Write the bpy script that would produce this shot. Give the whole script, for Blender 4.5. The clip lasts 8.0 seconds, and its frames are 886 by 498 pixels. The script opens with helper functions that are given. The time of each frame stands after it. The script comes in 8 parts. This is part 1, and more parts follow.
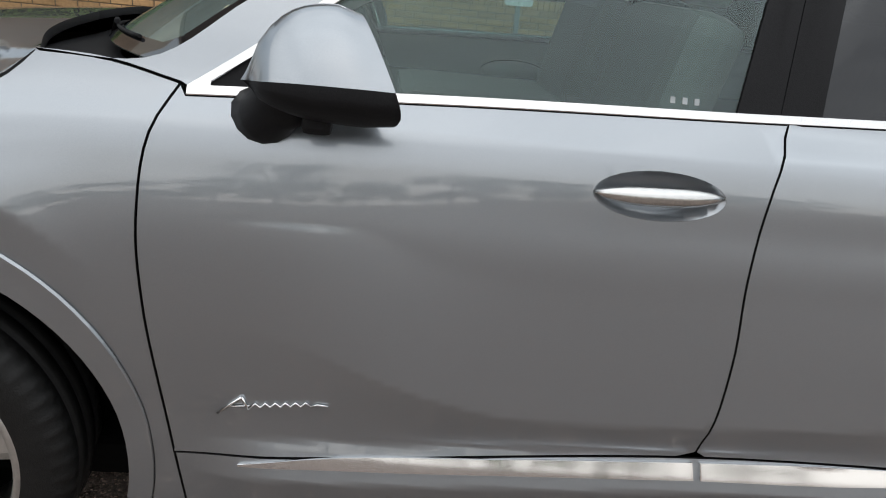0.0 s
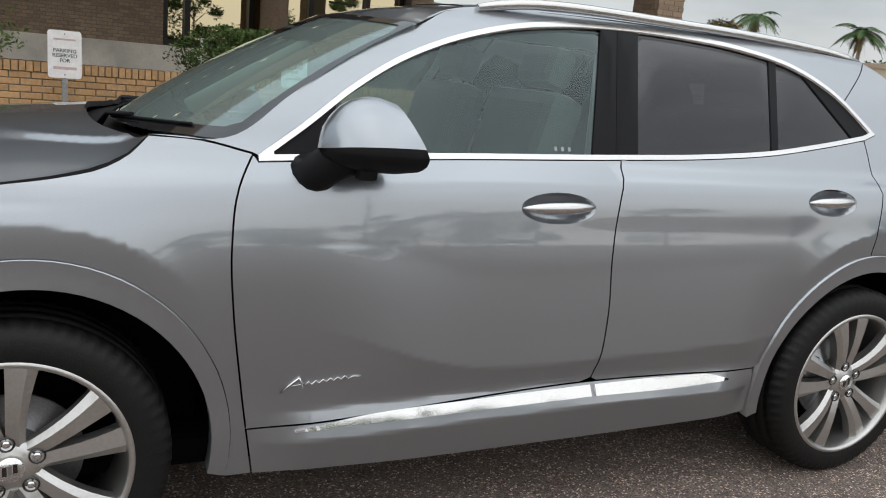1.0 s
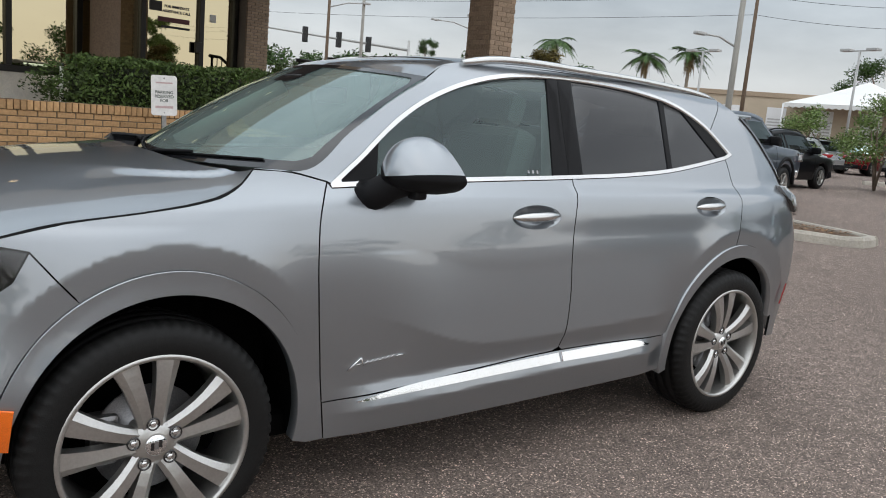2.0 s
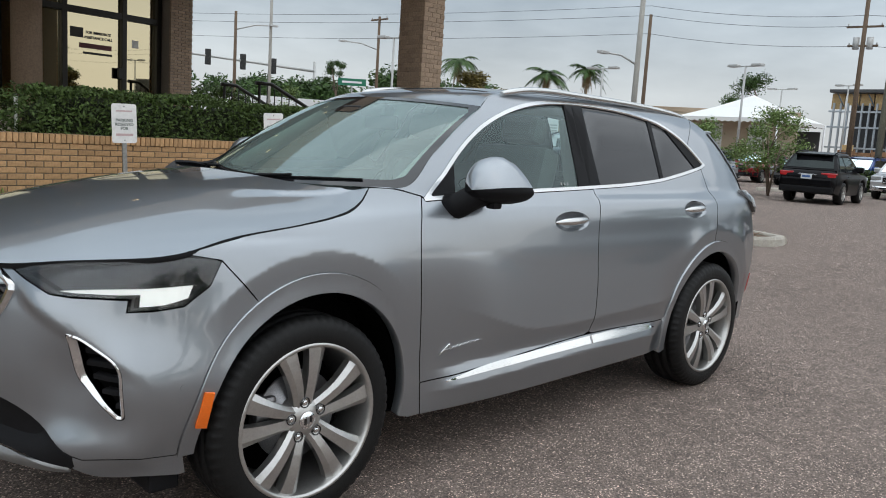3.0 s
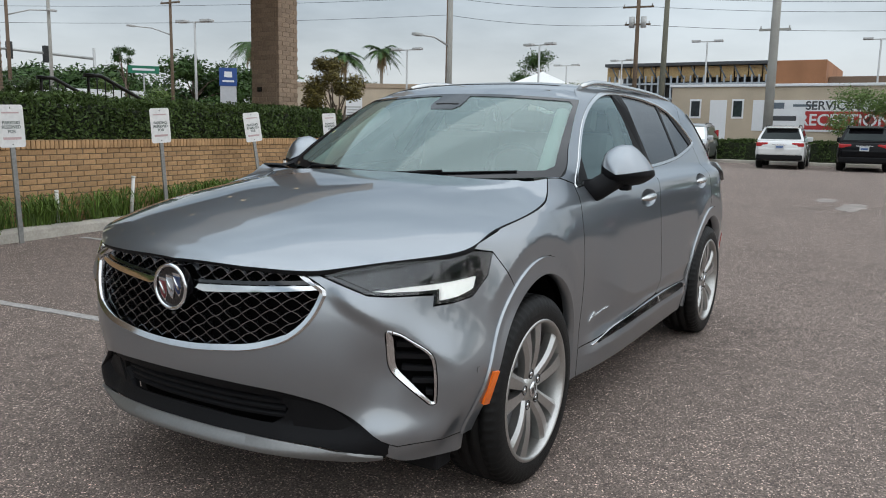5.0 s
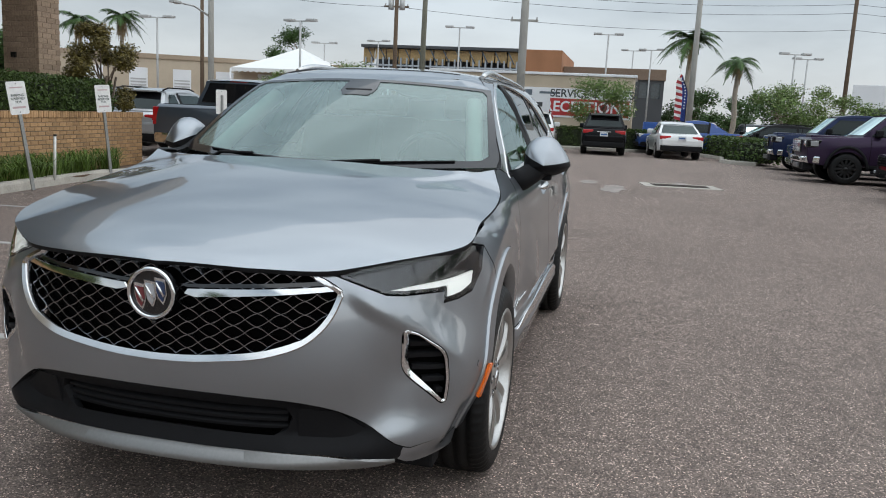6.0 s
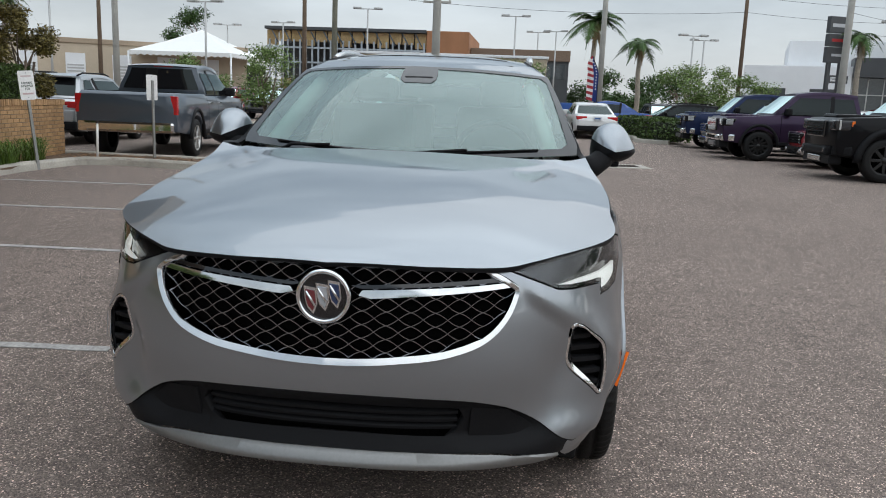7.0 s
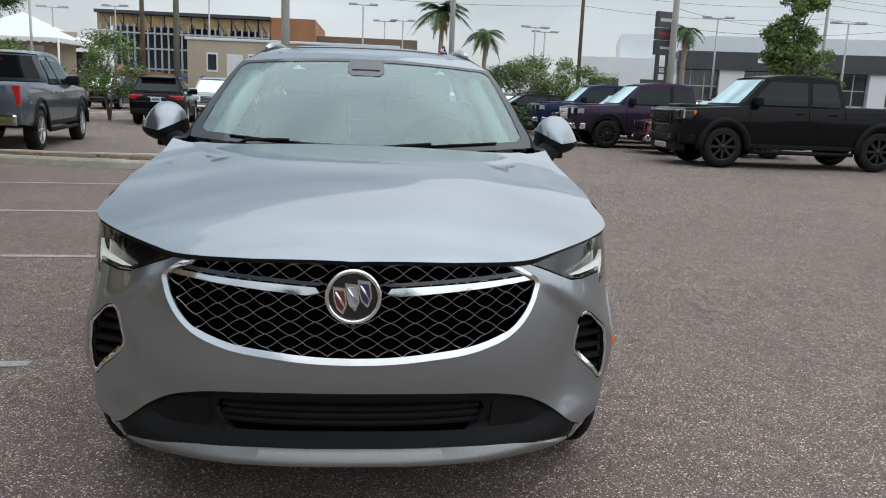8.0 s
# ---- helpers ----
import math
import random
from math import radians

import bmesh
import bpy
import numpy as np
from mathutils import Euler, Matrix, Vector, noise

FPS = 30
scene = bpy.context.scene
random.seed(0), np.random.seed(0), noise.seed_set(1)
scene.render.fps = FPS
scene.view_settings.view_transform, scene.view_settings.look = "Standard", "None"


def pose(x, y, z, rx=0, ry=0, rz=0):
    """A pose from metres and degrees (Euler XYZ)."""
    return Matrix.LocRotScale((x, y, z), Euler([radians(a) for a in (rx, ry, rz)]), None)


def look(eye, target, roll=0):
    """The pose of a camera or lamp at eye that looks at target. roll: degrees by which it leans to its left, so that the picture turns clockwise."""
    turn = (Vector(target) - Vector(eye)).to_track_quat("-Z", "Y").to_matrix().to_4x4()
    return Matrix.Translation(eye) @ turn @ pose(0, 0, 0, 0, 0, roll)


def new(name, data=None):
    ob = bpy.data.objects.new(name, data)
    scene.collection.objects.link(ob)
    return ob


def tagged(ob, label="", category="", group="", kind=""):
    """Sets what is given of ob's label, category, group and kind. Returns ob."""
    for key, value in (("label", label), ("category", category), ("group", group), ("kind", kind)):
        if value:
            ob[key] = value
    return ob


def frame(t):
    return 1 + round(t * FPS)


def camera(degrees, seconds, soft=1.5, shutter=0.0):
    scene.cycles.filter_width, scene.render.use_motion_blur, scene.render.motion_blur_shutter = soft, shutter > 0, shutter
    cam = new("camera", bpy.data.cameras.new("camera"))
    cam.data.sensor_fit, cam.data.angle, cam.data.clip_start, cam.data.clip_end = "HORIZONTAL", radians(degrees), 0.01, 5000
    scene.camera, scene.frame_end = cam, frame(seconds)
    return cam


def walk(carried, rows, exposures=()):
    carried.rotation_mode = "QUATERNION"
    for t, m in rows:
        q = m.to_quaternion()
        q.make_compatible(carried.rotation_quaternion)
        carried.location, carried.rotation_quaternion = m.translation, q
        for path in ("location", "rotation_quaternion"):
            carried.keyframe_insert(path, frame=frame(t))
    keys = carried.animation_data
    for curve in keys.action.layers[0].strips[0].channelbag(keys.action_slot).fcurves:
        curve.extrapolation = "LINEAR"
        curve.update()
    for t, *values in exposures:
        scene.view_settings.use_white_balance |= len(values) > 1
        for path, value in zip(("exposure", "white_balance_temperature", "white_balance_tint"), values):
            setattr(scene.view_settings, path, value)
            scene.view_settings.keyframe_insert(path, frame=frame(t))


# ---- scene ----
cam = camera(58.0, 8.0, soft=1.0)
PATH = [
    (0, (0.884, -2.257, 1.366), (1.098, -0.383, 0.701), 6.5),
    (0.5, (0.555, -2.622, 1.361), (1.031, -0.745, 0.862), 4.9),
    (1, (0.159, -2.836, 1.361), (0.98, -1.063, 0.935), 5.3),
    (1.5, (-0.244, -2.995, 1.372), (0.798, -1.331, 0.994), 5.2),
    (1.7, (-0.452, -3.053, 1.378), (0.671, -1.439, 1.012), 5.2),
    (2.8, (-1.329, -3.069, 1.357), (0.021, -1.619, 1.08), 3.9),
    (3, (-1.537, -3.062, 1.352), (-0.15, -1.648, 1.076), 3.6),
    (3.5, (-1.941, -2.979, 1.364), (-0.525, -1.597, 1.069), 2.9),
    (4, (-2.251, -2.737, 1.362), (-0.752, -1.449, 1.055), 2.1),
    (4.2, (-2.366, -2.641, 1.359), (-0.844, -1.382, 1.043), 1.9),
    (5.3, (-2.802, -1.875, 1.349), (-1.028, -1.006, 1.039), 1.2),
    (5.5, (-2.848, -1.739, 1.374), (-1.027, -0.98, 1.046), 1.6),
    (6, (-2.98, -1.327, 1.371), (-1.058, -0.888, 1.038), 2.8),
    (6.5, (-3.044, -0.933, 1.343), (-1.1, -0.616, 0.997), 2.7),
    (7, (-3.074, -0.548, 1.366), (-1.118, -0.346, 1.0), 2.2),
    (7.5, (-3.144, -0.201, 1.374), (-1.18, -0.231, 1.0), 2.4),
    (8, (-3.096, -0.049, 1.369), (-1.14, -0.225, 0.991), 2.3),
]
walk(cam, [(t, look(eye, target, roll)) for t, eye, target, roll in PATH], exposures=[(0, 0.46, 6750, 13), (1.5, 0.45, 6700, 13), (3.5, 0.4, 6420, 11), (8, 0.4, 6400, 11)])

# ---- sky and sun ----
SUN_EL, SUN_AZ = 55, 190
world = bpy.data.worlds.new("sky")
scene.world = world
world.use_nodes = True
wn, wl = world.node_tree.nodes, world.node_tree.links
wn.clear()
w_out, w_bg, w_sky = wn.new("ShaderNodeOutputWorld"), wn.new("ShaderNodeBackground"), wn.new("ShaderNodeTexSky")
w_sky.sky_type, w_sky.sun_disc = "NISHITA", False
w_sky.sun_elevation, w_sky.sun_rotation = radians(SUN_EL), radians(SUN_AZ)
w_sky.air_density, w_sky.dust_density, w_sky.ozone_density = 1.2, 2.0, 1.0
w_co, w_map, w_noise, w_ramp, w_mix = wn.new("ShaderNodeTexCoord"), wn.new("ShaderNodeMapping"), wn.new("ShaderNodeTexNoise"), wn.new("ShaderNodeValToRGB"), wn.new("ShaderNodeMix")
w_map.inputs["Scale"].default_value = (1.0, 1.0, 3.2)
w_noise.inputs["Scale"].default_value, w_noise.inputs["Detail"].default_value, w_noise.inputs["Roughness"].default_value = 2.2, 7.0, 0.55
w_ramp.color_ramp.elements[0].position, w_ramp.color_ramp.elements[1].position = 0.32, 0.68
w_ramp.color_ramp.elements[0].color, w_ramp.color_ramp.elements[1].color = (3.3, 4.1, 4.8, 1), (7.6, 8.7, 9.4, 1)
w_mix.data_type = "RGBA"
w_mix.inputs["Factor"].default_value = 0.86
wl.new(w_co.outputs["Generated"], w_map.inputs["Vector"])
wl.new(w_map.outputs["Vector"], w_noise.inputs["Vector"])
wl.new(w_noise.outputs["Fac"], w_ramp.inputs["Fac"])
wl.new(w_sky.outputs["Color"], w_mix.inputs["A"])
w_sep, w_hor, w_low = wn.new("ShaderNodeSeparateXYZ"), wn.new("ShaderNodeMapRange"), wn.new("ShaderNodeMix")
w_low.data_type = "RGBA"
w_hor.inputs["From Min"].default_value, w_hor.inputs["From Max"].default_value = 0.0, 0.2
w_hor.inputs["To Min"].default_value, w_hor.inputs["To Max"].default_value = 0.55, 0.0
wl.new(w_co.outputs["Generated"], w_sep.inputs["Vector"])
wl.new(w_sep.outputs["Z"], w_hor.inputs["Value"])
wl.new(w_hor.outputs["Result"], w_low.inputs["Factor"])
wl.new(w_ramp.outputs["Color"], w_low.inputs["A"])
w_low.inputs["B"].default_value = (9.2, 9.0, 8.4, 1)
# an overcast sky brightens towards the zenith
w_zen, w_mul = wn.new("ShaderNodeMapRange"), wn.new("ShaderNodeVectorMath")
w_zen.inputs["From Min"].default_value, w_zen.inputs["From Max"].default_value = 0.15, 0.95
w_zen.inputs["To Min"].default_value, w_zen.inputs["To Max"].default_value = 1.0, 1.9
w_mul.operation = "SCALE"
wl.new(w_sep.outputs["Z"], w_zen.inputs["Value"])
wl.new(w_low.outputs["Result"], w_mul.inputs[0])
wl.new(w_zen.outputs["Result"], w_mul.inputs["Scale"])
wl.new(w_mul.outputs["Vector"], w_mix.inputs["B"])
wl.new(w_mix.outputs["Result"], w_bg.inputs["Color"])
w_bg.inputs["Strength"].default_value = 0.073
wl.new(w_bg.outputs["Background"], w_out.inputs["Surface"])

sun = new("sun", bpy.data.lights.new("sun", "SUN"))
sun.data.energy, sun.data.angle, sun.data.color = 1.3, radians(140), (1.0, 0.96, 0.9)
sun.matrix_world = look((0, 0, 30), (-30 * math.sin(radians(SUN_AZ)) / math.tan(radians(SUN_EL)), -30 * math.cos(radians(SUN_AZ)) / math.tan(radians(SUN_EL)), 0))

# ---- materials ----
def material(name, color, rough=0.6, metal=0.0, grain=None, vary=0.0, bump=0.0, bump_scale=200.0, coat=0.0, emit=0.0, spread=0.0, spec=0.5, stain=0.0, stain_scale=0.7):
    """A procedural surface: grain (scale) with colour variation vary, large stains, and a fine relief."""
    m = bpy.data.materials.new(name)
    m.use_nodes = True
    n, l = m.node_tree.nodes, m.node_tree.links
    p = n["Principled BSDF"]
    p.inputs["Base Color"].default_value = (*color, 1)
    p.inputs["Roughness"].default_value, p.inputs["Metallic"].default_value = rough, metal
    p.inputs["Coat Weight"].default_value, p.inputs["Coat Roughness"].default_value = coat, 0.03
    p.inputs["Specular IOR Level"].default_value = spec
    if emit:
        p.inputs["Emission Color"].default_value, p.inputs["Emission Strength"].default_value = (*color, 1), emit
    co = n.new("ShaderNodeTexCoord")
    out = None
    def scaled(value_socket, low, high):
        r = n.new("ShaderNodeMapRange")
        r.inputs["From Min"].default_value, r.inputs["From Max"].default_value = 0.3, 0.7
        r.inputs["To Min"].default_value, r.inputs["To Max"].default_value = low, high
        l.new(value_socket, r.inputs["Value"])
        return r.outputs["Result"]
    factors = []
    if vary:
        t = n.new("ShaderNodeTexNoise")
        t.inputs["Scale"].default_value, t.inputs["Detail"].default_value = grain or 30.0, 4.0
        l.new(co.outputs["Object"], t.inputs["Vector"])
        factors.append(scaled(t.outputs["Fac"], 1 - vary, 1 + vary))
    if stain:
        t = n.new("ShaderNodeTexNoise")
        t.inputs["Scale"].default_value, t.inputs["Detail"].default_value, t.inputs["Roughness"].default_value = stain_scale, 5.0, 0.65
        l.new(co.outputs["Object"], t.inputs["Vector"])
        factors.append(scaled(t.outputs["Fac"], 1 - stain, 1 + stain))
    if spread:
        i = n.new("ShaderNodeObjectInfo")
        g = n.new("ShaderNodeNewGeometry")
        a = n.new("ShaderNodeMath")
        a.operation = "ADD"
        l.new(i.outputs["Random"], a.inputs[0])
        l.new(g.outputs["Random Per Island"], a.inputs[1])
        f = n.new("ShaderNodeMath")
        f.operation = "FRACT"
        l.new(a.outputs[0], f.inputs[0])
        r = n.new("ShaderNodeMapRange")
        r.inputs["To Min"].default_value, r.inputs["To Max"].default_value = 1 - spread, 1 + spread
        l.new(f.outputs[0], r.inputs["Value"])
        factors.append(r.outputs["Result"])
    if factors:
        value = factors[0]
        for f in factors[1:]:
            mm = n.new("ShaderNodeMath")
            mm.operation = "MULTIPLY"
            l.new(value, mm.inputs[0])
            l.new(f, mm.inputs[1])
            value = mm.outputs[0]
        v = n.new("ShaderNodeVectorMath")
        v.operation = "SCALE"
        v.inputs[0].default_value = color
        l.new(value, v.inputs["Scale"])
        l.new(v.outputs["Vector"], p.inputs["Base Color"])
    if bump:
        t = n.new("ShaderNodeTexNoise")
        t.inputs["Scale"].default_value, t.inputs["Detail"].default_value = bump_scale, 3.0
        l.new(co.outputs["Object"], t.inputs["Vector"])
        b = n.new("ShaderNodeBump")
        b.inputs["Strength"].default_value, b.inputs["Distance"].default_value = bump, 0.01
        l.new(t.outputs["Fac"], b.inputs["Height"])
        l.new(b.outputs["Normal"], p.inputs["Normal"])
    return m


def glass_material(name, tint, gloss=(1.0, 1.0, 1.0), dark=0.0, ior=1.6, film=(0.012, 0.012, 0.014)):
    """Thin glazing: see-through with a tint, glossy by Fresnel; dark mixes in an opaque film, a privacy tint or painted
    haze.
    """
    m = bpy.data.materials.new(name)
    m.use_nodes = True
    n, l = m.node_tree.nodes, m.node_tree.links
    n.clear()
    o, tr, gl, mx, fr = n.new("ShaderNodeOutputMaterial"), n.new("ShaderNodeBsdfTransparent"), n.new("ShaderNodeBsdfGlossy"), n.new("ShaderNodeMixShader"), n.new("ShaderNodeFresnel")
    tr.inputs["Color"].default_value = (*tint, 1)
    gl.inputs["Roughness"].default_value = 0.01
    gl.inputs["Color"].default_value = (*gloss, 1)
    fr.inputs["IOR"].default_value = ior
    base = tr
    if dark:
        d, m2 = n.new("ShaderNodeBsdfDiffuse"), n.new("ShaderNodeMixShader")
        d.inputs["Color"].default_value = (*film, 1)
        m2.inputs["Fac"].default_value = dark
        l.new(tr.outputs[0], m2.inputs[1])
        l.new(d.outputs[0], m2.inputs[2])
        base = m2
    l.new(fr.outputs[0], mx.inputs["Fac"])
    l.new(base.outputs[0], mx.inputs[1])
    l.new(gl.outputs[0], mx.inputs[2])
    l.new(mx.outputs[0], o.inputs["Surface"])
    return m


def paint_material(name, color, metal=0.75, rough=0.32, flake=0.12, under=0.5, coat=1.0, coat_ior=1.6):
    """Clear-coated car paint with fine metal flakes and a slight orange peel."""
    m = material(name, color, rough, metal, grain=900, vary=flake, coat=coat)
    n, l = m.node_tree.nodes, m.node_tree.links
    p = n["Principled BSDF"]
    p.inputs["Specular IOR Level"].default_value = under
    p.inputs["Coat IOR"].default_value = coat_ior
    p.inputs["Specular Tint"].default_value = (0.5, 0.51, 0.53, 1)
    co, t, b = n.new("ShaderNodeTexCoord"), n.new("ShaderNodeTexNoise"), n.new("ShaderNodeBump")
    t.inputs["Scale"].default_value = 350.0
    b.inputs["Strength"].default_value, b.inputs["Distance"].default_value = 0.012, 0.002
    l.new(co.outputs["Object"], t.inputs["Vector"])
    l.new(t.outputs["Fac"], b.inputs["Height"])
    l.new(b.outputs["Normal"], p.inputs["Normal"])
    return m


PAINT = paint_material("grey_metallic_paint", (0.310, 0.336, 0.362), 0.85, 0.32, under=0.3, coat_ior=1.75)
CHROME = material("chrome", (0.78, 0.79, 0.80), 0.08, 1.0, grain=60, vary=0.02)
BRIGHT = material("bright_trim", (0.68, 0.68, 0.68), 0.15, 1.0, grain=60, vary=0.02)
SATIN = material("satin_silver", (0.62, 0.62, 0.61), 0.26, 1.0, grain=80, vary=0.03)
ALLOY = material("machined_alloy", (0.50, 0.495, 0.48), 0.3, 0.9, grain=120, vary=0.06, stain=0.06, stain_scale=6)
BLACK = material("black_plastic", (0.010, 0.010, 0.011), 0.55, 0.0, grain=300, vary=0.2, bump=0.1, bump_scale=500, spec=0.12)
GLOSS_BLACK = material("gloss_black", (0.008, 0.008, 0.009), 0.12, 0.0, coat=0.6, grain=40, vary=0.1)
# near black: the shade of recesses, gaps and undersides is put into this colour
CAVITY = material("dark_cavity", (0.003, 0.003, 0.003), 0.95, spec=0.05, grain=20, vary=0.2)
RUBBER = material("tyre_rubber", (0.007, 0.007, 0.007), 0.55, spec=0.25, grain=160, vary=0.25, bump=0.15, bump_scale=300, stain=0.25, stain_scale=7)
GLASS = glass_material("green_tinted_glass", (0.50, 0.68, 0.66), (0.84, 1.0, 1.0), ior=1.68)
# the pale diffuse film paints the bright veil over the windscreen
SCREEN_GLASS = glass_material("green_windscreen_painted_haze", (0.58, 0.82, 0.76), (0.86, 1.0, 0.98), dark=0.17, ior=1.95, film=(0.62, 0.78, 0.74))
PRIVACY = glass_material("privacy_glass", (0.08, 0.09, 0.10), dark=0.7, ior=1.48, film=(0.010, 0.012, 0.016))
LENS = glass_material("clear_lens", (0.86, 0.88, 0.9))
LED = material("white_led", (0.95, 0.97, 0.92), 0.4, emit=0.36)
AMBER = material("amber_reflector", (0.85, 0.16, 0.01), 0.2, grain=400, vary=0.15, coat=0.5)
RED_LENS = material("red_lens", (0.35, 0.01, 0.012), 0.15, grain=300, vary=0.15, coat=0.6)
GLASS_TAG = material("pale_glass_marking", (0.30, 0.33, 0.33), 0.5, grain=80, vary=0.2)
TAIL_CLEAR = material("clear_tail_lens", (0.52, 0.53, 0.53), 0.12, 0.4, grain=30, vary=0.25, coat=1.0)
SMOKE = material("smoked_lamp_insert", (0.05, 0.05, 0.055), 0.2, 0.7, grain=120, vary=0.2)
FRIT = material("black_ceramic_band", (0.012, 0.012, 0.014), 0.05, grain=60, vary=0.2, spec=0.75)
CABIN_DARK = material("dark_cabin_trim", (0.02, 0.02, 0.021), 0.7, grain=80, vary=0.2, bump=0.1)
CABIN_GREY = material("light_cabin_trim", (0.17, 0.165, 0.15), 0.75, grain=60, vary=0.08)
PILLAR_CLOTH = material("pale_pillar_cloth", (0.68, 0.66, 0.62), 0.8, grain=120, vary=0.06, bump=0.06)
STEEL = material("brake_steel", (0.30, 0.30, 0.31), 0.35, 0.9, grain=200, vary=0.15)

# ---- building helpers ----
from mathutils import geometry


def link(name, me, mat=None, parent=None, label="", smooth_faces=False):
    if mat is not None:
        me.materials.append(mat)
    if smooth_faces:
        me.polygons.foreach_set("use_smooth", [True] * len(me.polygons))
    ob = new(name, me)
    if parent is not None:
        ob.parent = parent
    if label:
        ob["label"] = label
    return ob


def part(name, bm, mat, parent=None, label="", smooth_faces=False):
    """Links a bmesh as one mesh object under a thing or a part."""
    me = bpy.data.meshes.new(name)
    bm.to_mesh(me)
    bm.free()
    return link(name, me, mat, parent, label, smooth_faces)


def thing(name, m, label, category, group="", kind=""):
    ob = new(name)
    ob.matrix_world = m
    return tagged(ob, label, category, group, kind)


def box(bm, x0, x1, y0, y1, z0, z1, bevel=0.0, m=None):
    """A box added to bm, with bevelled edges where asked."""
    r = bmesh.ops.create_cube(bm, size=1.0, matrix=Matrix.LocRotScale(((x0 + x1) / 2, (y0 + y1) / 2, (z0 + z1) / 2), None, (abs(x1 - x0), abs(y1 - y0), abs(z1 - z0))))
    vs = r["verts"]
    if bevel:
        es = list({e for v in vs for e in v.link_edges})
        o = bmesh.ops.bevel(bm, geom=es, offset=bevel, segments=2, affect="EDGES", profile=0.6)
        vs = list({v for f in o["faces"] for v in f.verts} | {v for v in vs if v.is_valid})
    if m is not None:
        bmesh.ops.transform(bm, matrix=m, verts=vs)
    return vs


def box_bm(*a, **k):
    bm = bmesh.new()
    box(bm, *a, **k)
    return bm


def tube(points, radius, sides=8, close=False):
    """A bmesh tube along points; radius: one value or one for each point."""
    bm = bmesh.new()
    add_tube(bm, points, radius, sides, close)
    return bm


def add_tube(bm, points, radius, sides=8, close=False):
    pts = [Vector(p) for p in points]
    n = len(pts)
    rings = []
    up = None
    for i, p in enumerate(pts):
        a = pts[(i - 1) % n] if (i or close) else p
        b = pts[(i + 1) % n] if (i < n - 1 or close) else p
        t = (b - a).normalized()
        if up is None:
            up = Vector((0, 0, 1)) if abs(t.z) < 0.9 else Vector((1, 0, 0))
        u = t.cross(up).normalized()
        up = u.cross(t).normalized()
        r = radius[i] if isinstance(radius, (list, tuple)) else radius
        rings.append([bm.verts.new(p + (u * math.cos(2 * math.pi * k / sides) + up * math.sin(2 * math.pi * k / sides)) * r) for k in range(sides)])
    for i in range(n if close else n - 1):
        a, b = rings[i], rings[(i + 1) % n]
        for k in range(sides):
            f = bm.faces.new((a[k], a[(k + 1) % sides], b[(k + 1) % sides], b[k]))
            f.smooth = True
    if not close:
        bm.faces.new(list(reversed(rings[0])))
        bm.faces.new(rings[-1])


def lathe(profile, steps=48, axis="Y", wave=None):
    """A bmesh turned from (radius, along) pairs round an axis. wave(i, k) scales a radius."""
    bm = bmesh.new()
    rows = []
    for k in range(steps):
        a = 2 * math.pi * k / steps
        row = []
        for i, (r, d) in enumerate(profile):
            rr = r * (wave(i, k) if wave else 1)
            c, s = rr * math.cos(a), rr * math.sin(a)
            row.append(bm.verts.new((c, d, s) if axis == "Y" else ((d, c, s) if axis == "X" else (c, s, d))))
        rows.append(row)
    for k in range(steps):
        a, b = rows[k], rows[(k + 1) % steps]
        for i in range(len(profile) - 1):
            f = bm.faces.new((a[i], a[i + 1], b[i + 1], b[i]))
            f.smooth = True
    bmesh.ops.recalc_face_normals(bm, faces=bm.faces)
    return bm


def curve(xs, ys):
    """A smooth curve through a few control values."""
    xs, ys = [float(v) for v in xs], [float(v) for v in ys]
    d = [(ys[i + 1] - ys[i]) / (xs[i + 1] - xs[i]) for i in range(len(xs) - 1)]
    m = [d[0]]
    for i in range(1, len(xs) - 1):
        h0, h1 = xs[i] - xs[i - 1], xs[i + 1] - xs[i]
        m.append((d[i - 1] * h1 + d[i] * h0) / (h0 + h1))
    m.append(d[-1])
    def f(x):
        x = min(max(x, xs[0]), xs[-1])
        lo, hi = 0, len(xs) - 1
        while hi - lo > 1:
            k = (lo + hi) // 2
            if xs[k] <= x:
                lo = k
            else:
                hi = k
        h = xs[lo + 1] - xs[lo]
        t = (x - xs[lo]) / h
        return (1 + 2 * t) * (1 - t) ** 2 * ys[lo] + t * (1 - t) ** 2 * h * m[lo] + t * t * (3 - 2 * t) * ys[lo + 1] + t * t * (t - 1) * h * m[lo + 1]
    return f


def smooth(a, b, x):
    t = min(max((x - a) / (b - a), 0.0), 1.0)
    return t * t * (3 - 2 * t)


def bend(points, step=0.03):
    """An open smooth line through 2D points, sampled about every step."""
    if len(points) == 2:
        (x0, y0), (x1, y1) = points
        n = max(1, int(math.hypot(x1 - x0, y1 - y0) / step))
        return [(x0 + (x1 - x0) * i / n, y0 + (y1 - y0) * i / n) for i in range(n + 1)]
    t = [0.0]
    for a, b in zip(points, points[1:]):
        t.append(t[-1] + math.hypot(b[0] - a[0], b[1] - a[1]))
    fx, fy = curve(t, [p[0] for p in points]), curve(t, [p[1] for p in points])
    n = max(2, int(t[-1] / step))
    return [(fx(t[-1] * i / n), fy(t[-1] * i / n)) for i in range(n + 1)]


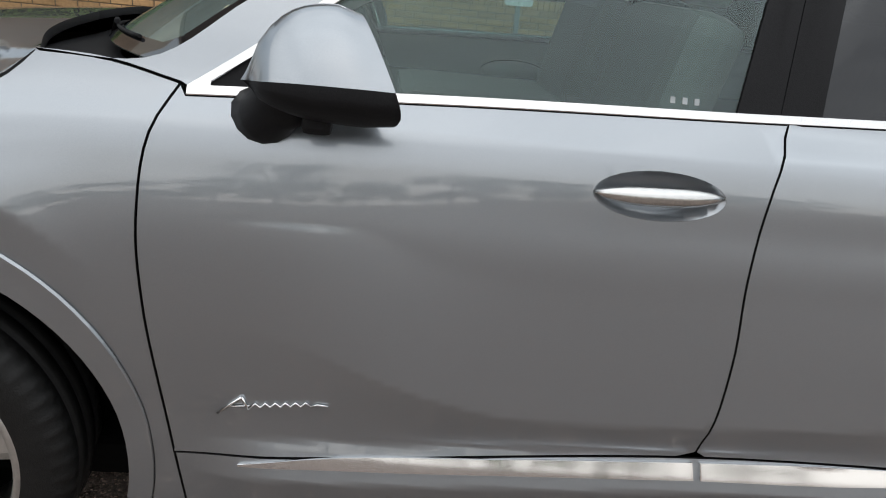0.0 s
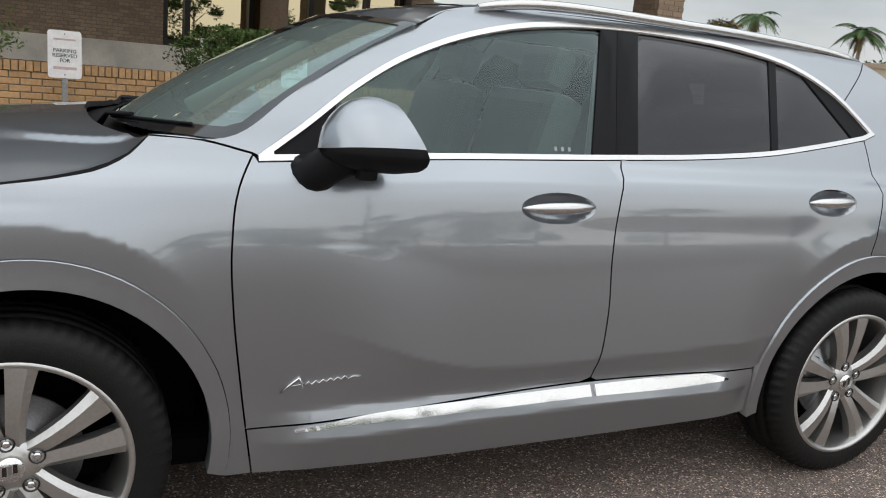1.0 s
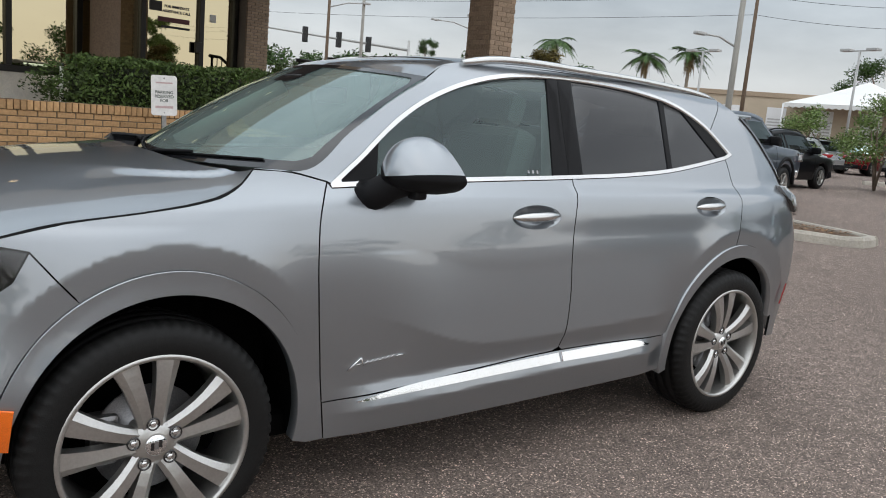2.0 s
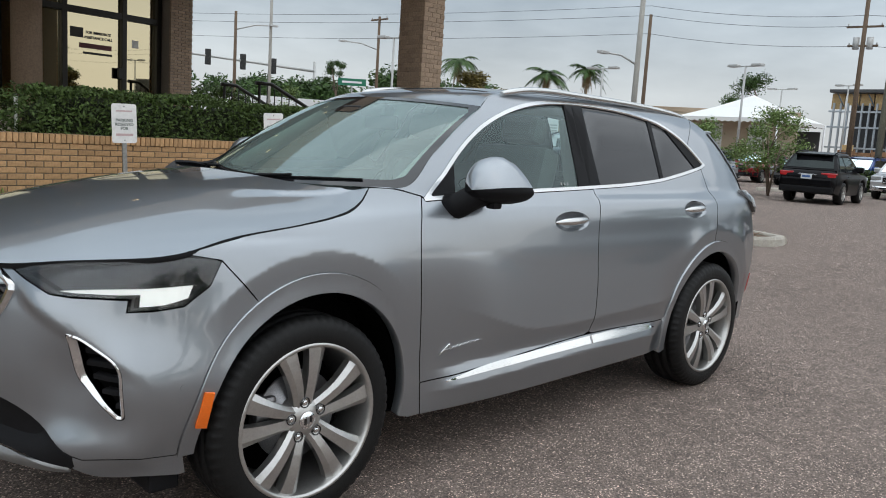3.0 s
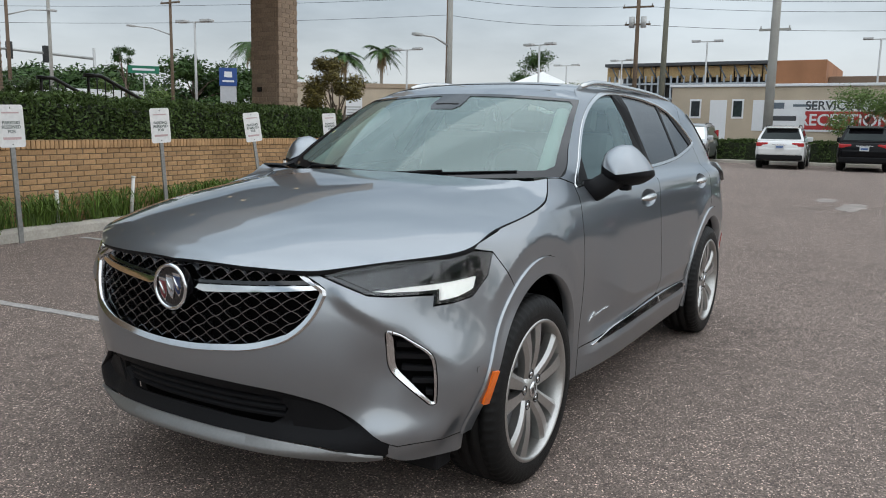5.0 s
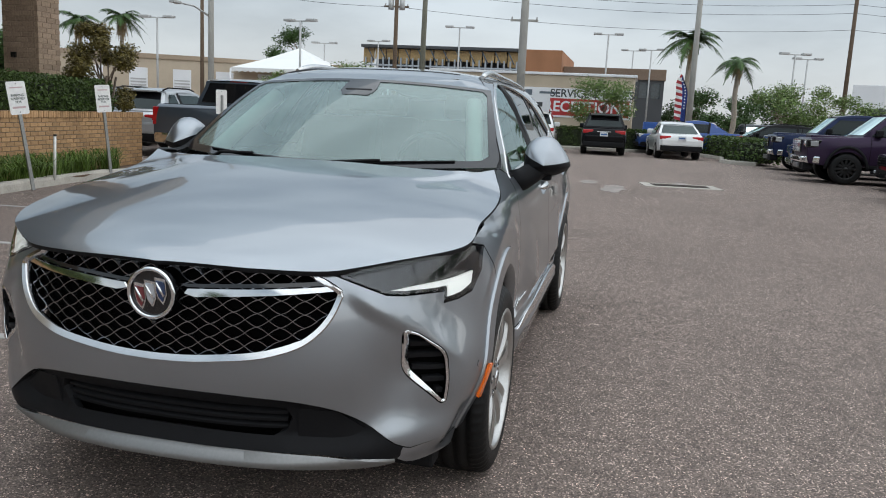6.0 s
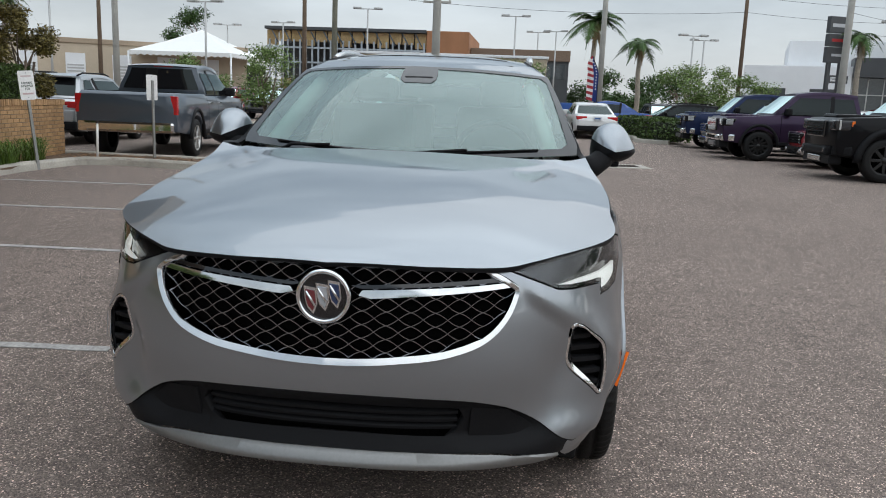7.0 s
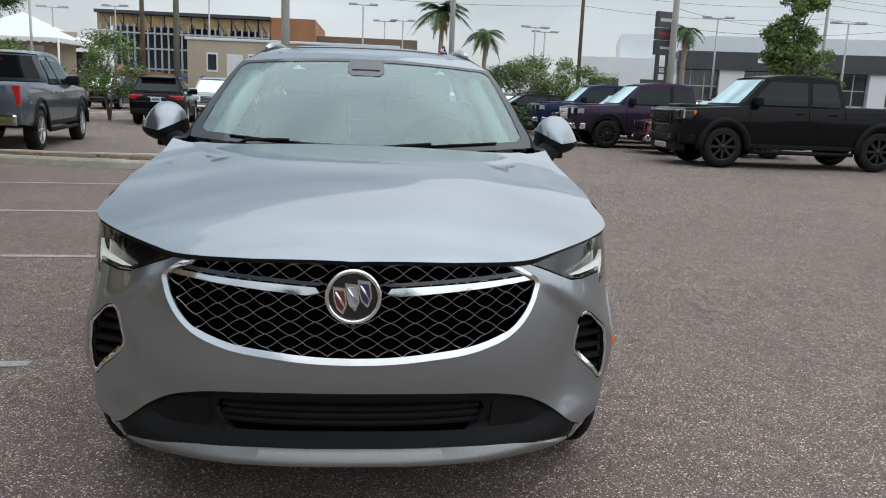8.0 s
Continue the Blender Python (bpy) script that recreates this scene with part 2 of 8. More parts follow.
def loop(*lines):
    """Joins lines to a closed outline without doubled corners."""
    out = []
    for line in lines:
        for p in line:
            if not out or math.hypot(p[0] - out[-1][0], p[1] - out[-1][1]) > 1e-4:
                out.append(p)
    if math.hypot(out[0][0] - out[-1][0], out[0][1] - out[-1][1]) < 1e-4:
        out.pop()
    return out


def rounded(points, radii):
    """A closed outline with straight sides and rounded corners."""
    out = []
    n = len(points)
    for i in range(n):
        a, p, b, r = Vector(points[i - 1]), Vector(points[i]), Vector(points[(i + 1) % n]), radii[i]
        q0, q1 = p + (a - p).normalized() * r, p + (b - p).normalized() * r
        for k in range(6):
            t = k / 5
            w = q0 * (1 - t) ** 2 + p * 2 * t * (1 - t) + q1 * t * t
            out.append((w.x, w.y))
        nxt = b + (p - b).normalized() * radii[(i + 1) % n]
        m = max(1, int((nxt - q1).length / .015))
        for k in range(1, m):
            w = q1.lerp(nxt, k / m)
            out.append((w.x, w.y))
    return loop(out)


def area(poly):
    return sum(a[0] * b[1] - b[0] * a[1] for a, b in zip(poly, poly[1:] + poly[:1])) / 2


def inset(poly, d):
    """The outline moved inwards by d."""
    sgn = 1 if area(poly) > 0 else -1
    out = []
    n = len(poly)
    for i in range(n):
        a, p, b = poly[i - 1], poly[i], poly[(i + 1) % n]
        e0, e1 = Vector((p[0] - a[0], p[1] - a[1])).normalized(), Vector((b[0] - p[0], b[1] - p[1])).normalized()
        n0, n1 = Vector((-e0.y, e0.x)) * sgn, Vector((-e1.y, e1.x)) * sgn
        v = n0 + n1
        v = v / max(v.dot(n0), 0.35)
        out.append((p[0] + v.x * d, p[1] + v.y * d))
    return out


def clip(poly, a, b):
    """The part of an outline that lies left of the line from a to b."""
    def sd(p):
        return (b[0] - a[0]) * (p[1] - a[1]) - (b[1] - a[1]) * (p[0] - a[0])
    out = []
    for p, q in zip(poly, poly[1:] + poly[:1]):
        dp, dq = sd(p), sd(q)
        if dp >= 0:
            out.append(p)
        if dp * dq < 0:
            t = dp / (dp - dq)
            out.append((p[0] + (q[0] - p[0]) * t, p[1] + (q[1] - p[1]) * t))
    return loop(out)


def inside(poly, x, y):
    hit = False
    for (x0, y0), (x1, y1) in zip(poly, poly[1:] + poly[:1]):
        if (y0 > y) != (y1 > y) and x < (x1 - x0) * (y - y0) / (y1 - y0) + x0:
            hit = not hit
    return hit


def clearance(poly, x, y):
    best = 9.0
    for (x0, y0), (x1, y1) in zip(poly, poly[1:] + poly[:1]):
        dx, dy = x1 - x0, y1 - y0
        q = dx * dx + dy * dy
        t = min(max(((x - x0) * dx + (y - y0) * dy) / q, 0), 1) if q > 0 else 0
        best = min(best, math.hypot(x - x0 - t * dx, y - y0 - t * dy))
    return best


def sheet(name, outline, fn, mat, parent, step=0.045, depth=0.012, holes=(), label="", proud=0.0):
    """A panel cut to a 2D outline and laid on the surface fn(u, v), with true normals and a turned-in rim."""
    loops = [outline, *holes]
    pts, edges = [], []
    for lp in loops:
        k = len(pts)
        pts += [Vector(p) for p in lp]
        edges += [(k + i, k + (i + 1) % len(lp)) for i in range(len(lp))]
    us, vs = [p[0] for p in outline], [p[1] for p in outline]
    nu, nv = int((max(us) - min(us)) / step) + 1, int((max(vs) - min(vs)) / step) + 1
    for i in range(nu + 1):
        for j in range(nv + 1):
            u, v = min(us) + (i + 0.5 * (j % 2)) * step, min(vs) + j * step * 0.9
            if inside(outline, u, v) and clearance(outline, u, v) > step * 0.45 and not any(inside(h, u, v) or clearance(h, u, v) < step * 0.45 for h in holes):
                pts.append(Vector((u, v)))
    cv, ce, cf, *_ = geometry.delaunay_2d_cdt(pts, edges, [], 0, 1e-5)
    faces = []
    for f in cf:
        cu, cw = sum(cv[i][0] for i in f) / len(f), sum(cv[i][1] for i in f) / len(f)
        if inside(outline, cu, cw) and not any(inside(h, cu, cw) for h in holes):
            faces.append(list(f))
    cu, cw = sum(us) / len(us), sum(vs) / len(vs)
    mid = Vector(fn(cu, cw))
    turn = (Vector(fn(cu + .004, cw)) - Vector(fn(cu - .004, cw))).cross(Vector(fn(cu, cw + .004)) - Vector(fn(cu, cw - .004)))
    sgn = 1 if turn.dot(mid - Vector((mid.x * .4 + .8, 0, .75))) > 0 else -1
    def normal(u, v):
        e = 0.004
        a = Vector(fn(u + e, v)) - Vector(fn(u - e, v))
        b = Vector(fn(u, v + e)) - Vector(fn(u, v - e))
        return a.cross(b).normalized() * sgn
    nos = [normal(*p) for p in cv]
    verts = [Vector(fn(*p)) + nn * proud for p, nn in zip(cv, nos)]
    normals = list(nos)
    for f in faces:
        a, b, c = (verts[i] for i in f[:3])
        if (b - a).cross(c - a).dot(nos[f[0]]) < 0:
            f.reverse()
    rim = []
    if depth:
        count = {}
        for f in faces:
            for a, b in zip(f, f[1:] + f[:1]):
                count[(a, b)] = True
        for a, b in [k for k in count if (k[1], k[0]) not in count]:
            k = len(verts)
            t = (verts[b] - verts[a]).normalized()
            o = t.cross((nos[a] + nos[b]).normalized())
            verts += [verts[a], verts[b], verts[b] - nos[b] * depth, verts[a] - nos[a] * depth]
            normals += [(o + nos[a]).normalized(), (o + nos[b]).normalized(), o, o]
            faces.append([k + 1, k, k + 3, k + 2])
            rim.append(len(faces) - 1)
    me = bpy.data.meshes.new(name)
    me.from_pydata(verts, [], faces)
    me.polygons.foreach_set("use_smooth", [True] * len(me.polygons))
    me.normals_split_custom_set_from_vertices(normals)
    ob = link(name, me, mat, parent, label)
    if mat is PAINT and rim and name != "wheel_arch_trim":  # rims coloured black: the shade of the shut gaps is painted on
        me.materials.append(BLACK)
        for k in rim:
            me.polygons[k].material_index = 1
    return ob

# ---- the grey crossover: its skin ----
# nose towards -x, front axle at x = 0, middle plane y = 0
PLAN_X = [-.955, -.945, -.905, -.834, -.73, -.58, -.30, 0, .6, 1.4, 2.2, 2.8, 3.2, 3.45, 3.60, 3.66, 3.68]
PLAN_Y = [0, .2, .4, .555, .70, .80, .868, .892, .892, .897, .90, .905, .885, .82, .65, .35, 0]
PLAN_S = [0.0]
for i in range(1, len(PLAN_X)):
    PLAN_S.append(PLAN_S[-1] + math.hypot(PLAN_X[i] - PLAN_X[i - 1], PLAN_Y[i] - PLAN_Y[i - 1]))
S_END = PLAN_S[-1]
plan_x, plan_y = curve(PLAN_S, PLAN_X), curve(PLAN_S, PLAN_Y)
front_off = curve([.15, .24, .30, .36, .45, .60, .70, .80, .88, .95, 1.1], [-.12, -.055, -.035, -.045, -.03, 0, -.002, -.015, -.035, -.075, -.25])
side_off = curve([.15, .22, .33, .405, .47, .58, .72, .80, .88, .93, .98, 1.038, 1.052, 1.12, 1.22, 1.34, 1.44, 1.52, 1.60],
                 [-.09, -.066, -.05, -.042, -.037, -.023, -.010, -.008, -.012, -.018, -.027, -.041, -.046, -.096, -.143, -.205, -.262, -.32, -.42])
crease_z = curve([.5, .82, .99, 1.17, 1.4, 1.6, 2.0, 2.35], [.73, .652, .592, .545, .535, .540, .556, .572])


ramp_z = curve([.5, .76, 1.2, 1.6, 2.2, 2.4], [.338, .353, .374, .386, .392, .392])


def sill_ramp(x, z):
    """The ledge below the doors: it leans out going down to an edge, then tucks in."""
    if not .5 < x < 2.4 or z > .5:
        return 0.0
    k = ramp_z(x)
    d = .034 * min(max((k + .088 - z) / .088, 0), 1) if z > k else .034 - .020 * (k - z) / .11
    return d * smooth(.54, .76, x) * (1 - smooth(2.12, 2.34, x))


def brow(r):
    """Swells towards the crease round a wheel arch, then turns in below it."""
    return max(0, (1.50 - r) / .35) ** 1.6 if r > 1.15 else max(0, 1 - .75 * (1.15 - r) / .15)


def skin_xy(s, z):
    x, y = plan_x(s), plan_y(s)
    tx, ty = plan_x(s + .01) - plan_x(s - .01), plan_y(s + .01) - plan_y(s - .01)
    l = math.hypot(tx, ty)
    b = smooth(.5, 1.1, s) * (1 - smooth(S_END - 1.1, S_END - .5, s))
    # the shoulder line climbs towards the tail
    zs = z - .032 * min(max((x - .55) / .9, -.5), 1.3) * smooth(.92, 1.03, z) * (1 - smooth(1.07, 1.16, z))
    o = (1 - b) * front_off(z) + b * side_off(zs)
    if .6 < x < 2.45 and z < .9:  # the pressed swage low on the doors
        d = max(z, .462) - crease_z(x)
        w = smooth(.62, 1.05, x) * (1 - smooth(2.15, 2.45, x))
        o += w * .036 * (max(0, 1 - d / .28) ** 1.5 if d > 0 else max(0, 1 + .55 * d / (crease_z(x) - .44)))
    o += sill_ramp(x, z)
    # brows round the wheel arches
    if z > .3:
        rf = math.hypot((x - .035) / .475, (z - .36) / .515)
        o += .013 * brow(rf) * (1 - smooth(.22, .50, x)) * smooth(-.42, -.30, x)
        rb = math.hypot((x - 2.80) / .475, (z - .36) / .50)
        o += .012 * brow(rb) * smooth(2.36, 2.60, x) * (1 - smooth(3.15, 3.4, x))
    # full corners of the front bumper, and the brow that runs from the lamp to the vent
    if x < .2 and z < 1.0:
        o += .078 * math.exp(-((z - .52) / .18) ** 2) * smooth(.70, 1.0, s) * (1 - smooth(-.25, .15, x))
        o += .042 * math.exp(-((z - .36) / .07) ** 2) * smooth(.5, .75, s) * (1 - smooth(.9, 1.05, s))
        o -= .028 * math.exp(-((z - .58) / .09) ** 2) * smooth(.60, .76, s) * (1 - smooth(.80, .90, s))
        o += .014 * smooth(.55, .80, z) * (1 - smooth(.97, 1.04, z)) * smooth(.98, 1.15, s) * (1 - smooth(-.15, .20, x))
        d = z - (.80 - .62 * (s - .63))
        o += .018 * smooth(-.035, .02, d) * math.exp(-(d / .09) ** 2) * smooth(.56, .66, s) * (1 - smooth(.82, 1.02, s))
    return x - ty / l * o, y + tx / l * o


def skin(u, z):
    """The body's skin: u runs round the plan from the nose, negative along the driver's side (y < 0)."""
    x, y = skin_xy(abs(u), z)
    return (x, y if u > 0 else -y, z)


def at_x(x, z):
    lo, hi = .3, S_END - .3
    for _ in range(24):
        m = (lo + hi) / 2
        if skin_xy(m, z)[0] < x:
            lo = m
        else:
            hi = m
    return lo


def at_y(y, z):
    lo, hi = 0.0, 1.2
    for _ in range(24):
        m = (lo + hi) / 2
        if skin_xy(m, z)[1] < y:
            lo = m
        else:
            hi = m
    return lo


def side_line(points, step=.03):
    """A line given in x and z on the flank, as (s, z)."""
    return [(at_x(x, z), z) for x, z in bend(points, step)]


def flip_u(line):
    return [(-u, v) for u, v in line]


suv = thing("crossover_car", Matrix(), "grey metallic crossover car with chrome trim, headlights lit, parked on asphalt", "car")

SHUT_F = [(.553, 1.122), (.518, 1.06), (.494, .895), (.503, .728), (.528, .543), (.55, .40), (.574, .254)]
SHUT_M = [(1.69, 1.155), (1.66, 1.08), (1.632, .883), (1.638, .70), (1.632, .592), (1.614, .465), (1.63, .36), (1.65, .266)]
SHUT_R = [(2.80, 1.262), (2.805, 1.12), (2.775, .97), (2.757, .872)]
BELT = [(.565, 1.104), (1.06, 1.128), (1.69, 1.150), (2.04, 1.166), (2.335, 1.190), (2.556, 1.222), (2.80, 1.262)]
SILL = [(.548, .392), (.70, .398), (1.0, .425), (1.62, .462), (2.10, .458), (2.30, .452)]
HOOD_EDGE = [(-.44, .958), (-.27, 1.0), (-.013, 1.037), (.12, 1.058), (.20, 1.078), (.265, 1.115), (.303, 1.155)]
ARC_F, ARC_R = (.035, .36), (2.80, .36)


def arch(c, a, b, t0, t1, n=36):
    return [(c[0] + a * math.cos(radians(t0 + (t1 - t0) * i / n)), c[1] + b * math.sin(radians(t0 + (t1 - t0) * i / n))) for i in range(n + 1)]


def to_s(line):
    return [(at_x(x, z), z) for x, z in line]


GAP = .0025
HL_TIP, SEAM_END = (-.325, .936), (-.205, .795)
t_seam = math.degrees(math.atan2((SEAM_END[1] - .36) / .515, (SEAM_END[0] - .035) / .475))

# lamp, grille and intake outlines on the nose, in (s, z) for y > 0
HL_BOTTOM = [(at_x(-.325, .936), .936), (at_x(-.364, .861), .861), (at_x(-.441, .799), .801), (at_x(-.52, .79), .789), (at_x(-.59, .79), .787),
             (at_x(-.583, .822), .822), (at_y(.70, .826), .826), (at_y(.655, .83), .832), (at_y(.575, .864), .866), (at_y(.50, .896), .894)]
HL_TOP = bend([(at_y(.50, .896), .894), (at_y(.60, .912), .914), (at_y(.673, .925), .927), (at_x(-.55, .94), .939), (at_x(-.43, .95), .951), (at_x(-.325, .936), .936)])
GR_SIDE = bend([(.475, .899), (.53, .872)], .02) + bend([(.53, .872), (.570, .840), (.560, .81), (.520, .745), (.465, .697), (.37, .660), (.20, .6335), (.08, .6235), (0, .622)], .02)
GRILLE = loop(GR_SIDE, flip_u(GR_SIDE)[::-1], bend([(-.475, .899), (0, .906), (.475, .899)]))
BUMPER_LOW = bend([(0, .527), (.25, .523), (.46, .503), (.56, .475), (.65, .43), (.76, .352), (.80, .338)]) + [(at_x(-.55, .333), .333), (at_x(-.42, .322), .322)]

bump_half = loop(BUMPER_LOW, to_s(arch(ARC_F, .475, .515, 184, t_seam, 24)), bend([(at_x(*SEAM_END), SEAM_END[1]), (at_x(*HL_TIP), HL_TIP[1])]), HL_BOTTOM, GR_SIDE)
FOG = rounded([(.752, .724), (.790, .723), (.912, .640), (.922, .470), (.898, .466), (.772, .585)], (.018, .028, .045, .011, .012, .032))
SENSOR = (-.455, .560)
FOG_IN = [(u + .009 * smooth(.90, .79, u), v) for u, v in inset(FOG, .011)]
bumper_loop = loop([p for p in bump_half if p[0] > 1e-4], [])
bumper_loop = [(0, .527)] + bumper_loop + [(0, .622)]
full_bumper = loop(bumper_loop, flip_u(bumper_loop)[::-1])
sheet("front_bumper", inset(full_bumper, .002), skin, PAINT, suv, .0135, .02, holes=[FOG, flip_u(FOG)], label="grey painted front bumper")

CHROME_TOP = [(.565, 1.118), (.682, 1.200), (.827, 1.308), (.978, 1.398), (1.144, 1.467), (1.356, 1.525), (1.55, 1.555), (1.81, 1.571), (2.08, 1.569), (2.313, 1.551), (2.547, 1.500), (2.70, 1.425), (2.81, 1.335), (2.865, 1.283)]
ROOF_EDGE = [(.303, 1.157), (.50, 1.162), (.66, 1.275), (.85, 1.395), (1.045, 1.500), (1.14, 1.545), (1.30, 1.578), (1.60, 1.592), (2.0, 1.594), (2.5, 1.582), (2.95, 1.553)]


def ellipse(cx, cz, a, b, n=28, flat=0.0):
    return [(cx + a * math.cos(2 * math.pi * i / n), cz + b * math.sin(2 * math.pi * i / n)) for i in range(n)]


def handle(flank, door, cx, cz, a):
    """A chrome pull over an oval cup pressed into the door."""
    cup = to_s(ellipse(cx, cz, a, .046))
    c0, sa = at_x(cx, cz), a
    def bowl(u, v):
        r2 = ((abs(u) - c0) / sa) ** 2 + ((v - cz) / .046) ** 2
        p = skin(u, v)
        return (p[0], p[1] + (-1 if p[1] > 0 else 1) * .034 * max(0.0, 1 - r2) ** .7, p[2])
    sheet("cup", [(flank * u, v) for u, v in inset(cup, -.001)], bowl, PAINT, door, .012, 0)
    ring = [(flank * u, v) for u, v in inset(cup, -.004)]
    pts, rr = [], []
    for i in range(13):
        t = i / 12 * 2 - 1
        x, y, z = skin(flank * (c0 + t * a * .96), cz + .002 + .004 * t)
        pts.append((x, y + flank * (.012 * (1 - t * t) - .002), z))
        rr.append(.004 + .0145 * (1 - abs(t) ** 3))
    bm = tube(pts, rr, 10)
    part("handle", bm, SATIN, door, "satin chrome door pull")


for flank in (-1, 1):
    def out(line):
        return [(flank * u, v) for u, v in line]
    shut_f, shut_m, shut_r = side_line(SHUT_F), side_line(SHUT_M), side_line(SHUT_R)
    belt, sill = side_line(BELT), side_line(SILL)
    hood_edge = side_line(HOOD_EDGE)
    seam = bend([(at_x(*SEAM_END), SEAM_END[1]), (at_x(*HL_TIP), HL_TIP[1])])
    # fender
    f_arch = to_s(arch(ARC_F, .475, .515, t_seam, -12, 34))
    hl_up = bend([(at_x(*HL_TIP), HL_TIP[1]), (at_x(-.44, .953), .958)], .02)
    cap = side_line([(.303, 1.155), (.42, 1.150), (.553, 1.122)])
    fender = loop(seam, hl_up, hood_edge, cap, shut_f, f_arch[::-1])
    sheet("fender", inset(out(fender), GAP), skin, PAINT, suv, .016 if flank < 0 else .03)
    # doors, each with its own cup and pull
    b1 = [p for p in belt if p[0] < shut_m[0][0]]
    b2 = [p for p in belt if p[0] > shut_m[0][0]]
    s1 = [p for p in sill if p[0] < at_x(1.612, .462) - .01]
    s2 = [p for p in sill if p[0] > at_x(1.612, .462) + .01]
    r_low = to_s(arch(ARC_R, .475, .50, 168, 95, 24))
    cup1, cup2 = to_s(ellipse(1.433, 1.008, .128, .046)), to_s(ellipse(2.545, 1.045, .115, .046))
    front_door = sheet("front_door", inset(out(loop(shut_f[:1], b1, [p for p in shut_m if p[1] > .462], s1[::-1], [p for p in shut_f if .40 < p[1] < 1.11][::-1])), GAP), skin, PAINT, suv, .013 if flank < 0 else .04, holes=[out(cup1)])
    rear_door = sheet("rear_door", inset(out(loop(shut_m[:1], b2, shut_r, r_low[::-1], s2[::-1], [p for p in shut_m if .462 < p[1] < 1.14][::-1])), GAP), skin, PAINT, suv, .014 if flank < 0 else .04, holes=[out(cup2)])
    handle(flank, front_door, 1.433, 1.008, .128)
    handle(flank, rear_door, 2.545, 1.045, .115)
    # sill cladding and its bright strips
    low = side_line([(.574, .252), (1.65, .266), (2.33, .280)])
    rocker = loop(side_line([(.552, .388), (.574, .252)]), low, side_line([(2.33, .285), (2.325, .37), (2.31, .45)]), sill[::-1])
    sheet("sill_cladding", inset(out(rocker), GAP), skin, PAINT, suv, .012 if flank < 0 else .03)
    def strip_fn(u, v):
        x, y, z = skin(u, v)
        return (x, y + (.003 if y > 0 else -.003), z)
    strip_f = side_line([(.68, .383), (.76, .398), (.88, .417), (1.2, .438), (1.606, .454)]) + side_line([(1.612, .418), (1.2, .406), (.90, .393), (.76, .384), (.68, .379)])
    strip_r = side_line([(1.624, .454), (1.95, .458), (2.10, .452), (2.175, .432)]) + side_line([(2.165, .428), (1.95, .420), (1.628, .418)])
    for st in (strip_f, strip_r):
        sheet("sill_strip", out(loop(st)), strip_fn, CHROME, suv, .015, .012, proud=.006, label="bright chrome sill strip")
    # wheel arch trims, standing proud of the wings
    for c, a0, a1, t0, t1, name in ((ARC_F, (.475, .515), (.428, .448), 185, -11, "F"), (ARC_R, (.475, .50), (.428, .44), 192, 12, "R")):
        o_line, i_line = arch(c, a0[0], a0[1], t0, t1, 44), arch(c, a1[0], a1[1], t0, t1, 44)
        mid = c
        def lip(u, v, c=c, a0=a0, a1=a1):
            x, y, z = skin(u, v)
            q = math.hypot((x - c[0]) / a0[0], (z - c[1]) / a0[1])
            k = .009
            return (x, y + (k if y > 0 else -k), z)
        sheet("wheel_arch_trim", out(loop(to_s(o_line), to_s(i_line)[::-1])), lip, PAINT, suv, .02, .05)
    # quarter panel
    q_arch = to_s(arch(ARC_R, .475, .50, 95, 5, 26))
    rear_line = bend([(at_x(3.28, .33), .33), (S_END - .62, .31), (S_END - .46, .34), (S_END - .45, .62), (S_END - .46, .93), (S_END - .62, .965), (S_END - .80, .99), (at_x(3.36, 1.10), 1.10)])
    dpil = side_line([(3.36, 1.12), (3.26, 1.25), (3.16, 1.38), (3.06, 1.48), (2.95, 1.55)])
    top_c = side_line(CHROME_TOP)
    quarter = loop(side_line(SHUT_R)[::-1], [top_c[-1]], [p for p in side_line([(2.865, 1.283), (2.81, 1.335), (2.74, 1.395)])], side_line([(2.76, 1.41), (2.95, 1.553)]), dpil[::-1], rear_line[::-1], q_arch[::-1])
    sheet("quarter_panel", inset(out(quarter), GAP), skin, PAINT, suv, .024 if flank < 0 else .05)
    # roof side and windscreen pillar
    r_edge = side_line(ROOF_EDGE)
    chrome_top = side_line(CHROME_TOP)
    side_roof = loop(r_edge, side_line([(2.95, 1.553), (2.76, 1.41), (2.74, 1.395)]), [p for p in chrome_top if p[0] < at_x(2.72, 1.40)][::-1], side_line([(.553, 1.124), (.42, 1.152), (.303, 1.157)]))
    sheet("roof_side", inset(out(side_roof), .001), skin, PAINT, suv, .04, .02)
    # window line: bright surround, glazing and black pillars
    win = loop(chrome_top, belt[::-1])
    u_tip = at_x(.605, 1.12)
    win_in = clip(inset(win, .0145), (u_tip, 2), (u_tip, 1))
    sheet("window_surround", out(win), skin, BRIGHT, suv, .02, .012, holes=[out(win_in)], proud=.004, label="bright satin chrome window surround")
    lines = [((.735, 1.10), (.80, 1.32)), ((1.565, 1.10), (1.722, 1.56)), ((1.655, 1.10), (1.795, 1.58)), ((1.74, 1.10), (1.882, 1.58)), ((2.31, 1.12), (2.432, 1.53)), ((2.338, 1.12), (2.462, 1.53)), ((2.735, 1.28), (2.53, 1.52))]
    cuts = [((at_x(*a), a[1]), (at_x(*b), b[1])) for a, b in lines]
    def between(i, j):
        p = win_in
        if i is not None:
            p = clip(p, cuts[i][1], cuts[i][0])
        if j is not None:
            p = clip(p, cuts[j][0], cuts[j][1])
        return out(p)
    sheet("mirror_sail", between(None, 0), skin, BLACK, suv, .06, .01, proud=-.004)
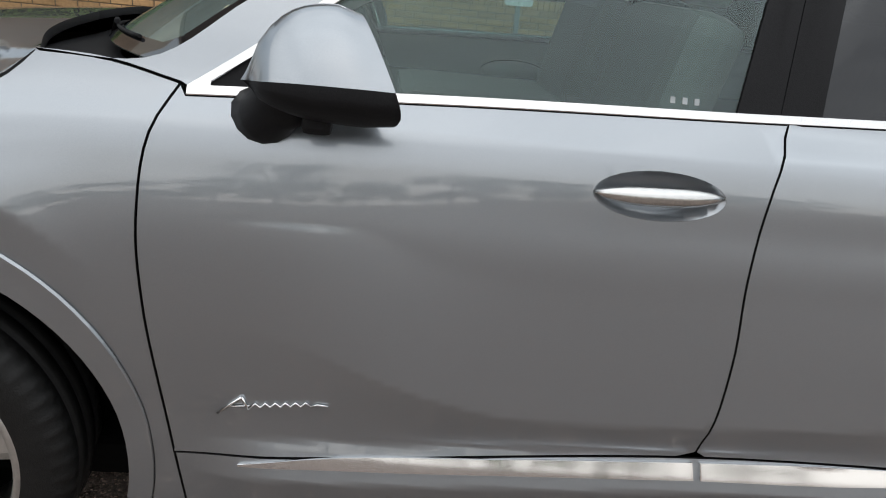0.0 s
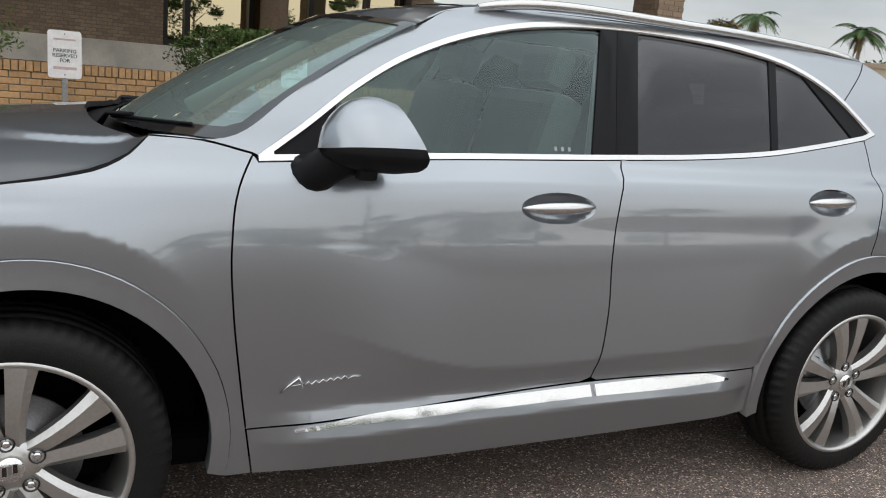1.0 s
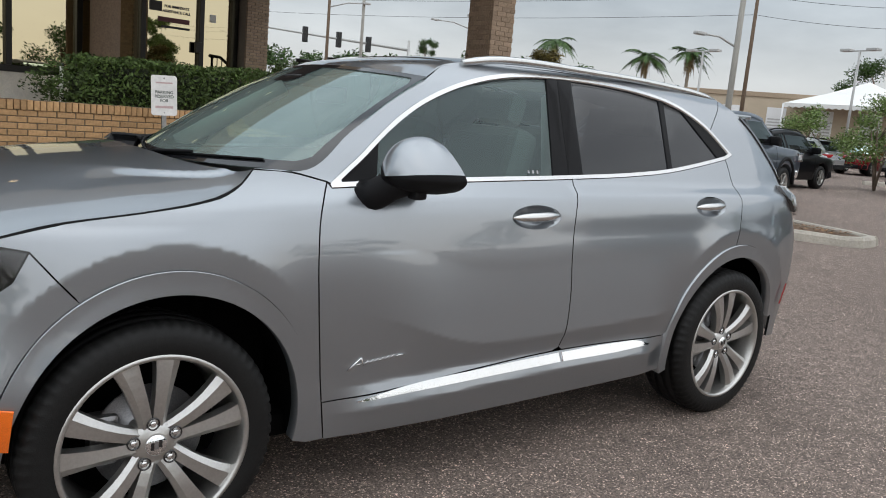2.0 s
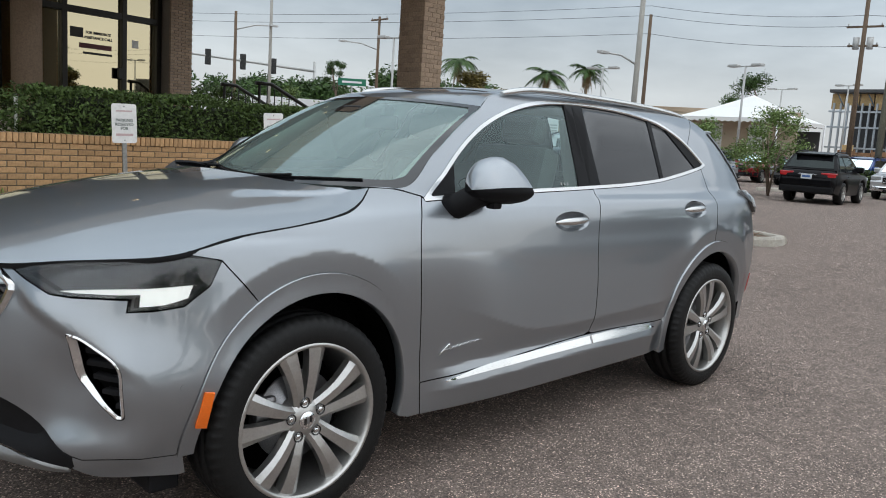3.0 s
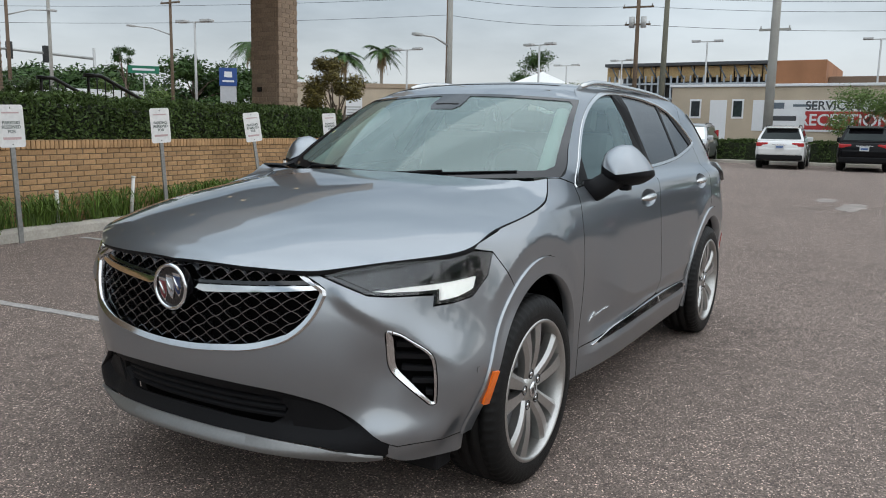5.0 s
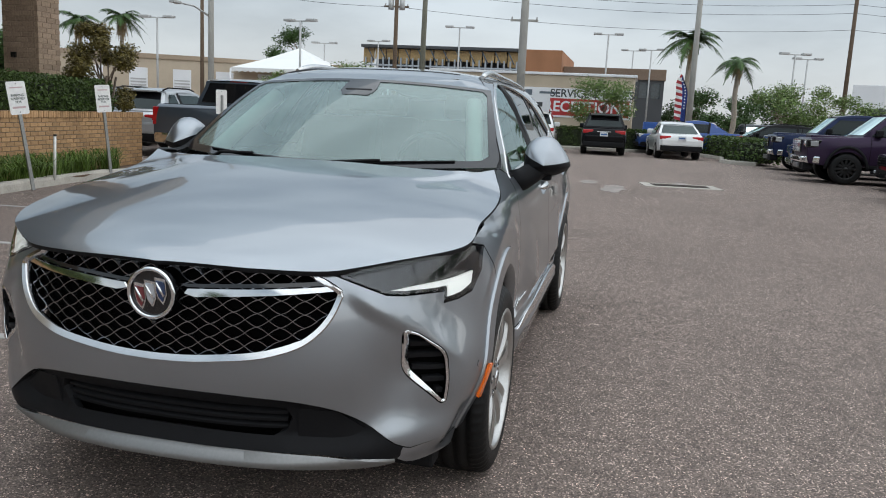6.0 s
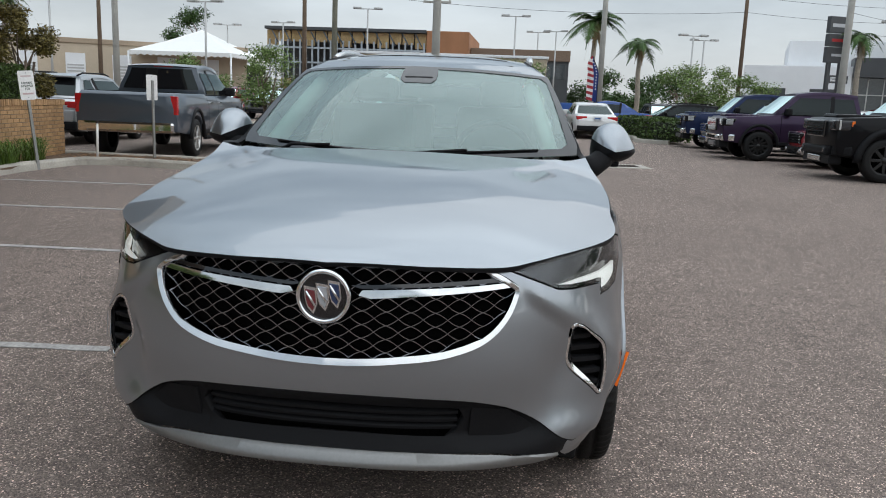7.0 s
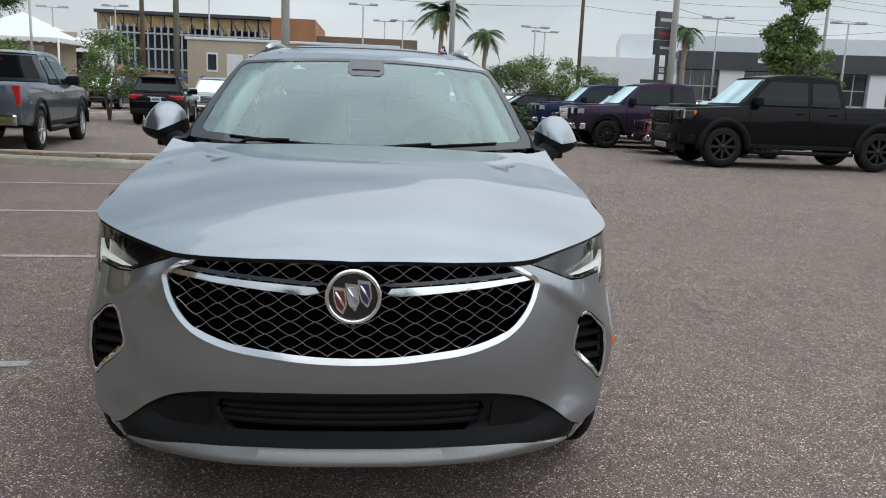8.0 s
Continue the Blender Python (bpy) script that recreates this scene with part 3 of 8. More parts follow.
    g = sheet("front_side_glass", between(0, 1), skin, GLASS, suv, .06, 0, proud=-.010, label="green tinted side glass")
    g.visible_shadow = False
    sheet("centre_pillar_cover", inset(between(1, 2), .001), skin, BLACK, suv, .06, .01, proud=-.002)
    sheet("centre_pillar_cover", inset(between(2, 3), .001), skin, BLACK, suv, .06, .01, proud=-.002)
    sheet("rear_side_glass", between(3, 4), skin, PRIVACY, suv, .06, 0, proud=-.010, label="dark privacy glass")
    sheet("glass_divider", between(4, 5), skin, BLACK, suv, .06, .01, proud=-.004)
    p = clip(clip(win_in, cuts[5][1], cuts[5][0]), cuts[6][0], cuts[6][1])
    sheet("quarter_glass", out(p), skin, PRIVACY, suv, .06, 0, proud=-.010, label="dark privacy glass")
    p = clip(win_in, cuts[6][1], cuts[6][0])
    if len(p) > 2:
        sheet("quarter_trim", out(p), skin, BLACK, suv, .06, .01, proud=-.004)
    # model badge on the door: a slanted stroke and short bars
    bars = bmesh.new()
    wave = [(.700 + .0098 * k, .512 + .0014 * k + (.010 if k % 2 else 0.0)) for k in range(13)]
    for line, r in (([(.636, .494), (.660, .516), (.684, .537)], .0030), ([(.684, .537), (.691, .520), (.697, .508)], .0028), ([(.652, .512), (.676, .514), (.700, .517)], .0016), (wave, .0021), ([(.817, .528), (.830, .535), (.852, .534)], .0022)):
        q = [skin(flank * at_x(x, z), z) for x, z in line]
        add_tube(bars, [(a[0], a[1] + flank * .003, a[2]) for a in q], r, 5)
    part("door_badge", bars, CHROME, suv, "slanted chrome script badge drawn as plain strokes")

# ---- bonnet, windscreen and roof ----
hood_z = curve([p[0] for p in HOOD_EDGE], [p[1] for p in HOOD_EDGE])
REAR_X = [-.27, -.12, 0, .10, .175, .23, .27, .303]
edge_y = curve([-.94, -.925, -.90, -.862, -.79, -.71, -.60, -.48] + REAR_X, [0, .20, .335, .461, .575, .673, .765, .833] + [skin_xy(at_x(x, hood_z(x)), hood_z(x))[1] - .001 for x in REAR_X])
edge_z = curve([-.94, -.862, -.71, -.48, -.27, 0, .12, .20, .265, .303], [.908, .903, .93, .955, 1.003, 1.041, 1.062, 1.084, 1.118, 1.155])
spine_z = curve([-.94, -.91, -.85, -.7, -.4, -.1, .15, .32], [.908, .935, .965, 1.015, 1.078, 1.120, 1.144, 1.160])


def bonnet(u, v):
    ye = max(edge_y(u), .02)
    q = min(abs(v) / ye, 1.0)
    z = spine_z(u) - (spine_z(u) - edge_z(u)) * q ** 2.6
    # a crease runs in from each rear corner and fades towards the nose
    c = .50 + .62 * (u + .02) if u > -.02 else .50 + .22 * (u + .02)
    w = .022 + .26 * smooth(.12, -.45, u)
    z += .011 * smooth(-.95, -.25, u) * smooth(w, -w, abs(v) - c)
    return (u, v, z)


edge_line = [(x, edge_y(x)) for x in [-.94 + 1.243 * (i / 44) ** 1.6 for i in range(45)]]
back_edge = bend([(.303, .777), (.28, .70), (.20, .45), (.165, 0)])
hood_loop = loop([p for p in edge_line], back_edge[1:], [(x, -y) for x, y in back_edge[::-1]][1:], [(x, -y) for x, y in edge_line[::-1]])
sheet("bonnet", inset(hood_loop, .002), bonnet, PAINT, suv, .018, .02)


def screen(u, v):
    """Windscreen: u across in -1..1, v up in 0..1."""
    x0, x1 = .24 + .25 * u * u, .925 + .115 * u * u
    y0, y1 = .735 * u, .612 * u
    z0, z1 = 1.128 + .018 * u * u, 1.523 - .028 * u * u
    b = 4 * v * (1 - v)
    return (x0 + (x1 - x0) * v - .012 * b, y0 + (y1 - y0) * v, z0 + (z1 - z0) * v + .018 * b)


ws = [(-1.05, 0), (1.05, 0), (1.005, 1.0), (-1.005, 1.0)]
ws_loop = loop(*[bend([ws[i], ws[(i + 1) % 4]], .12) for i in range(4)])
g = sheet("windscreen", ws_loop, screen, SCREEN_GLASS, suv, .12, 0, label="green tinted windscreen")
g.visible_shadow = False
band_in = loop(bend([(-.94, .070), (0, .045), (.94, .070)], .1), bend([(.985, .11), (.975, .89)], .1), bend([(.94, .955), (.13, .962)], .1), bend([(.135, .93), (.13, .80), (.10, .76)], .05), bend([(-.10, .76), (-.13, .80), (-.135, .93)], .05), bend([(-.13, .962), (-.94, .955)], .1), bend([(-.975, .89), (-.985, .11)], .1))
sheet("windscreen_border", inset(ws_loop, .001), screen, FRIT, suv, .1, 0, holes=[band_in], proud=.003, label="black ceramic windscreen border")
roof_z = curve([.925, 1.05, 1.3, 1.7, 2.1, 2.5, 2.9, 3.15, 3.32], [1.524, 1.556, 1.598, 1.618, 1.618, 1.604, 1.572, 1.535, 1.50])
roof_w = curve([.925, 1.045, 1.14, 1.3, 1.6, 2.0, 2.5, 2.95, 3.32], [.63, .605, .552, .515, .498, .496, .50, .50, .46])


def roof(u, v):
    w = roof_w(u)
    q = abs(v) / w
    k = min(abs(v) / .612, 1.02)
    xf = .928 + .115 * k * k
    extra = roof_z(xf) - .030 * min(abs(v) / roof_w(xf), 1.3) ** 2.5 - (1.525 - .028 * k * k)
    return (u, v, roof_z(u) - .030 * min(q, 1.3) ** 2.5 - extra * (1 - smooth(0, .12, u - xf)))


front_edge = [(.928 + .115 * (k / 10) ** 2, .612 * k / 10) for k in range(-10, 11)]
side_edge = [(1.06 + 1.89 * i / 20, roof_w(1.06 + 1.89 * i / 20)) for i in range(21)]
rear_edge = [(3.0, .48), (3.2, .45), (3.28, .3), (3.32, 0)]
roof_loop = loop(front_edge, side_edge, bend(rear_edge), [(x, -y) for x, y in bend(rear_edge)[::-1]], [(x, -y) for x, y in side_edge[::-1]])
sheet("roof", inset(roof_loop, .0), roof, PAINT, suv, .06, .006)
sheet("sunroof", loop(bend([(1.28, -.40), (1.25, 0), (1.28, .40)]), bend([(2.1, .40), (2.1, -.40)])), roof, GLOSS_BLACK, suv, .08, .004, proud=.003, label="black glass sunroof panel")
for sgn in (-1, 1):
    pts, rr = [], []
    for i in range(25):
        t = i / 24
        x = 1.27 + 1.68 * t
        lift = .014 * min(1, math.sin(math.pi * min(max(t, .0), 1)) * 3.2) ** .7 if 0 < t < 1 else 0
        zr = curve([1.27, 1.5, 2.0, 2.5, 2.95], [1.572, 1.592, 1.594, 1.582, 1.553])(x)
        pts.append((x, sgn * (.525 - .02 * math.sin(math.pi * t)), zr + lift - .002))
        rr.append(.016 if 0 < i < 24 else .011)
    part("roof_rail", tube(pts, rr, 8), SATIN, suv, "satin aluminium roof rail")
# tailgate, rear glass, lamps and rear bumper
rear_x = curve([.25, .5, .8, .95, 1.1, 1.2, 1.35, 1.5], [3.60, 3.66, 3.67, 3.64, 3.52, 3.45, 3.36, 3.28])


def rear(u, v):
    return (rear_x(v) - .16 * abs(u / .85) ** 3.2 - (.10 if v > 1.1 else .0) * abs(u / .85) ** 2, u, v)


sheet("rear_glass", loop(bend([(-.73, 1.155), (.73, 1.155)], .1), bend([(.56, 1.478), (-.56, 1.478)], .1)), rear, PRIVACY, suv, .1, .01, label="dark rear glass")
sheet("tailgate", loop(bend([(-.445, .62), (.445, .62)], .1), bend([(.445, 1.0), (.55, 1.15)], .05), bend([(.55, 1.155), (-.55, 1.155)], .1), bend([(-.55, 1.15), (-.445, 1.0)], .05)), rear, PAINT, suv, .08, .02)
sheet("rear_bumper", loop(bend([(-.445, .30), (.445, .30)], .1), bend([(.445, .612), (-.445, .612)], .1)), rear, PAINT, suv, .08, .02)
for sgn in (-1, 1):
    lamp = loop(bend([(S_END - .80, .99), (at_x(3.36, 1.10), 1.11)], .03), bend([(at_x(3.30, 1.13), 1.13), (at_x(3.27, 1.10), 1.10)], .02), bend([(at_x(3.36, 1.02), 1.02), (S_END - .86, .95)], .03))
    lamp = to_s([(3.225, 1.128), (3.42, 1.138), (3.50, 1.015), (3.41, .985), (3.33, 1.01), (3.26, 1.065)])
    tl = sheet("tail_lamp", [(sgn * u, v) for u, v in lamp], skin, GLOSS_BLACK, suv, .03, .04, proud=.022, label="tail lamp with a clear outer lens")
    sheet("clear_lens", [(sgn * u, v) for u, v in inset(to_s([(3.265, 1.122), (3.415, 1.130), (3.485, 1.02), (3.40, 1.0), (3.33, 1.035)]), .002)], skin, TAIL_CLEAR, tl, .03, .01, proud=.030)
    dp = [(3.375, 1.115), (3.275, 1.245), (3.175, 1.375), (3.075, 1.475)]
    trim = side_line(dp) + side_line([(x - .022, z - .004) for x, z in dp])[::-1]
    sheet("rear_pillar_trim", [(sgn * u, v) for u, v in trim], skin, GLOSS_BLACK, suv, .03, .006, proud=.006)
    mk = to_s([(3.30, .52), (3.315, .52), (3.335, .63), (3.32, .63)])
    sheet("rear_marker", [(sgn * u, v) for u, v in mk], skin, RED_LENS, suv, .04, .004, proud=.018)
part("spoiler", box_bm(3.22, 3.42, -.46, .46, 1.478, 1.50, bevel=.008), PAINT, suv)

# ---- nose: grille, lamps, vents, lower intake ----
def deep(d):
    def f(u, v):
        x, y, z = skin(u, v)
        return (x + d, y * (1 - d * .35), z)
    return f


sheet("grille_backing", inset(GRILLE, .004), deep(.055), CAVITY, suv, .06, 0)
frame_in = [(u, v + (.005 if v < .70 else .002)) if v < .88 else (u, min(v + .016, .899)) for u, v in inset(GRILLE, .013)]


def frame_fn(u, v):
    c = clearance(GRILLE, u, v) * (1 if inside(GRILLE, u, v) else -1)
    k = .42 * (.036 - c) * smooth(.895, .86, v)
    return deep(-k)(u, v)


sheet("grille_frame", GRILLE, frame_fn, BRIGHT, suv, .012, .03, holes=[frame_in], proud=.002, label="satin chrome grille surround")
mesh_loop = inset(GRILLE, .004)
bm = bmesh.new()
CW, CH = .070, .0388
for i in range(-12, 13):
    for j in range(-1, 11):
        for sx in (-1, 1):
            for (ax, az, bx, bz) in ((0, 0, sx * CW / 2, CH / 2), (sx * CW / 2, CH / 2, 0, CH)):
                seg = []
                for k in range(5):
                    t = k / 4
                    u = i * CW + ax + (bx - ax) * t
                    v = .60 + j * CH + az + (bz - az) * t + (.0025 if az == 0 else -.0025) * math.sin(math.pi * t)
                    seg.append((u, v))
                if all(inside(mesh_loop, *p) for p in seg) and not all(abs(p[0]) < .075 and .74 < p[1] < .89 for p in seg):
                    fr = [Vector(deep(.012)(u, v)) for u, v in seg]
                    for a, b in zip(fr, fr[1:]):
                        w, d = Vector((0, 0, .0014)), Vector((.022, 0, 0))
                        vs = [bm.verts.new(p) for p in (a - w, b - w, b + w, a + w, a - w * 1.6 + d, b - w * 1.6 + d, b + w * 1.6 + d, a + w * 1.6 + d)]
                        for f in ((3, 2, 1, 0), (0, 1, 5, 4), (2, 3, 7, 6)):
                            bm.faces.new([vs[q] for q in f])
part("grille_mesh", bm, material("dark_chrome", (0.30, 0.31, 0.33), 0.22, 1.0, grain=90, vary=0.1), suv, "dark chrome diamond grille mesh")
for sgn in (-1, 1):
    wing = bend([(.095, .820), (.105, .834)], .02) + bend([(.105, .834), (.545, .858)], .03) + bend([(.548, .845), (.13, .812)], .03)
    sheet("grille_wing", [(sgn * u, v) for u, v in loop(wing)], skin, CHROME, suv, .03, .03, proud=.004, label="bright chrome grille wing")
    dark = bend([(.07, .846), (.52, .874)], .03) + bend([(.52, .862), (.10, .838)], .03)
    sheet("grille_crossbar", [(sgn * u, v) for u, v in loop(dark)], skin, GLOSS_BLACK, suv, .03, .02, proud=-.004)
bm = bmesh.new()
add_tube(bm, [(-.957 - .02 * math.sin(.0), .072 * math.cos(a), .816 + .072 * math.sin(a)) for a in [2 * math.pi * k / 40 for k in range(40)]], .007, 8, True)
badge = part("grille_badge", bm, CHROME, suv, "round chrome emblem with three plain slanted plates")
bm = bmesh.new()
bmesh.ops.create_cone(bm, cap_ends=True, segments=40, radius1=.070, radius2=.070, depth=.03, matrix=Matrix.Translation((-.938, 0, .816)) @ Matrix.Rotation(radians(90), 4, "Y"))
part("plate", bm, GLOSS_BLACK, badge)
for k, c in enumerate(((0.17, 0.03, 0.035), (0.42, 0.43, 0.45), (0.03, 0.05, 0.12))):
    # tall slanted shields, each in a bright frame; seen from the front +y is on the left
    yc, zc = .036 - k * .034, .806 + k * .010
    for name, mat, x0, g in (("shield_frame", CHROME, -.957, 1.0), ("shield", material("shield_enamel_%d" % k, c, 0.2, 0.3, coat=0.7, grain=80, vary=0.1), -.960, .76)):
        rim_pts = [(yc + dy * g + .10 * dz * g, zc + dz * g) for dy, dz in ((.017, .038), (-.017, .034), (-.018, -.012), (-.004, -.042), (.012, -.024), (.017, .0))]
        bm = bmesh.new()
        fr = [bm.verts.new((x0, y, z)) for y, z in rim_pts]
        bk = [bm.verts.new((-.950, y, z)) for y, z in rim_pts]
        bm.faces.new(fr)
        for i in range(6):
            bm.faces.new((fr[i], bk[i], bk[(i + 1) % 6], fr[(i + 1) % 6]))
        bmesh.ops.recalc_face_normals(bm, faces=bm.faces)
        part(name, bm, mat, badge)
    part("shield_band", tube([(-.961, yc + .013, zc + .024), (-.961, yc - .012, zc - .016)], .0045, 6), CHROME, badge)
bm = bmesh.new()
bmesh.ops.create_uvsphere(bm, u_segments=12, v_segments=8, radius=.009, matrix=Matrix.Translation((-.945, 0, .728)))
part("front_camera", bm, GLOSS_BLACK, suv)

for sgn in (-1, 1):
    def o(line):
        return [(sgn * u, v) for u, v in line]
    hl = loop(HL_TOP, HL_BOTTOM)
    lamp = sheet("headlight", o(inset(hl, .002)), deep(.05), GLOSS_BLACK, suv, .04, 0, label="slim headlight with lit white running light")
    sheet("lens", o(inset(hl, .003)), skin, LENS, lamp, .04, .05, proud=.002).visible_shadow = False
    rim = inset(hl, .012)
    sheet("bezel", o(inset(hl, .004)), deep(.006), GLOSS_BLACK, lamp, .03, .03, holes=[o(rim)])
    drl = bend([(at_y(.64, .838), .838), (at_y(.72, .848), .848), (at_x(-.50, .856), .856), (at_x(-.425, .862), .862)]) + bend([(at_x(-.44, .825), .825), (at_x(-.50, .806), .806), (at_x(-.57, .800), .800)]) + bend([(at_x(-.565, .836), .836), (at_y(.70, .832), .832)])
    sheet("running_light", o(loop(drl)), deep(.016), LED, lamp, .02, .01, label="lit white running light")
    for cx in (-.64, -.52, -.42):
        u0 = at_x(cx, .90)
        bx = bend([(u0 - .04, .880), (u0 + .045, .885)], .03) + bend([(u0 + .04, .925), (u0 - .035, .918)], .03)
        sheet("projector", o(loop(bx)), deep(.034), SMOKE, lamp, .02, .02)
    # bumper vents
    vent = sheet("bumper_vent", o(inset(FOG, .002)), deep(.05), CAVITY, suv, .03, 0, label="black slatted bumper vent in a satin chrome ring")
    def ring_fn(u, v):
        return deep(.8 * max(0, clearance(FOG, abs(u), v) - .004) if inside(FOG, abs(u), v) else 0)(u, v)
    sheet("vent_ring", o(inset(FOG, .004)), ring_fn, CHROME, vent, .009, .03, holes=[o(FOG_IN)], proud=.004)
    fin = FOG_IN
    for k in range(5):
        zz = .505 + k * .040
        row = [u / 100 for u in range(70, 100) if inside(fin, u / 100, zz)]
        if len(row) > 1:
            sheet("slat", o(loop(bend([(row[0], zz - .006), (row[-1], zz - .006)]), bend([(row[-1], zz + .008), (row[0], zz + .008)]))), deep(.02), BLACK, vent, .03, .03)
    mk = to_s([(-.415, .425), (-.380, .420), (-.372, .540), (-.402, .545)])
    def flare(u, v):
        x, y, z = skin(u, v)
        return (x, y + (.022 if y > 0 else -.022), z)
    sheet("side_marker", o(mk), flare, AMBER, suv, .03, .01, label="amber side marker")
    sensor = to_s(ellipse(SENSOR[0], SENSOR[1], .011, .011, 14))
    sheet("parking_sensor", o(sensor), skin, PAINT, suv, .01, .004, proud=.0015)
for k in range(3):
    tag = to_s([(1.455 + k * .024, 1.170), (1.465 + k * .024, 1.170), (1.465 + k * .024, 1.182), (1.455 + k * .024, 1.182)])
    sheet("glass_sticker", flip_u(tag), skin, GLASS_TAG, suv, .03, 0, proud=-.0085)
# lower intake: black valance, slats, painted lip
LIP_TOP = bend([(0, .347), (.35, .341), (.56, .326), (.68, .31), (.76, .298)])
LIP_BOT = bend([(0, .300), (.35, .294), (.56, .284), (.70, .282), (.76, .288)])
val = loop(LIP_TOP, [(.775, .31)], [p for p in BUMPER_LOW[::-1] if p[0] < .775])
val_full = loop(val, flip_u(val)[::-1])
slot = loop(bend([(-.36, .385), (0, .39), (.36, .385)]), bend([(.40, .40), (.42, .455), (.40, .475)], .03), bend([(.36, .482), (0, .488), (-.36, .482)]), bend([(-.40, .475), (-.42, .455), (-.40, .40)], .03))


def val_fn(u, v):
    k = .03 * smooth(.345, .40, v) * (1 - smooth(.47, .53, v)) * (1 - smooth(.6, .75, abs(u)))
    return deep(k)(u, v)


for sgn in (-1, 1):
    skirt = loop([p for p in BUMPER_LOW if p[0] > .765], [(at_x(-.40, .25), .248)], bend([(at_x(-.42, .248), .244), (at_x(-.53, .26), .258), (.80, .280), (.765, .30)]))
    sheet("bumper_skirt", [(sgn * u, v) for u, v in inset(skirt, .002)], skin, PAINT, suv, .03, .02)
sheet("lower_valance", inset(val_full, .002), val_fn, BLACK, suv, .03, .03, holes=[slot], label="textured black lower valance")
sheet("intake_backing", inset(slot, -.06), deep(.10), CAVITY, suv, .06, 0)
for zz in (.405, .430, .455):
    sheet("intake_slat", loop(bend([(-.40, zz - .004), (.40, zz - .004)]), bend([(.40, zz + .005), (-.40, zz + .005)])), deep(.045), BLACK, suv, .04, .04)
for sgn in (-1, 1):
    tri = [(sgn * .44, .385), (sgn * .60, .375), (sgn * .66, .40), (sgn * .56, .465), (sgn * .44, .478)]
    sheet("valance_pocket", tri, deep(.022), BLACK, suv, .03, .01)
lip = loop(flip_u(LIP_BOT)[::-1], LIP_BOT, LIP_TOP[::-1], flip_u(LIP_TOP))


def lip_fn(u, v):
    return deep(-.012 * math.sin(math.pi * min(max((v - .28) / .06, 0), 1)))(u, v)


sheet("front_lip", lip, lip_fn, material("satin_grey_lip", (0.25, 0.25, 0.245), 0.45, 0.7, grain=100, vary=0.05), suv, .02, .03, label="satin grey skid lip")
bm = bmesh.new()
box(bm, -.50, .40, -.60, .60, .25, .32, bevel=.03)
box(bm, -.20, 2.45, -.74, .74, .245, .33, bevel=.03)
box(bm, 2.4, 3.25, -.58, .58, .26, .33, bevel=.03)
part("underbody", bm, CAVITY, suv)
for sgn in (-1, 1):
    part("air_deflector", box_bm(-.50, -.40, sgn * .60, sgn * .76, .185, .27, bevel=.012), BLACK, suv)
# near-black boxes added behind the panels, so that the shut gaps look dark
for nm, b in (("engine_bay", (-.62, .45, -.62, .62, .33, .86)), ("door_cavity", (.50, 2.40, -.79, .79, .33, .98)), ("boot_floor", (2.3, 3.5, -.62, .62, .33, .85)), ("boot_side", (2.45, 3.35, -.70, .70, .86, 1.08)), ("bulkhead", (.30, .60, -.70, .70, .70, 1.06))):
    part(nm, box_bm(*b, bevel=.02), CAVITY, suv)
# cowl and wipers
bm = bmesh.new()
add = [(.165, 0), (.20, .45), (.28, .70), (.303, .776)]
cowl_loop = loop([(x - .01, y) for x, y in bend(add, .05)], bend([(.50, .74), (.42, .60), (.32, .35), (.28, 0)], .05))
cowl_full = loop(cowl_loop, [(x, -y) for x, y in cowl_loop[::-1]])
sheet("cowl", cowl_full, lambda u, v: (u, v, 1.098 + .03 * abs(v)), BLACK, suv, .05, .02)
def on_screen(u, v, lift=.016):
    x, y, z = screen(u, v)
    return (x - lift * .5, y, z + lift * .85)


for u0, u1, v0, v1 in ((-.80, .02, .055, .005), (.06, .78, .005, .045)):
    blade = tube([on_screen(u0 + (u1 - u0) * k / 12, v0 + (v1 - v0) * k / 12 + .008 * math.sin(math.pi * k / 12), .008) for k in range(13)], .0045, 6)
    w = part("wiper", blade, BLACK, suv)
    um, vm = (u0 + u1) / 2, (v0 + v1) / 2
    part("wiper_arm", tube([on_screen(u1 - .04, -.05, .0), on_screen(u1 - .12, .0, .022), on_screen(um, vm + .010, .018)], [.012, .008, .006], 6), BLACK, w)

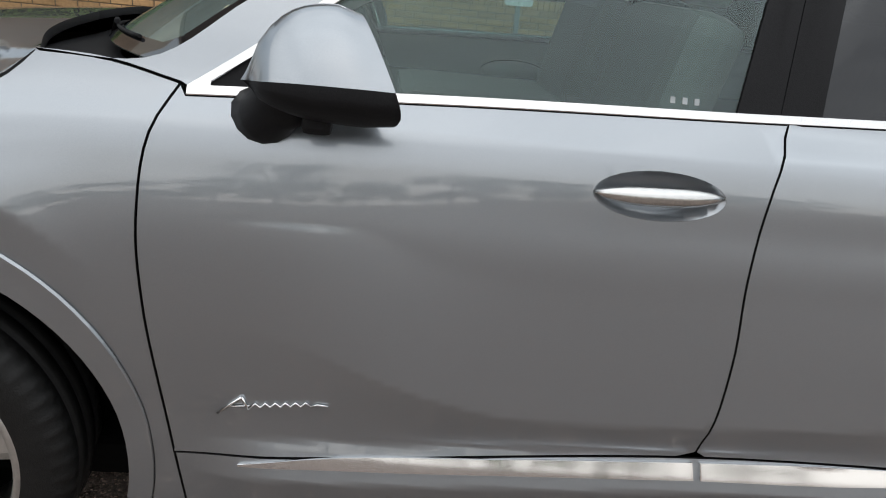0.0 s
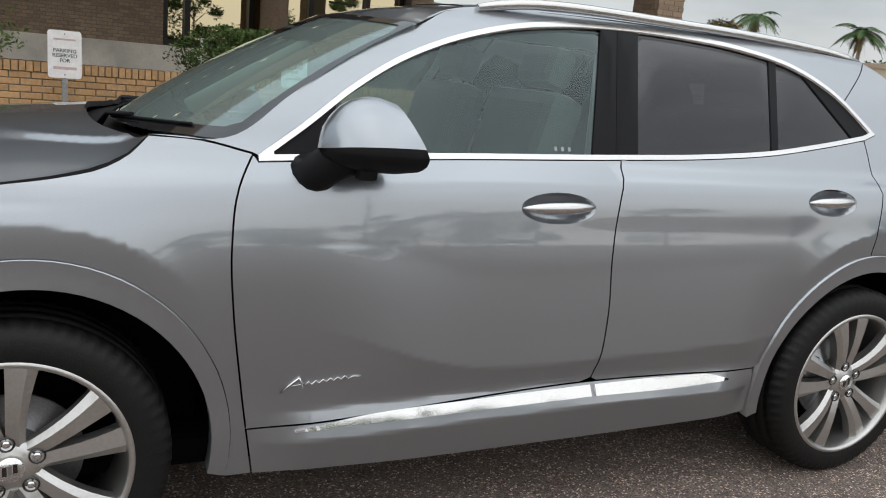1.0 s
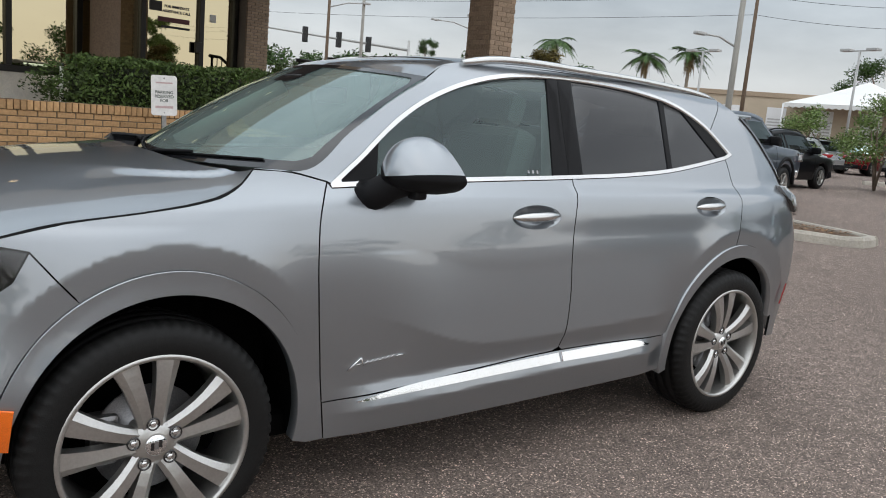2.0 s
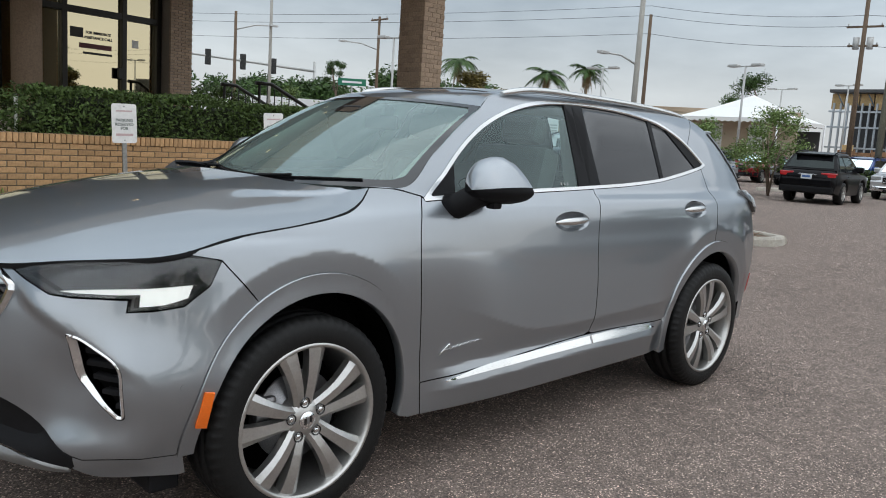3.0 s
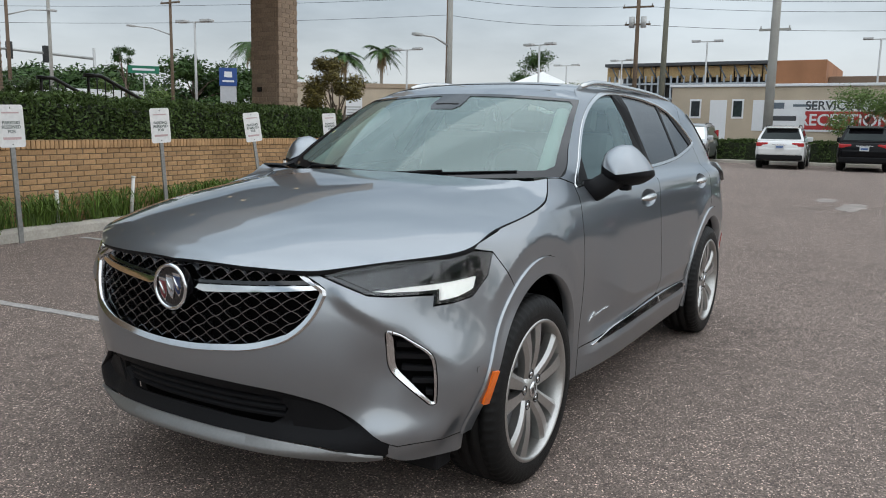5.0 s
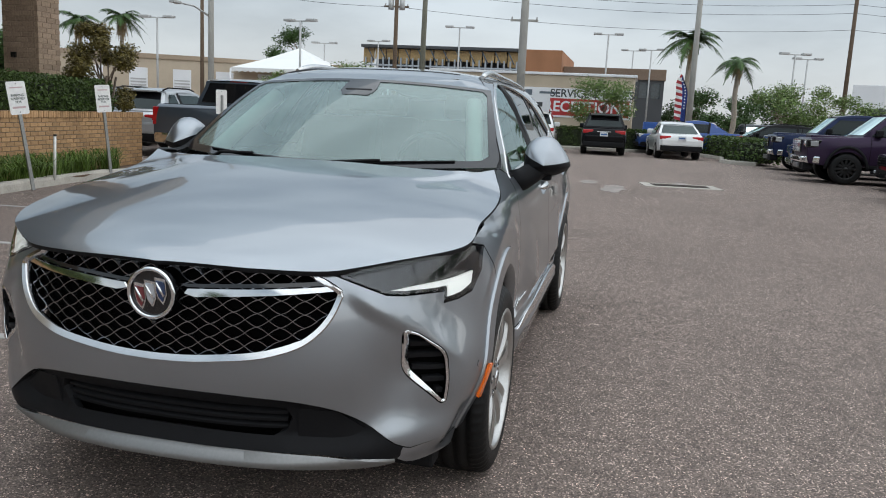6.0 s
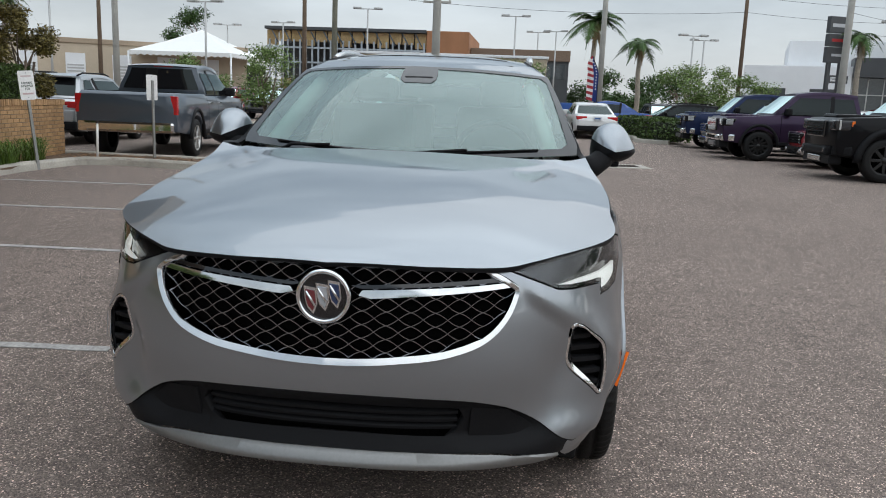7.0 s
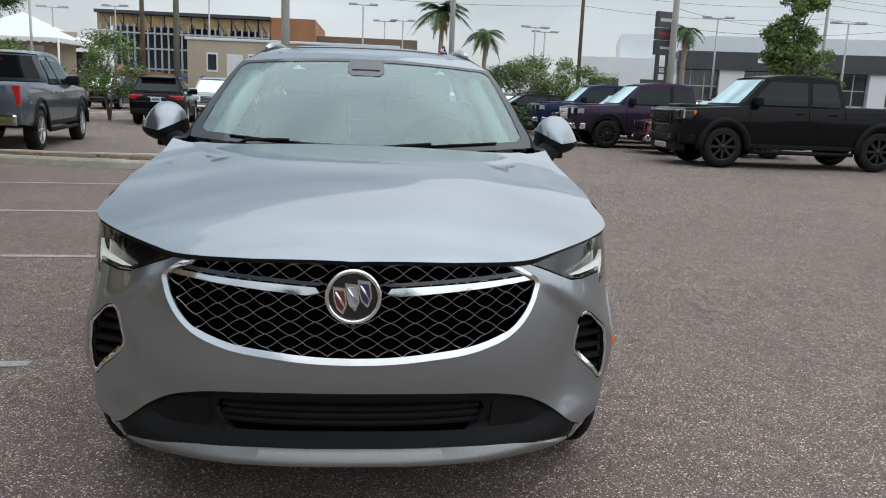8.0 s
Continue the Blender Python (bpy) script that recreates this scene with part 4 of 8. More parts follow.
# ---- door mirrors ----
def mirror(sgn):
    c = Vector((.80, sgn * .940, 1.160))
    secs = []
    for i in range(11):
        t = i / 10
        x = -.115 + .225 * t
        k = max(1 - (1 - min(t, .985)) ** 3.4, .0) ** .5 * (1 - .07 * smooth(.8, 1.0, t))
        secs.append((x, .108 * k, .132 * k ** 1.25))
    sharp = 26
    meshes = {"cap": bmesh.new(), "housing": bmesh.new()}
    def ring(x, a, b):
        pts = []
        for q in range(sharp):
            t = 2 * math.pi * q / sharp
            cy, cz = math.cos(t), math.sin(t)
            yy = abs(cy) ** .85 * math.copysign(1, cy) * a
            zz = abs(cz) ** (.92 if cy > 0 else .62) * math.copysign(1, cz) * b * ((1.0 - .50 * max(cy, 0) ** 1.5) if cz > 0 else .43 * (1 - .4 * max(cy, 0) ** 2))
            yy *= 1 - .06 * max(cz, 0)
            lean = (x + .115) / .225
            pts.append(Vector((c.x + x + .022 * cy * (.3 + .7 * lean) - .05 * lean * max(zz, -.03) / .134, c.y + sgn * yy, c.z + zz)))
        return pts
    rings = [ring(*s) for s in secs]
    for name, bm in meshes.items():
        for r0, r1 in zip(rings, rings[1:]):
            for q in range(sharp):
                up = (math.sin(2 * math.pi * (q + .5) / sharp) > .13)
                if up == (name == "cap"):
                    vs = [bm.verts.new(p) for p in (r0[q], r0[(q + 1) % sharp], r1[(q + 1) % sharp], r1[q])]
                    f = bm.faces.new(vs)
        bmesh.ops.remove_doubles(bm, verts=bm.verts, dist=.0004)
        bmesh.ops.recalc_face_normals(bm, faces=bm.faces)
        for f in bm.faces:
            f.smooth = True
    hous = part("mirror", meshes["housing"], BLACK, suv, "door mirror with a grey cap and a black lower shell")
    part("cap", meshes["cap"], PAINT, hous)
    back = rings[-1]
    bm = bmesh.new()
    bm.faces.new([bm.verts.new(p) for p in back])
    inner = [p + (c + Vector((.07, 0, 0)) - p) * .12 - Vector((.008, 0, 0)) for p in back]
    part("mirror_back", bm, BLACK, hous)
    bm = bmesh.new()
    bm.faces.new([bm.verts.new(p + Vector((.012, 0, 0))) for p in inner])
    part("mirror_glass", bm, material("mirror_silver", (0.85, 0.86, 0.87), 0.02, 1.0), hous)
    foot = [(.695, sgn * .80, 1.075), (.715, sgn * .845, 1.092), (.735, sgn * .88, 1.118), (.78, sgn * .91, 1.15)]
    part("mirror_foot", tube(foot, [.058, .052, .050, .056], 14), BLACK, hous)
    bm = bmesh.new()
    box(bm, .78, .83, sgn * .92, sgn * .97, 1.085, 1.12, bevel=.012)
    part("mirror_camera", bm, BLACK, hous)


mirror(-1)
mirror(1)

# ---- wheels ----
def wheel(sgn, x0):
    """A road wheel with ten paired spokes; its outer face looks along sgn * y."""
    prof = [(.266, -.115), (.285, -.122), (.325, -.121), (.346, -.112), (.358, -.098), (.3635, -.085), (.3645, -.062), (.357, -.060), (.357, -.050), (.3645, -.048), (.365, -.012), (.358, -.010), (.358, .0), (.365, .002),
            (.3645, .038), (.357, .040), (.357, .050), (.3645, .052), (.3635, .085), (.358, .098), (.346, .112), (.325, .121), (.285, .122), (.266, .115)]
    tyre = lathe(prof, 192, "Y", lambda i, k: .980 if (k % 3 == 0 and i in (3, 4, 5, 18, 19, 20)) else 1.0)
    hub = new("wheel")
    hub.matrix_world = Matrix.Translation((x0, sgn * .785, .364))
    hub.parent = suv
    t = part("tyre", tyre, RUBBER, hub)
    rim = lathe([(.262, .118), (.258, .122), (.250, .121), (.246, .112), (.240, .09), (.232, .02), (.225, -.09), (.25, -.112)], 64, "Y")
    dish = lathe([(.23, -.10), (.0001, -.10)], 32, "Y")
    o = Matrix.Diagonal((1, sgn, 1, 1))
    for bm in (rim, dish):
        bmesh.ops.transform(bm, matrix=o, verts=bm.verts)
        bmesh.ops.recalc_face_normals(bm, faces=bm.faces)
    r = part("rim", rim, ALLOY, hub, "silver ten-spoke alloy rim")
    part("inner_barrel", dish, CAVITY, r)
    r.scale = (1.05, 1, 1.05)
    for k in range(10):
        pair = radians(25 + 72 * (k // 2))
        half_turn = 1 if k % 2 else -1
        bm = bmesh.new()
        rows = []
        for i in range(7):
            q = i / 6
            rad = .048 + (.252 - .048) * q
            w = .0190 + .004 * q + .013 * q ** 2.5
            d = .090 + .012 * math.sin(math.pi * q) + .016 * q
            ang = pair + half_turn * math.atan2(.018 + .043 * q ** 1.3, rad)
            tx, tz = math.cos(ang), math.sin(ang)
            nx, nz = -tz, tx
            ridge = 1 if k % 2 else -1
            row = []
            for off, dd in ((-w, d - .042), (-w, d - (.004 if ridge > 0 else .012)), (ridge * w * .35, d), (w, d - (.012 if ridge > 0 else .004)), (w, d - .042)):
                row.append(bm.verts.new((tx * rad + nx * off, sgn * dd, tz * rad + nz * off)))
            rows.append(row)
        for r0, r1 in zip(rows, rows[1:]):
            for j in range(4):
                bm.faces.new((r0[j], r0[j + 1], r1[j + 1], r1[j]))
        bmesh.ops.recalc_face_normals(bm, faces=bm.faces)
        part("spoke", bm, ALLOY, r)
    centre = lathe([(.0001, .099), (.032, .099), (.036, .097), (.044, .0945), (.060, .088), (.070, .070), (.074, .045), (.074, .03)], 40, "Y")
    bmesh.ops.transform(centre, matrix=o, verts=centre.verts)
    bmesh.ops.recalc_face_normals(centre, faces=centre.faces)
    part("hub_face", centre, ALLOY, r)
    bm = lathe([(.0001, .1055), (.027, .1055), (.030, .101)], 32, "Y")
    bmesh.ops.transform(bm, matrix=o, verts=bm.verts)
    part("centre_cap", bm, CHROME, r)
    for k in range(3):
        part("cap_plate", box_bm(-.016 + k * .011, -.007 + k * .011, sgn * .105, sgn * .107, -.012 + k * .003, .010 + k * .003), GLOSS_BLACK if k != 1 else STEEL, r)
    for k in range(5):
        a = radians(72 * k + 25)
        bm = lathe([(.0098, .085), (.0098, .095), (.0080, .0975), (.0001, .0975)], 6, "Y")
        bmesh.ops.transform(bm, matrix=Matrix.Translation((.060 * math.cos(a), 0, .060 * math.sin(a))) @ o, verts=bm.verts)
        bmesh.ops.recalc_face_normals(bm, faces=bm.faces)
        part("lug_nut", bm, CHROME, r)
        bm = lathe([(.0190, .0900), (.0182, .0965), (.0150, .0970), (.0140, .0900), (.0001, .0900)], 16, "Y")
        bmesh.ops.transform(bm, matrix=Matrix.Translation((.060 * math.cos(a), 0, .060 * math.sin(a))) @ o, verts=bm.verts)
        part("lug_seat", bm, GLOSS_BLACK, r)
    disc = lathe([(.16, .02), (.16, .03), (.07, .032), (.07, .05), (.0001, .05)], 40, "Y")
    bmesh.ops.transform(disc, matrix=o, verts=disc.verts)
    bmesh.ops.recalc_face_normals(disc, faces=disc.faces)
    part("brake_disc", disc, STEEL, hub)
    part("caliper", box_bm(-.17, -.09, sgn * -.01, sgn * .05, -.06, .09, bevel=.015), STEEL, hub)
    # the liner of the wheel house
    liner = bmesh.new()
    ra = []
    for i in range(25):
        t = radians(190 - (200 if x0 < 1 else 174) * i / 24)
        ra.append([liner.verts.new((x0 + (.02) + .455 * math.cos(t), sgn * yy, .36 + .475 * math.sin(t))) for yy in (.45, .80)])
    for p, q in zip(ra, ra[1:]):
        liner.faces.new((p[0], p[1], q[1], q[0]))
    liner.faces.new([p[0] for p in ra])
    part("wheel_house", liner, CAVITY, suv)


for sgn in (-1, 1):
    wheel(sgn, 0.0)
    wheel(sgn, 2.78)

# ---- cabin ----
def cabin():
    bm = bmesh.new()
    box(bm, .34, .82, -.70, .70, .80, 1.075, bevel=.05)
    part("dashboard", bm, CABIN_DARK, suv)
    part("dash_top", box_bm(.36, .78, -.66, .66, 1.075, 1.095, bevel=.008), CABIN_DARK, suv)
    part("cabin_floor", box_bm(.5, 3.2, -.74, .74, .98, 1.0), CABIN_DARK, suv)
    for y in (-.36, .36):
        for x in (1.25, 2.15):
            seat = part("seat_cushion", box_bm(x - .28, x + .25, y - .25, y + .25, .90, 1.02, bevel=.05), CABIN_GREY, suv)
            bm = bmesh.new()
            box(bm, -.07, .07, -.24, .24, 0, .36, bevel=.05, m=pose(x + .27, y, .98, 0, 14, 0))
            part("backrest", bm, CABIN_GREY, seat)
            bm = bmesh.new()
            box(bm, -.05, .05, -.12, .12, 0, .14, bevel=.04, m=pose(x + .37, y, 1.345, 0, 14, 0))
            part("headrest", bm, CABIN_GREY, seat)
    bm = bmesh.new()
    m = pose(.92, -.37, 1.10, 0, 66, 0)
    add_tube(bm, [m @ Vector((.185 * math.cos(2 * math.pi * k / 32), .185 * math.sin(2 * math.pi * k / 32), 0)) for k in range(32)], .016, 8, True)
    box(bm, -.05, .05, -.07, .07, -.02, .02, bevel=.015, m=m)
    box(bm, -.015, .015, -.18, .18, -.01, .01, bevel=.004, m=m)
    part("steering_wheel", bm, CABIN_DARK, suv)
    for sgn in (-1, 1):
        pts = [(.56, sgn * .645, 1.13), (.80, sgn * .59, 1.285), (1.03, sgn * .535, 1.425)]
        part("pillar_trim", tube(pts, .040, 8), PILLAR_CLOTH, suv, "light cloth pillar trim")
        part("pillar_trim", tube([(1.66, sgn * .68, 1.10), (1.76, sgn * .52, 1.47)], .03, 8), PILLAR_CLOTH, suv)
    part("roof_lining", box_bm(1.08, 3.0, -.44, .44, 1.535, 1.55, bevel=.006), CABIN_GREY, suv)
    part("rear_view_mirror", box_bm(.98, 1.0, -.12, .12, 1.37, 1.44, bevel=.009), CABIN_DARK, suv)
    part("sensor_box", box_bm(.80, .93, -.07, .07, 1.43, 1.475, bevel=.01, m=None), CABIN_DARK, suv)


cabin()

# ---- ground, markings, kerbs ----
def asphalt_material():
    m = material("worn_asphalt", (0.238, 0.196, 0.174), 0.95, spec=0.2, stain=0.10, stain_scale=.35, vary=.05, grain=2.0)
    n, l = m.node_tree.nodes, m.node_tree.links
    p = n["Principled BSDF"]
    base = p.inputs["Base Color"].links[0].from_socket
    co = n.new("ShaderNodeTexCoord")
    v1, v2, w = n.new("ShaderNodeTexVoronoi"), n.new("ShaderNodeTexVoronoi"), n.new("ShaderNodeTexNoise")
    v1.inputs["Scale"].default_value, v2.inputs["Scale"].default_value = 175.0, 330.0
    w.inputs["Scale"].default_value, w.inputs["Detail"].default_value = 9.0, 6.0
    for t in (v1, v2, w):
        l.new(co.outputs["Object"], t.inputs["Vector"])
    sep = n.new("ShaderNodeSeparateColor")
    l.new(v1.outputs["Color"], sep.inputs["Color"])
    r = n.new("ShaderNodeValToRGB")
    e = r.color_ramp.elements
    e[0].position, e[0].color = 0.0, (0.42, 0.41, 0.40, 1)
    e[1].position, e[1].color = 1.0, (4.0, 3.8, 3.6, 1)
    for pos, c in ((.35, (.66, .64, .63, 1)), (.68, (.92, .90, .88, 1)), (.91, (1.35, 1.28, 1.22, 1))):
        k = e.new(pos)
        k.color = c
    l.new(sep.outputs["Red"], r.inputs["Fac"])
    mul = n.new("ShaderNodeVectorMath")
    mul.operation = "MULTIPLY"
    l.new(base, mul.inputs[0])
    l.new(r.outputs["Color"], mul.inputs[1])
    rr = n.new("ShaderNodeMapRange")
    rr.inputs["From Min"].default_value, rr.inputs["From Max"].default_value = .3, .7
    rr.inputs["To Min"].default_value, rr.inputs["To Max"].default_value = .86, 1.14
    l.new(w.outputs["Fac"], rr.inputs["Value"])
    sc = n.new("ShaderNodeVectorMath")
    sc.operation = "SCALE"
    l.new(mul.outputs["Vector"], sc.inputs[0])
    l.new(rr.outputs["Result"], sc.inputs["Scale"])
    l.new(sc.outputs["Vector"], p.inputs["Base Color"])
    b1, b2 = n.new("ShaderNodeBump"), n.new("ShaderNodeBump")
    b1.inputs["Strength"].default_value, b1.inputs["Distance"].default_value = .7, .006
    b2.inputs["Strength"].default_value, b2.inputs["Distance"].default_value = .5, .003
    b1.invert = b2.invert = True
    l.new(v1.outputs["Distance"], b1.inputs["Height"])
    l.new(v2.outputs["Distance"], b2.inputs["Height"])
    l.new(b2.outputs["Normal"], b1.inputs["Normal"])
    l.new(b1.outputs["Normal"], p.inputs["Normal"])
    return m


ASPHALT = asphalt_material()
CONCRETE = material("weathered_concrete", (0.40, 0.37, 0.32), 0.9, grain=40, vary=0.12, bump=0.3, bump_scale=120, stain=0.25, stain_scale=1.6)
PATCH = material("pale_worn_patch", (0.27, 0.235, 0.21), 0.92, grain=70, vary=0.3, bump=0.4, bump_scale=150, stain=0.3, stain_scale=3)
LINE_PAINT = material("worn_white_line_paint", (0.37, 0.35, 0.33), 0.85, grain=60, vary=0.25, bump=0.3, bump_scale=160, stain=0.25, stain_scale=6)
MULCH = material("brown_mulch", (0.12, 0.075, 0.045), 0.95, grain=45, vary=0.45, bump=0.8, bump_scale=70)
bm = bmesh.new()
bmesh.ops.create_grid(bm, x_segments=2, y_segments=2, size=1500)
tagged(part("ground", bm, ASPHALT), "grey-brown worn asphalt of the parking lot", "ground", kind="structure")


def flat(name, pts, z, mat, label, category, group="", thick=0.004, kind="structure"):
    bm = bmesh.new()
    top = [bm.verts.new((x, y, z)) for x, y in pts]
    low = [bm.verts.new((x, y, z - thick)) for x, y in pts]
    bm.faces.new(top)
    for i in range(len(pts)):
        bm.faces.new((top[i], low[i], low[(i + 1) % len(pts)], top[(i + 1) % len(pts)]))
    bmesh.ops.recalc_face_normals(bm, faces=bm.faces)
    return tagged(part(name, bm, mat), label, category, group, kind)


# bay lines run towards the planter
for (xa, ya), (xb, yb) in (((.78, 1.6), (.40, 5.9)), ((3.33, 1.9), (3.08, 6.3)), ((5.72, 2.3), (5.22, 6.7)), ((8.15, 2.9), (7.70, 7.0))):
    rng = random.Random(int(xa * 100))
    n = 26
    left = [(xa + (xb - xa) * i / n - .04 + rng.uniform(-.006, .006), ya + (yb - ya) * i / n) for i in range(n + 1)]
    right = [(xa + (xb - xa) * i / n + .04 + rng.uniform(-.006, .006), ya + (yb - ya) * i / n) for i in range(n + 1)]
    flat("bay_line", left + right[::-1], .006, LINE_PAINT, "worn white parking bay line on asphalt", "road marking", "bay lines")
rng = random.Random(4)
for cx, cy, rx, ry in ((14.2, -1.0, 1.1, .28), (16.4, -2.5, .9, .26), (15.6, -.4, .7, .25)):
    pts = [(cx + rx * math.cos(a) * rng.uniform(.6, 1.1), cy + ry * math.sin(a) * rng.uniform(.6, 1.1)) for a in [2 * math.pi * k / 22 for k in range(22)]]
    flat("pale_patch", pts, .005, PATCH, "pale worn patch in the asphalt", "patch", "worn patches")
# storm drain
drain = thing("storm_drain", pose(16.0, -2.45, 0, 0, 0, 8), "rusty steel storm drain grate in a concrete collar", "drain")
GRATE = material("rusty_steel", (0.10, 0.075, 0.06), 0.7, 0.6, grain=50, vary=0.3, bump=0.2)
part("collar", box_bm(-.55, .55, -.85, .85, -.02, .012, bevel=.004), CONCRETE, drain)
# solid slab, no hollow: the darkness below the bars is in its colour
part("pit", box_bm(-.28, .28, -.62, .62, -.01, .016), CAVITY, drain)
for i in range(17):
    y = -.6 + 1.2 * i / 16
    part("bar", box_bm(-.28, .28, y - .014, y + .014, .006, .024, bevel=.003), GRATE, drain)


def kerb(path, h=.14, w=.16, label="weathered concrete kerb", name="kerb"):
    """A kerb along a line, with worn edges."""
    bm = bmesh.new()
    rows = []
    rng = random.Random(len(path))
    pts = bend(path, .25)
    for i, (x, y) in enumerate(pts):
        a, b = pts[max(i - 1, 0)], pts[min(i + 1, len(pts) - 1)]
        t = Vector((b[0] - a[0], b[1] - a[1])).normalized()
        nx, ny = -t.y, t.x
        j = rng.uniform(-.006, .006)
        rows.append([bm.verts.new((x + nx * o, y + ny * o, max(z + (j if z > 0 else 0), 0))) for o, z in ((-w / 2, 0), (-w / 2 + .015, h * .72), (-w / 2 + .045, h), (w / 2 - .02, h), (w / 2, h * .8), (w / 2, 0))])
    for r0, r1 in zip(rows, rows[1:]):
        for k in range(5):
            bm.faces.new((r0[k], r0[k + 1], r1[k + 1], r1[k]))
    bm.faces.new(rows[0])
    bm.faces.new(rows[-1][::-1])
    bmesh.ops.recalc_face_normals(bm, faces=bm.faces)
    return tagged(part(name, bm, CONCRETE), label, "kerb", "kerbs", "structure")


kerb([(-6.5, 5.35), (-2, 5.95), (2, 6.5), (6, 7.05), (9.6, 7.45), (10.3, 7.35), (10.55, 6.9), (10.42, 5.5), (10.36, 2.6), (10.6, 2.2), (11.2, 2.25)])
flat("planting_bed", [(-6.5, 5.4), (-2, 6.0), (2, 6.55), (6, 7.1), (9.65, 7.5), (10.25, 7.35), (10.56, 6.9), (10.46, 5.5), (10.42, 2.75), (10.65, 2.35), (11.2, 2.3), (11.5, 8.2), (-6.5, 5.7)], .105, MULCH, "brown mulch bed between kerb and wall", "planting bed", thick=.1)
kerb([(11.3, 2.25), (11.55, 2.8), (11.6, 5.5), (11.7, 9.6)], h=.13)
kerb([(30.5, 11.5), (35.6, 9.0), (35.9, 2), (36.0, -4.2), (33.4, -5.0), (29.5, -5.2), (29.0, -5.9)], h=.15)

# ---- brickwork ----
BRICK = material("tan_brick", (0.41, 0.245, 0.118), 0.85, grain=28, vary=0.16, bump=0.35, bump_scale=90, spread=0.16, stain=0.18, stain_scale=.9)
BRICK_GREY = material("grey_brown_brick", (0.31, 0.225, 0.158), 0.85, grain=28, vary=0.16, bump=0.35, bump_scale=90, spread=0.16, stain=0.12, stain_scale=.9)
MORTAR = material("mortar", (0.17, 0.13, 0.09), 0.95, grain=60, vary=0.2, bump=0.3, bump_scale=150)
MORTAR_GREY = material("grey_mortar", (0.2, 0.17, 0.14), 0.95, grain=60, vary=0.2, bump=0.3, bump_scale=150)
BED_LEN, COURSE = .205, .0705


def brick_mesh(name, l, h, d, mat):
    bm = box_bm(-l / 2, l / 2, -d / 2, d / 2, -h / 2, h / 2)
    bmesh.ops.bevel(bm, geom=list(bm.edges), offset=.004, segments=1, affect="EDGES")
    me = bpy.data.meshes.new(name)
    bm.to_mesh(me)
    bm.free()
    me.materials.append(mat)
    return me


def brick_block(bm_list, m, l, h, d):
    """Appends one small brick to (verts, faces) lists at the pose m."""
    vs, fs = bm_list
    k = len(vs)
    e = .004
    for sx in (-1, 1):
        for sz in (-1, 1):
            for yy, q in ((d / 2, 0), (-d / 2 + e, 0), (-d / 2, e)):
                vs.append(m @ Vector((sx * (l / 2 - q), yy, sz * (h / 2 - q))))
    a, b, c, dd = k, k + 3, k + 9, k + 6
    for lv in (0, 1):
        for p, q in ((a, b), (b, c), (c, dd), (dd, a)):
            fs.append((p + lv, q + lv, q + lv + 1, p + lv + 1))
    fs.append((a + 2, b + 2, c + 2, dd + 2))


def joined(name, lists, mat, parent, label=""):
    me = bpy.data.meshes.new(name)
    me.from_pydata(lists[0], [], lists[1])
    ob = link(name, me, mat, parent, label)
    ob["kind"] = "stuff"
    return ob


# ---- signs, posts, railings ----
SIGN_WHITE = material("faded_white_sign", (0.74, 0.73, 0.71), 0.45, grain=30, vary=0.06, stain=0.08, stain_scale=9)
SIGN_GREEN = material("dark_green_lettering", (0.03, 0.055, 0.04), 0.6, grain=80, vary=0.2)
SIGN_PALE = material("faded_pink_lettering", (0.52, 0.38, 0.37), 0.6, grain=80, vary=0.2)
GALV = material("galvanised_steel", (0.30, 0.30, 0.29), 0.5, 0.8, grain=30, vary=0.15, stain=0.2, stain_scale=4)
PIPE_WHITE = material("white_pipe", (0.7, 0.69, 0.66), 0.5, grain=30, vary=0.08, stain=0.15, stain_scale=8)


def words(text, size, m, mat, parent, name="lettering", extrude=.0006, bold=0.0):
    cu = bpy.data.curves.new(name, "FONT")
    cu.body, cu.size, cu.align_x, cu.align_y, cu.extrude, cu.offset = text, size, "CENTER", "CENTER", extrude, bold
    tmp = bpy.data.objects.new(name, cu)
    scene.collection.objects.link(tmp)
    me = bpy.data.meshes.new_from_object(tmp.evaluated_get(bpy.context.evaluated_depsgraph_get()))
    bpy.data.objects.remove(tmp)
    me.materials.clear()
    ob = link(name, me, mat, parent)
    ob.matrix_basis = m
    return ob


def sign_plate(parent, w, h, z, mat=SIGN_WHITE):
    """A rounded sheet-metal plate facing -y of its parent."""
    bm = bmesh.new()
    r = .03
    pts = []
    for cx, cz, a0 in ((w / 2 - r, h / 2 - r, 0), (-w / 2 + r, h / 2 - r, 90), (-w / 2 + r, -h / 2 + r, 180), (w / 2 - r, -h / 2 + r, 270)):
        for k in range(5):
            a = radians(a0 + 90 * k / 4)
            pts.append((cx + r * math.cos(a), cz + r * math.sin(a)))
    f = [bm.verts.new((x, -.035, z + zz)) for x, zz in pts]
    b = [bm.verts.new((x, -.031, z + zz)) for x, zz in pts]
    bm.faces.new(f)
    bm.faces.new(b[::-1])
    for i in range(len(pts)):
        bm.faces.new((f[i], b[i], b[(i + 1) % len(pts)], f[(i + 1) % len(pts)]))
    bmesh.ops.recalc_face_normals(bm, faces=bm.faces)
    return part("plate", bm, mat, parent)


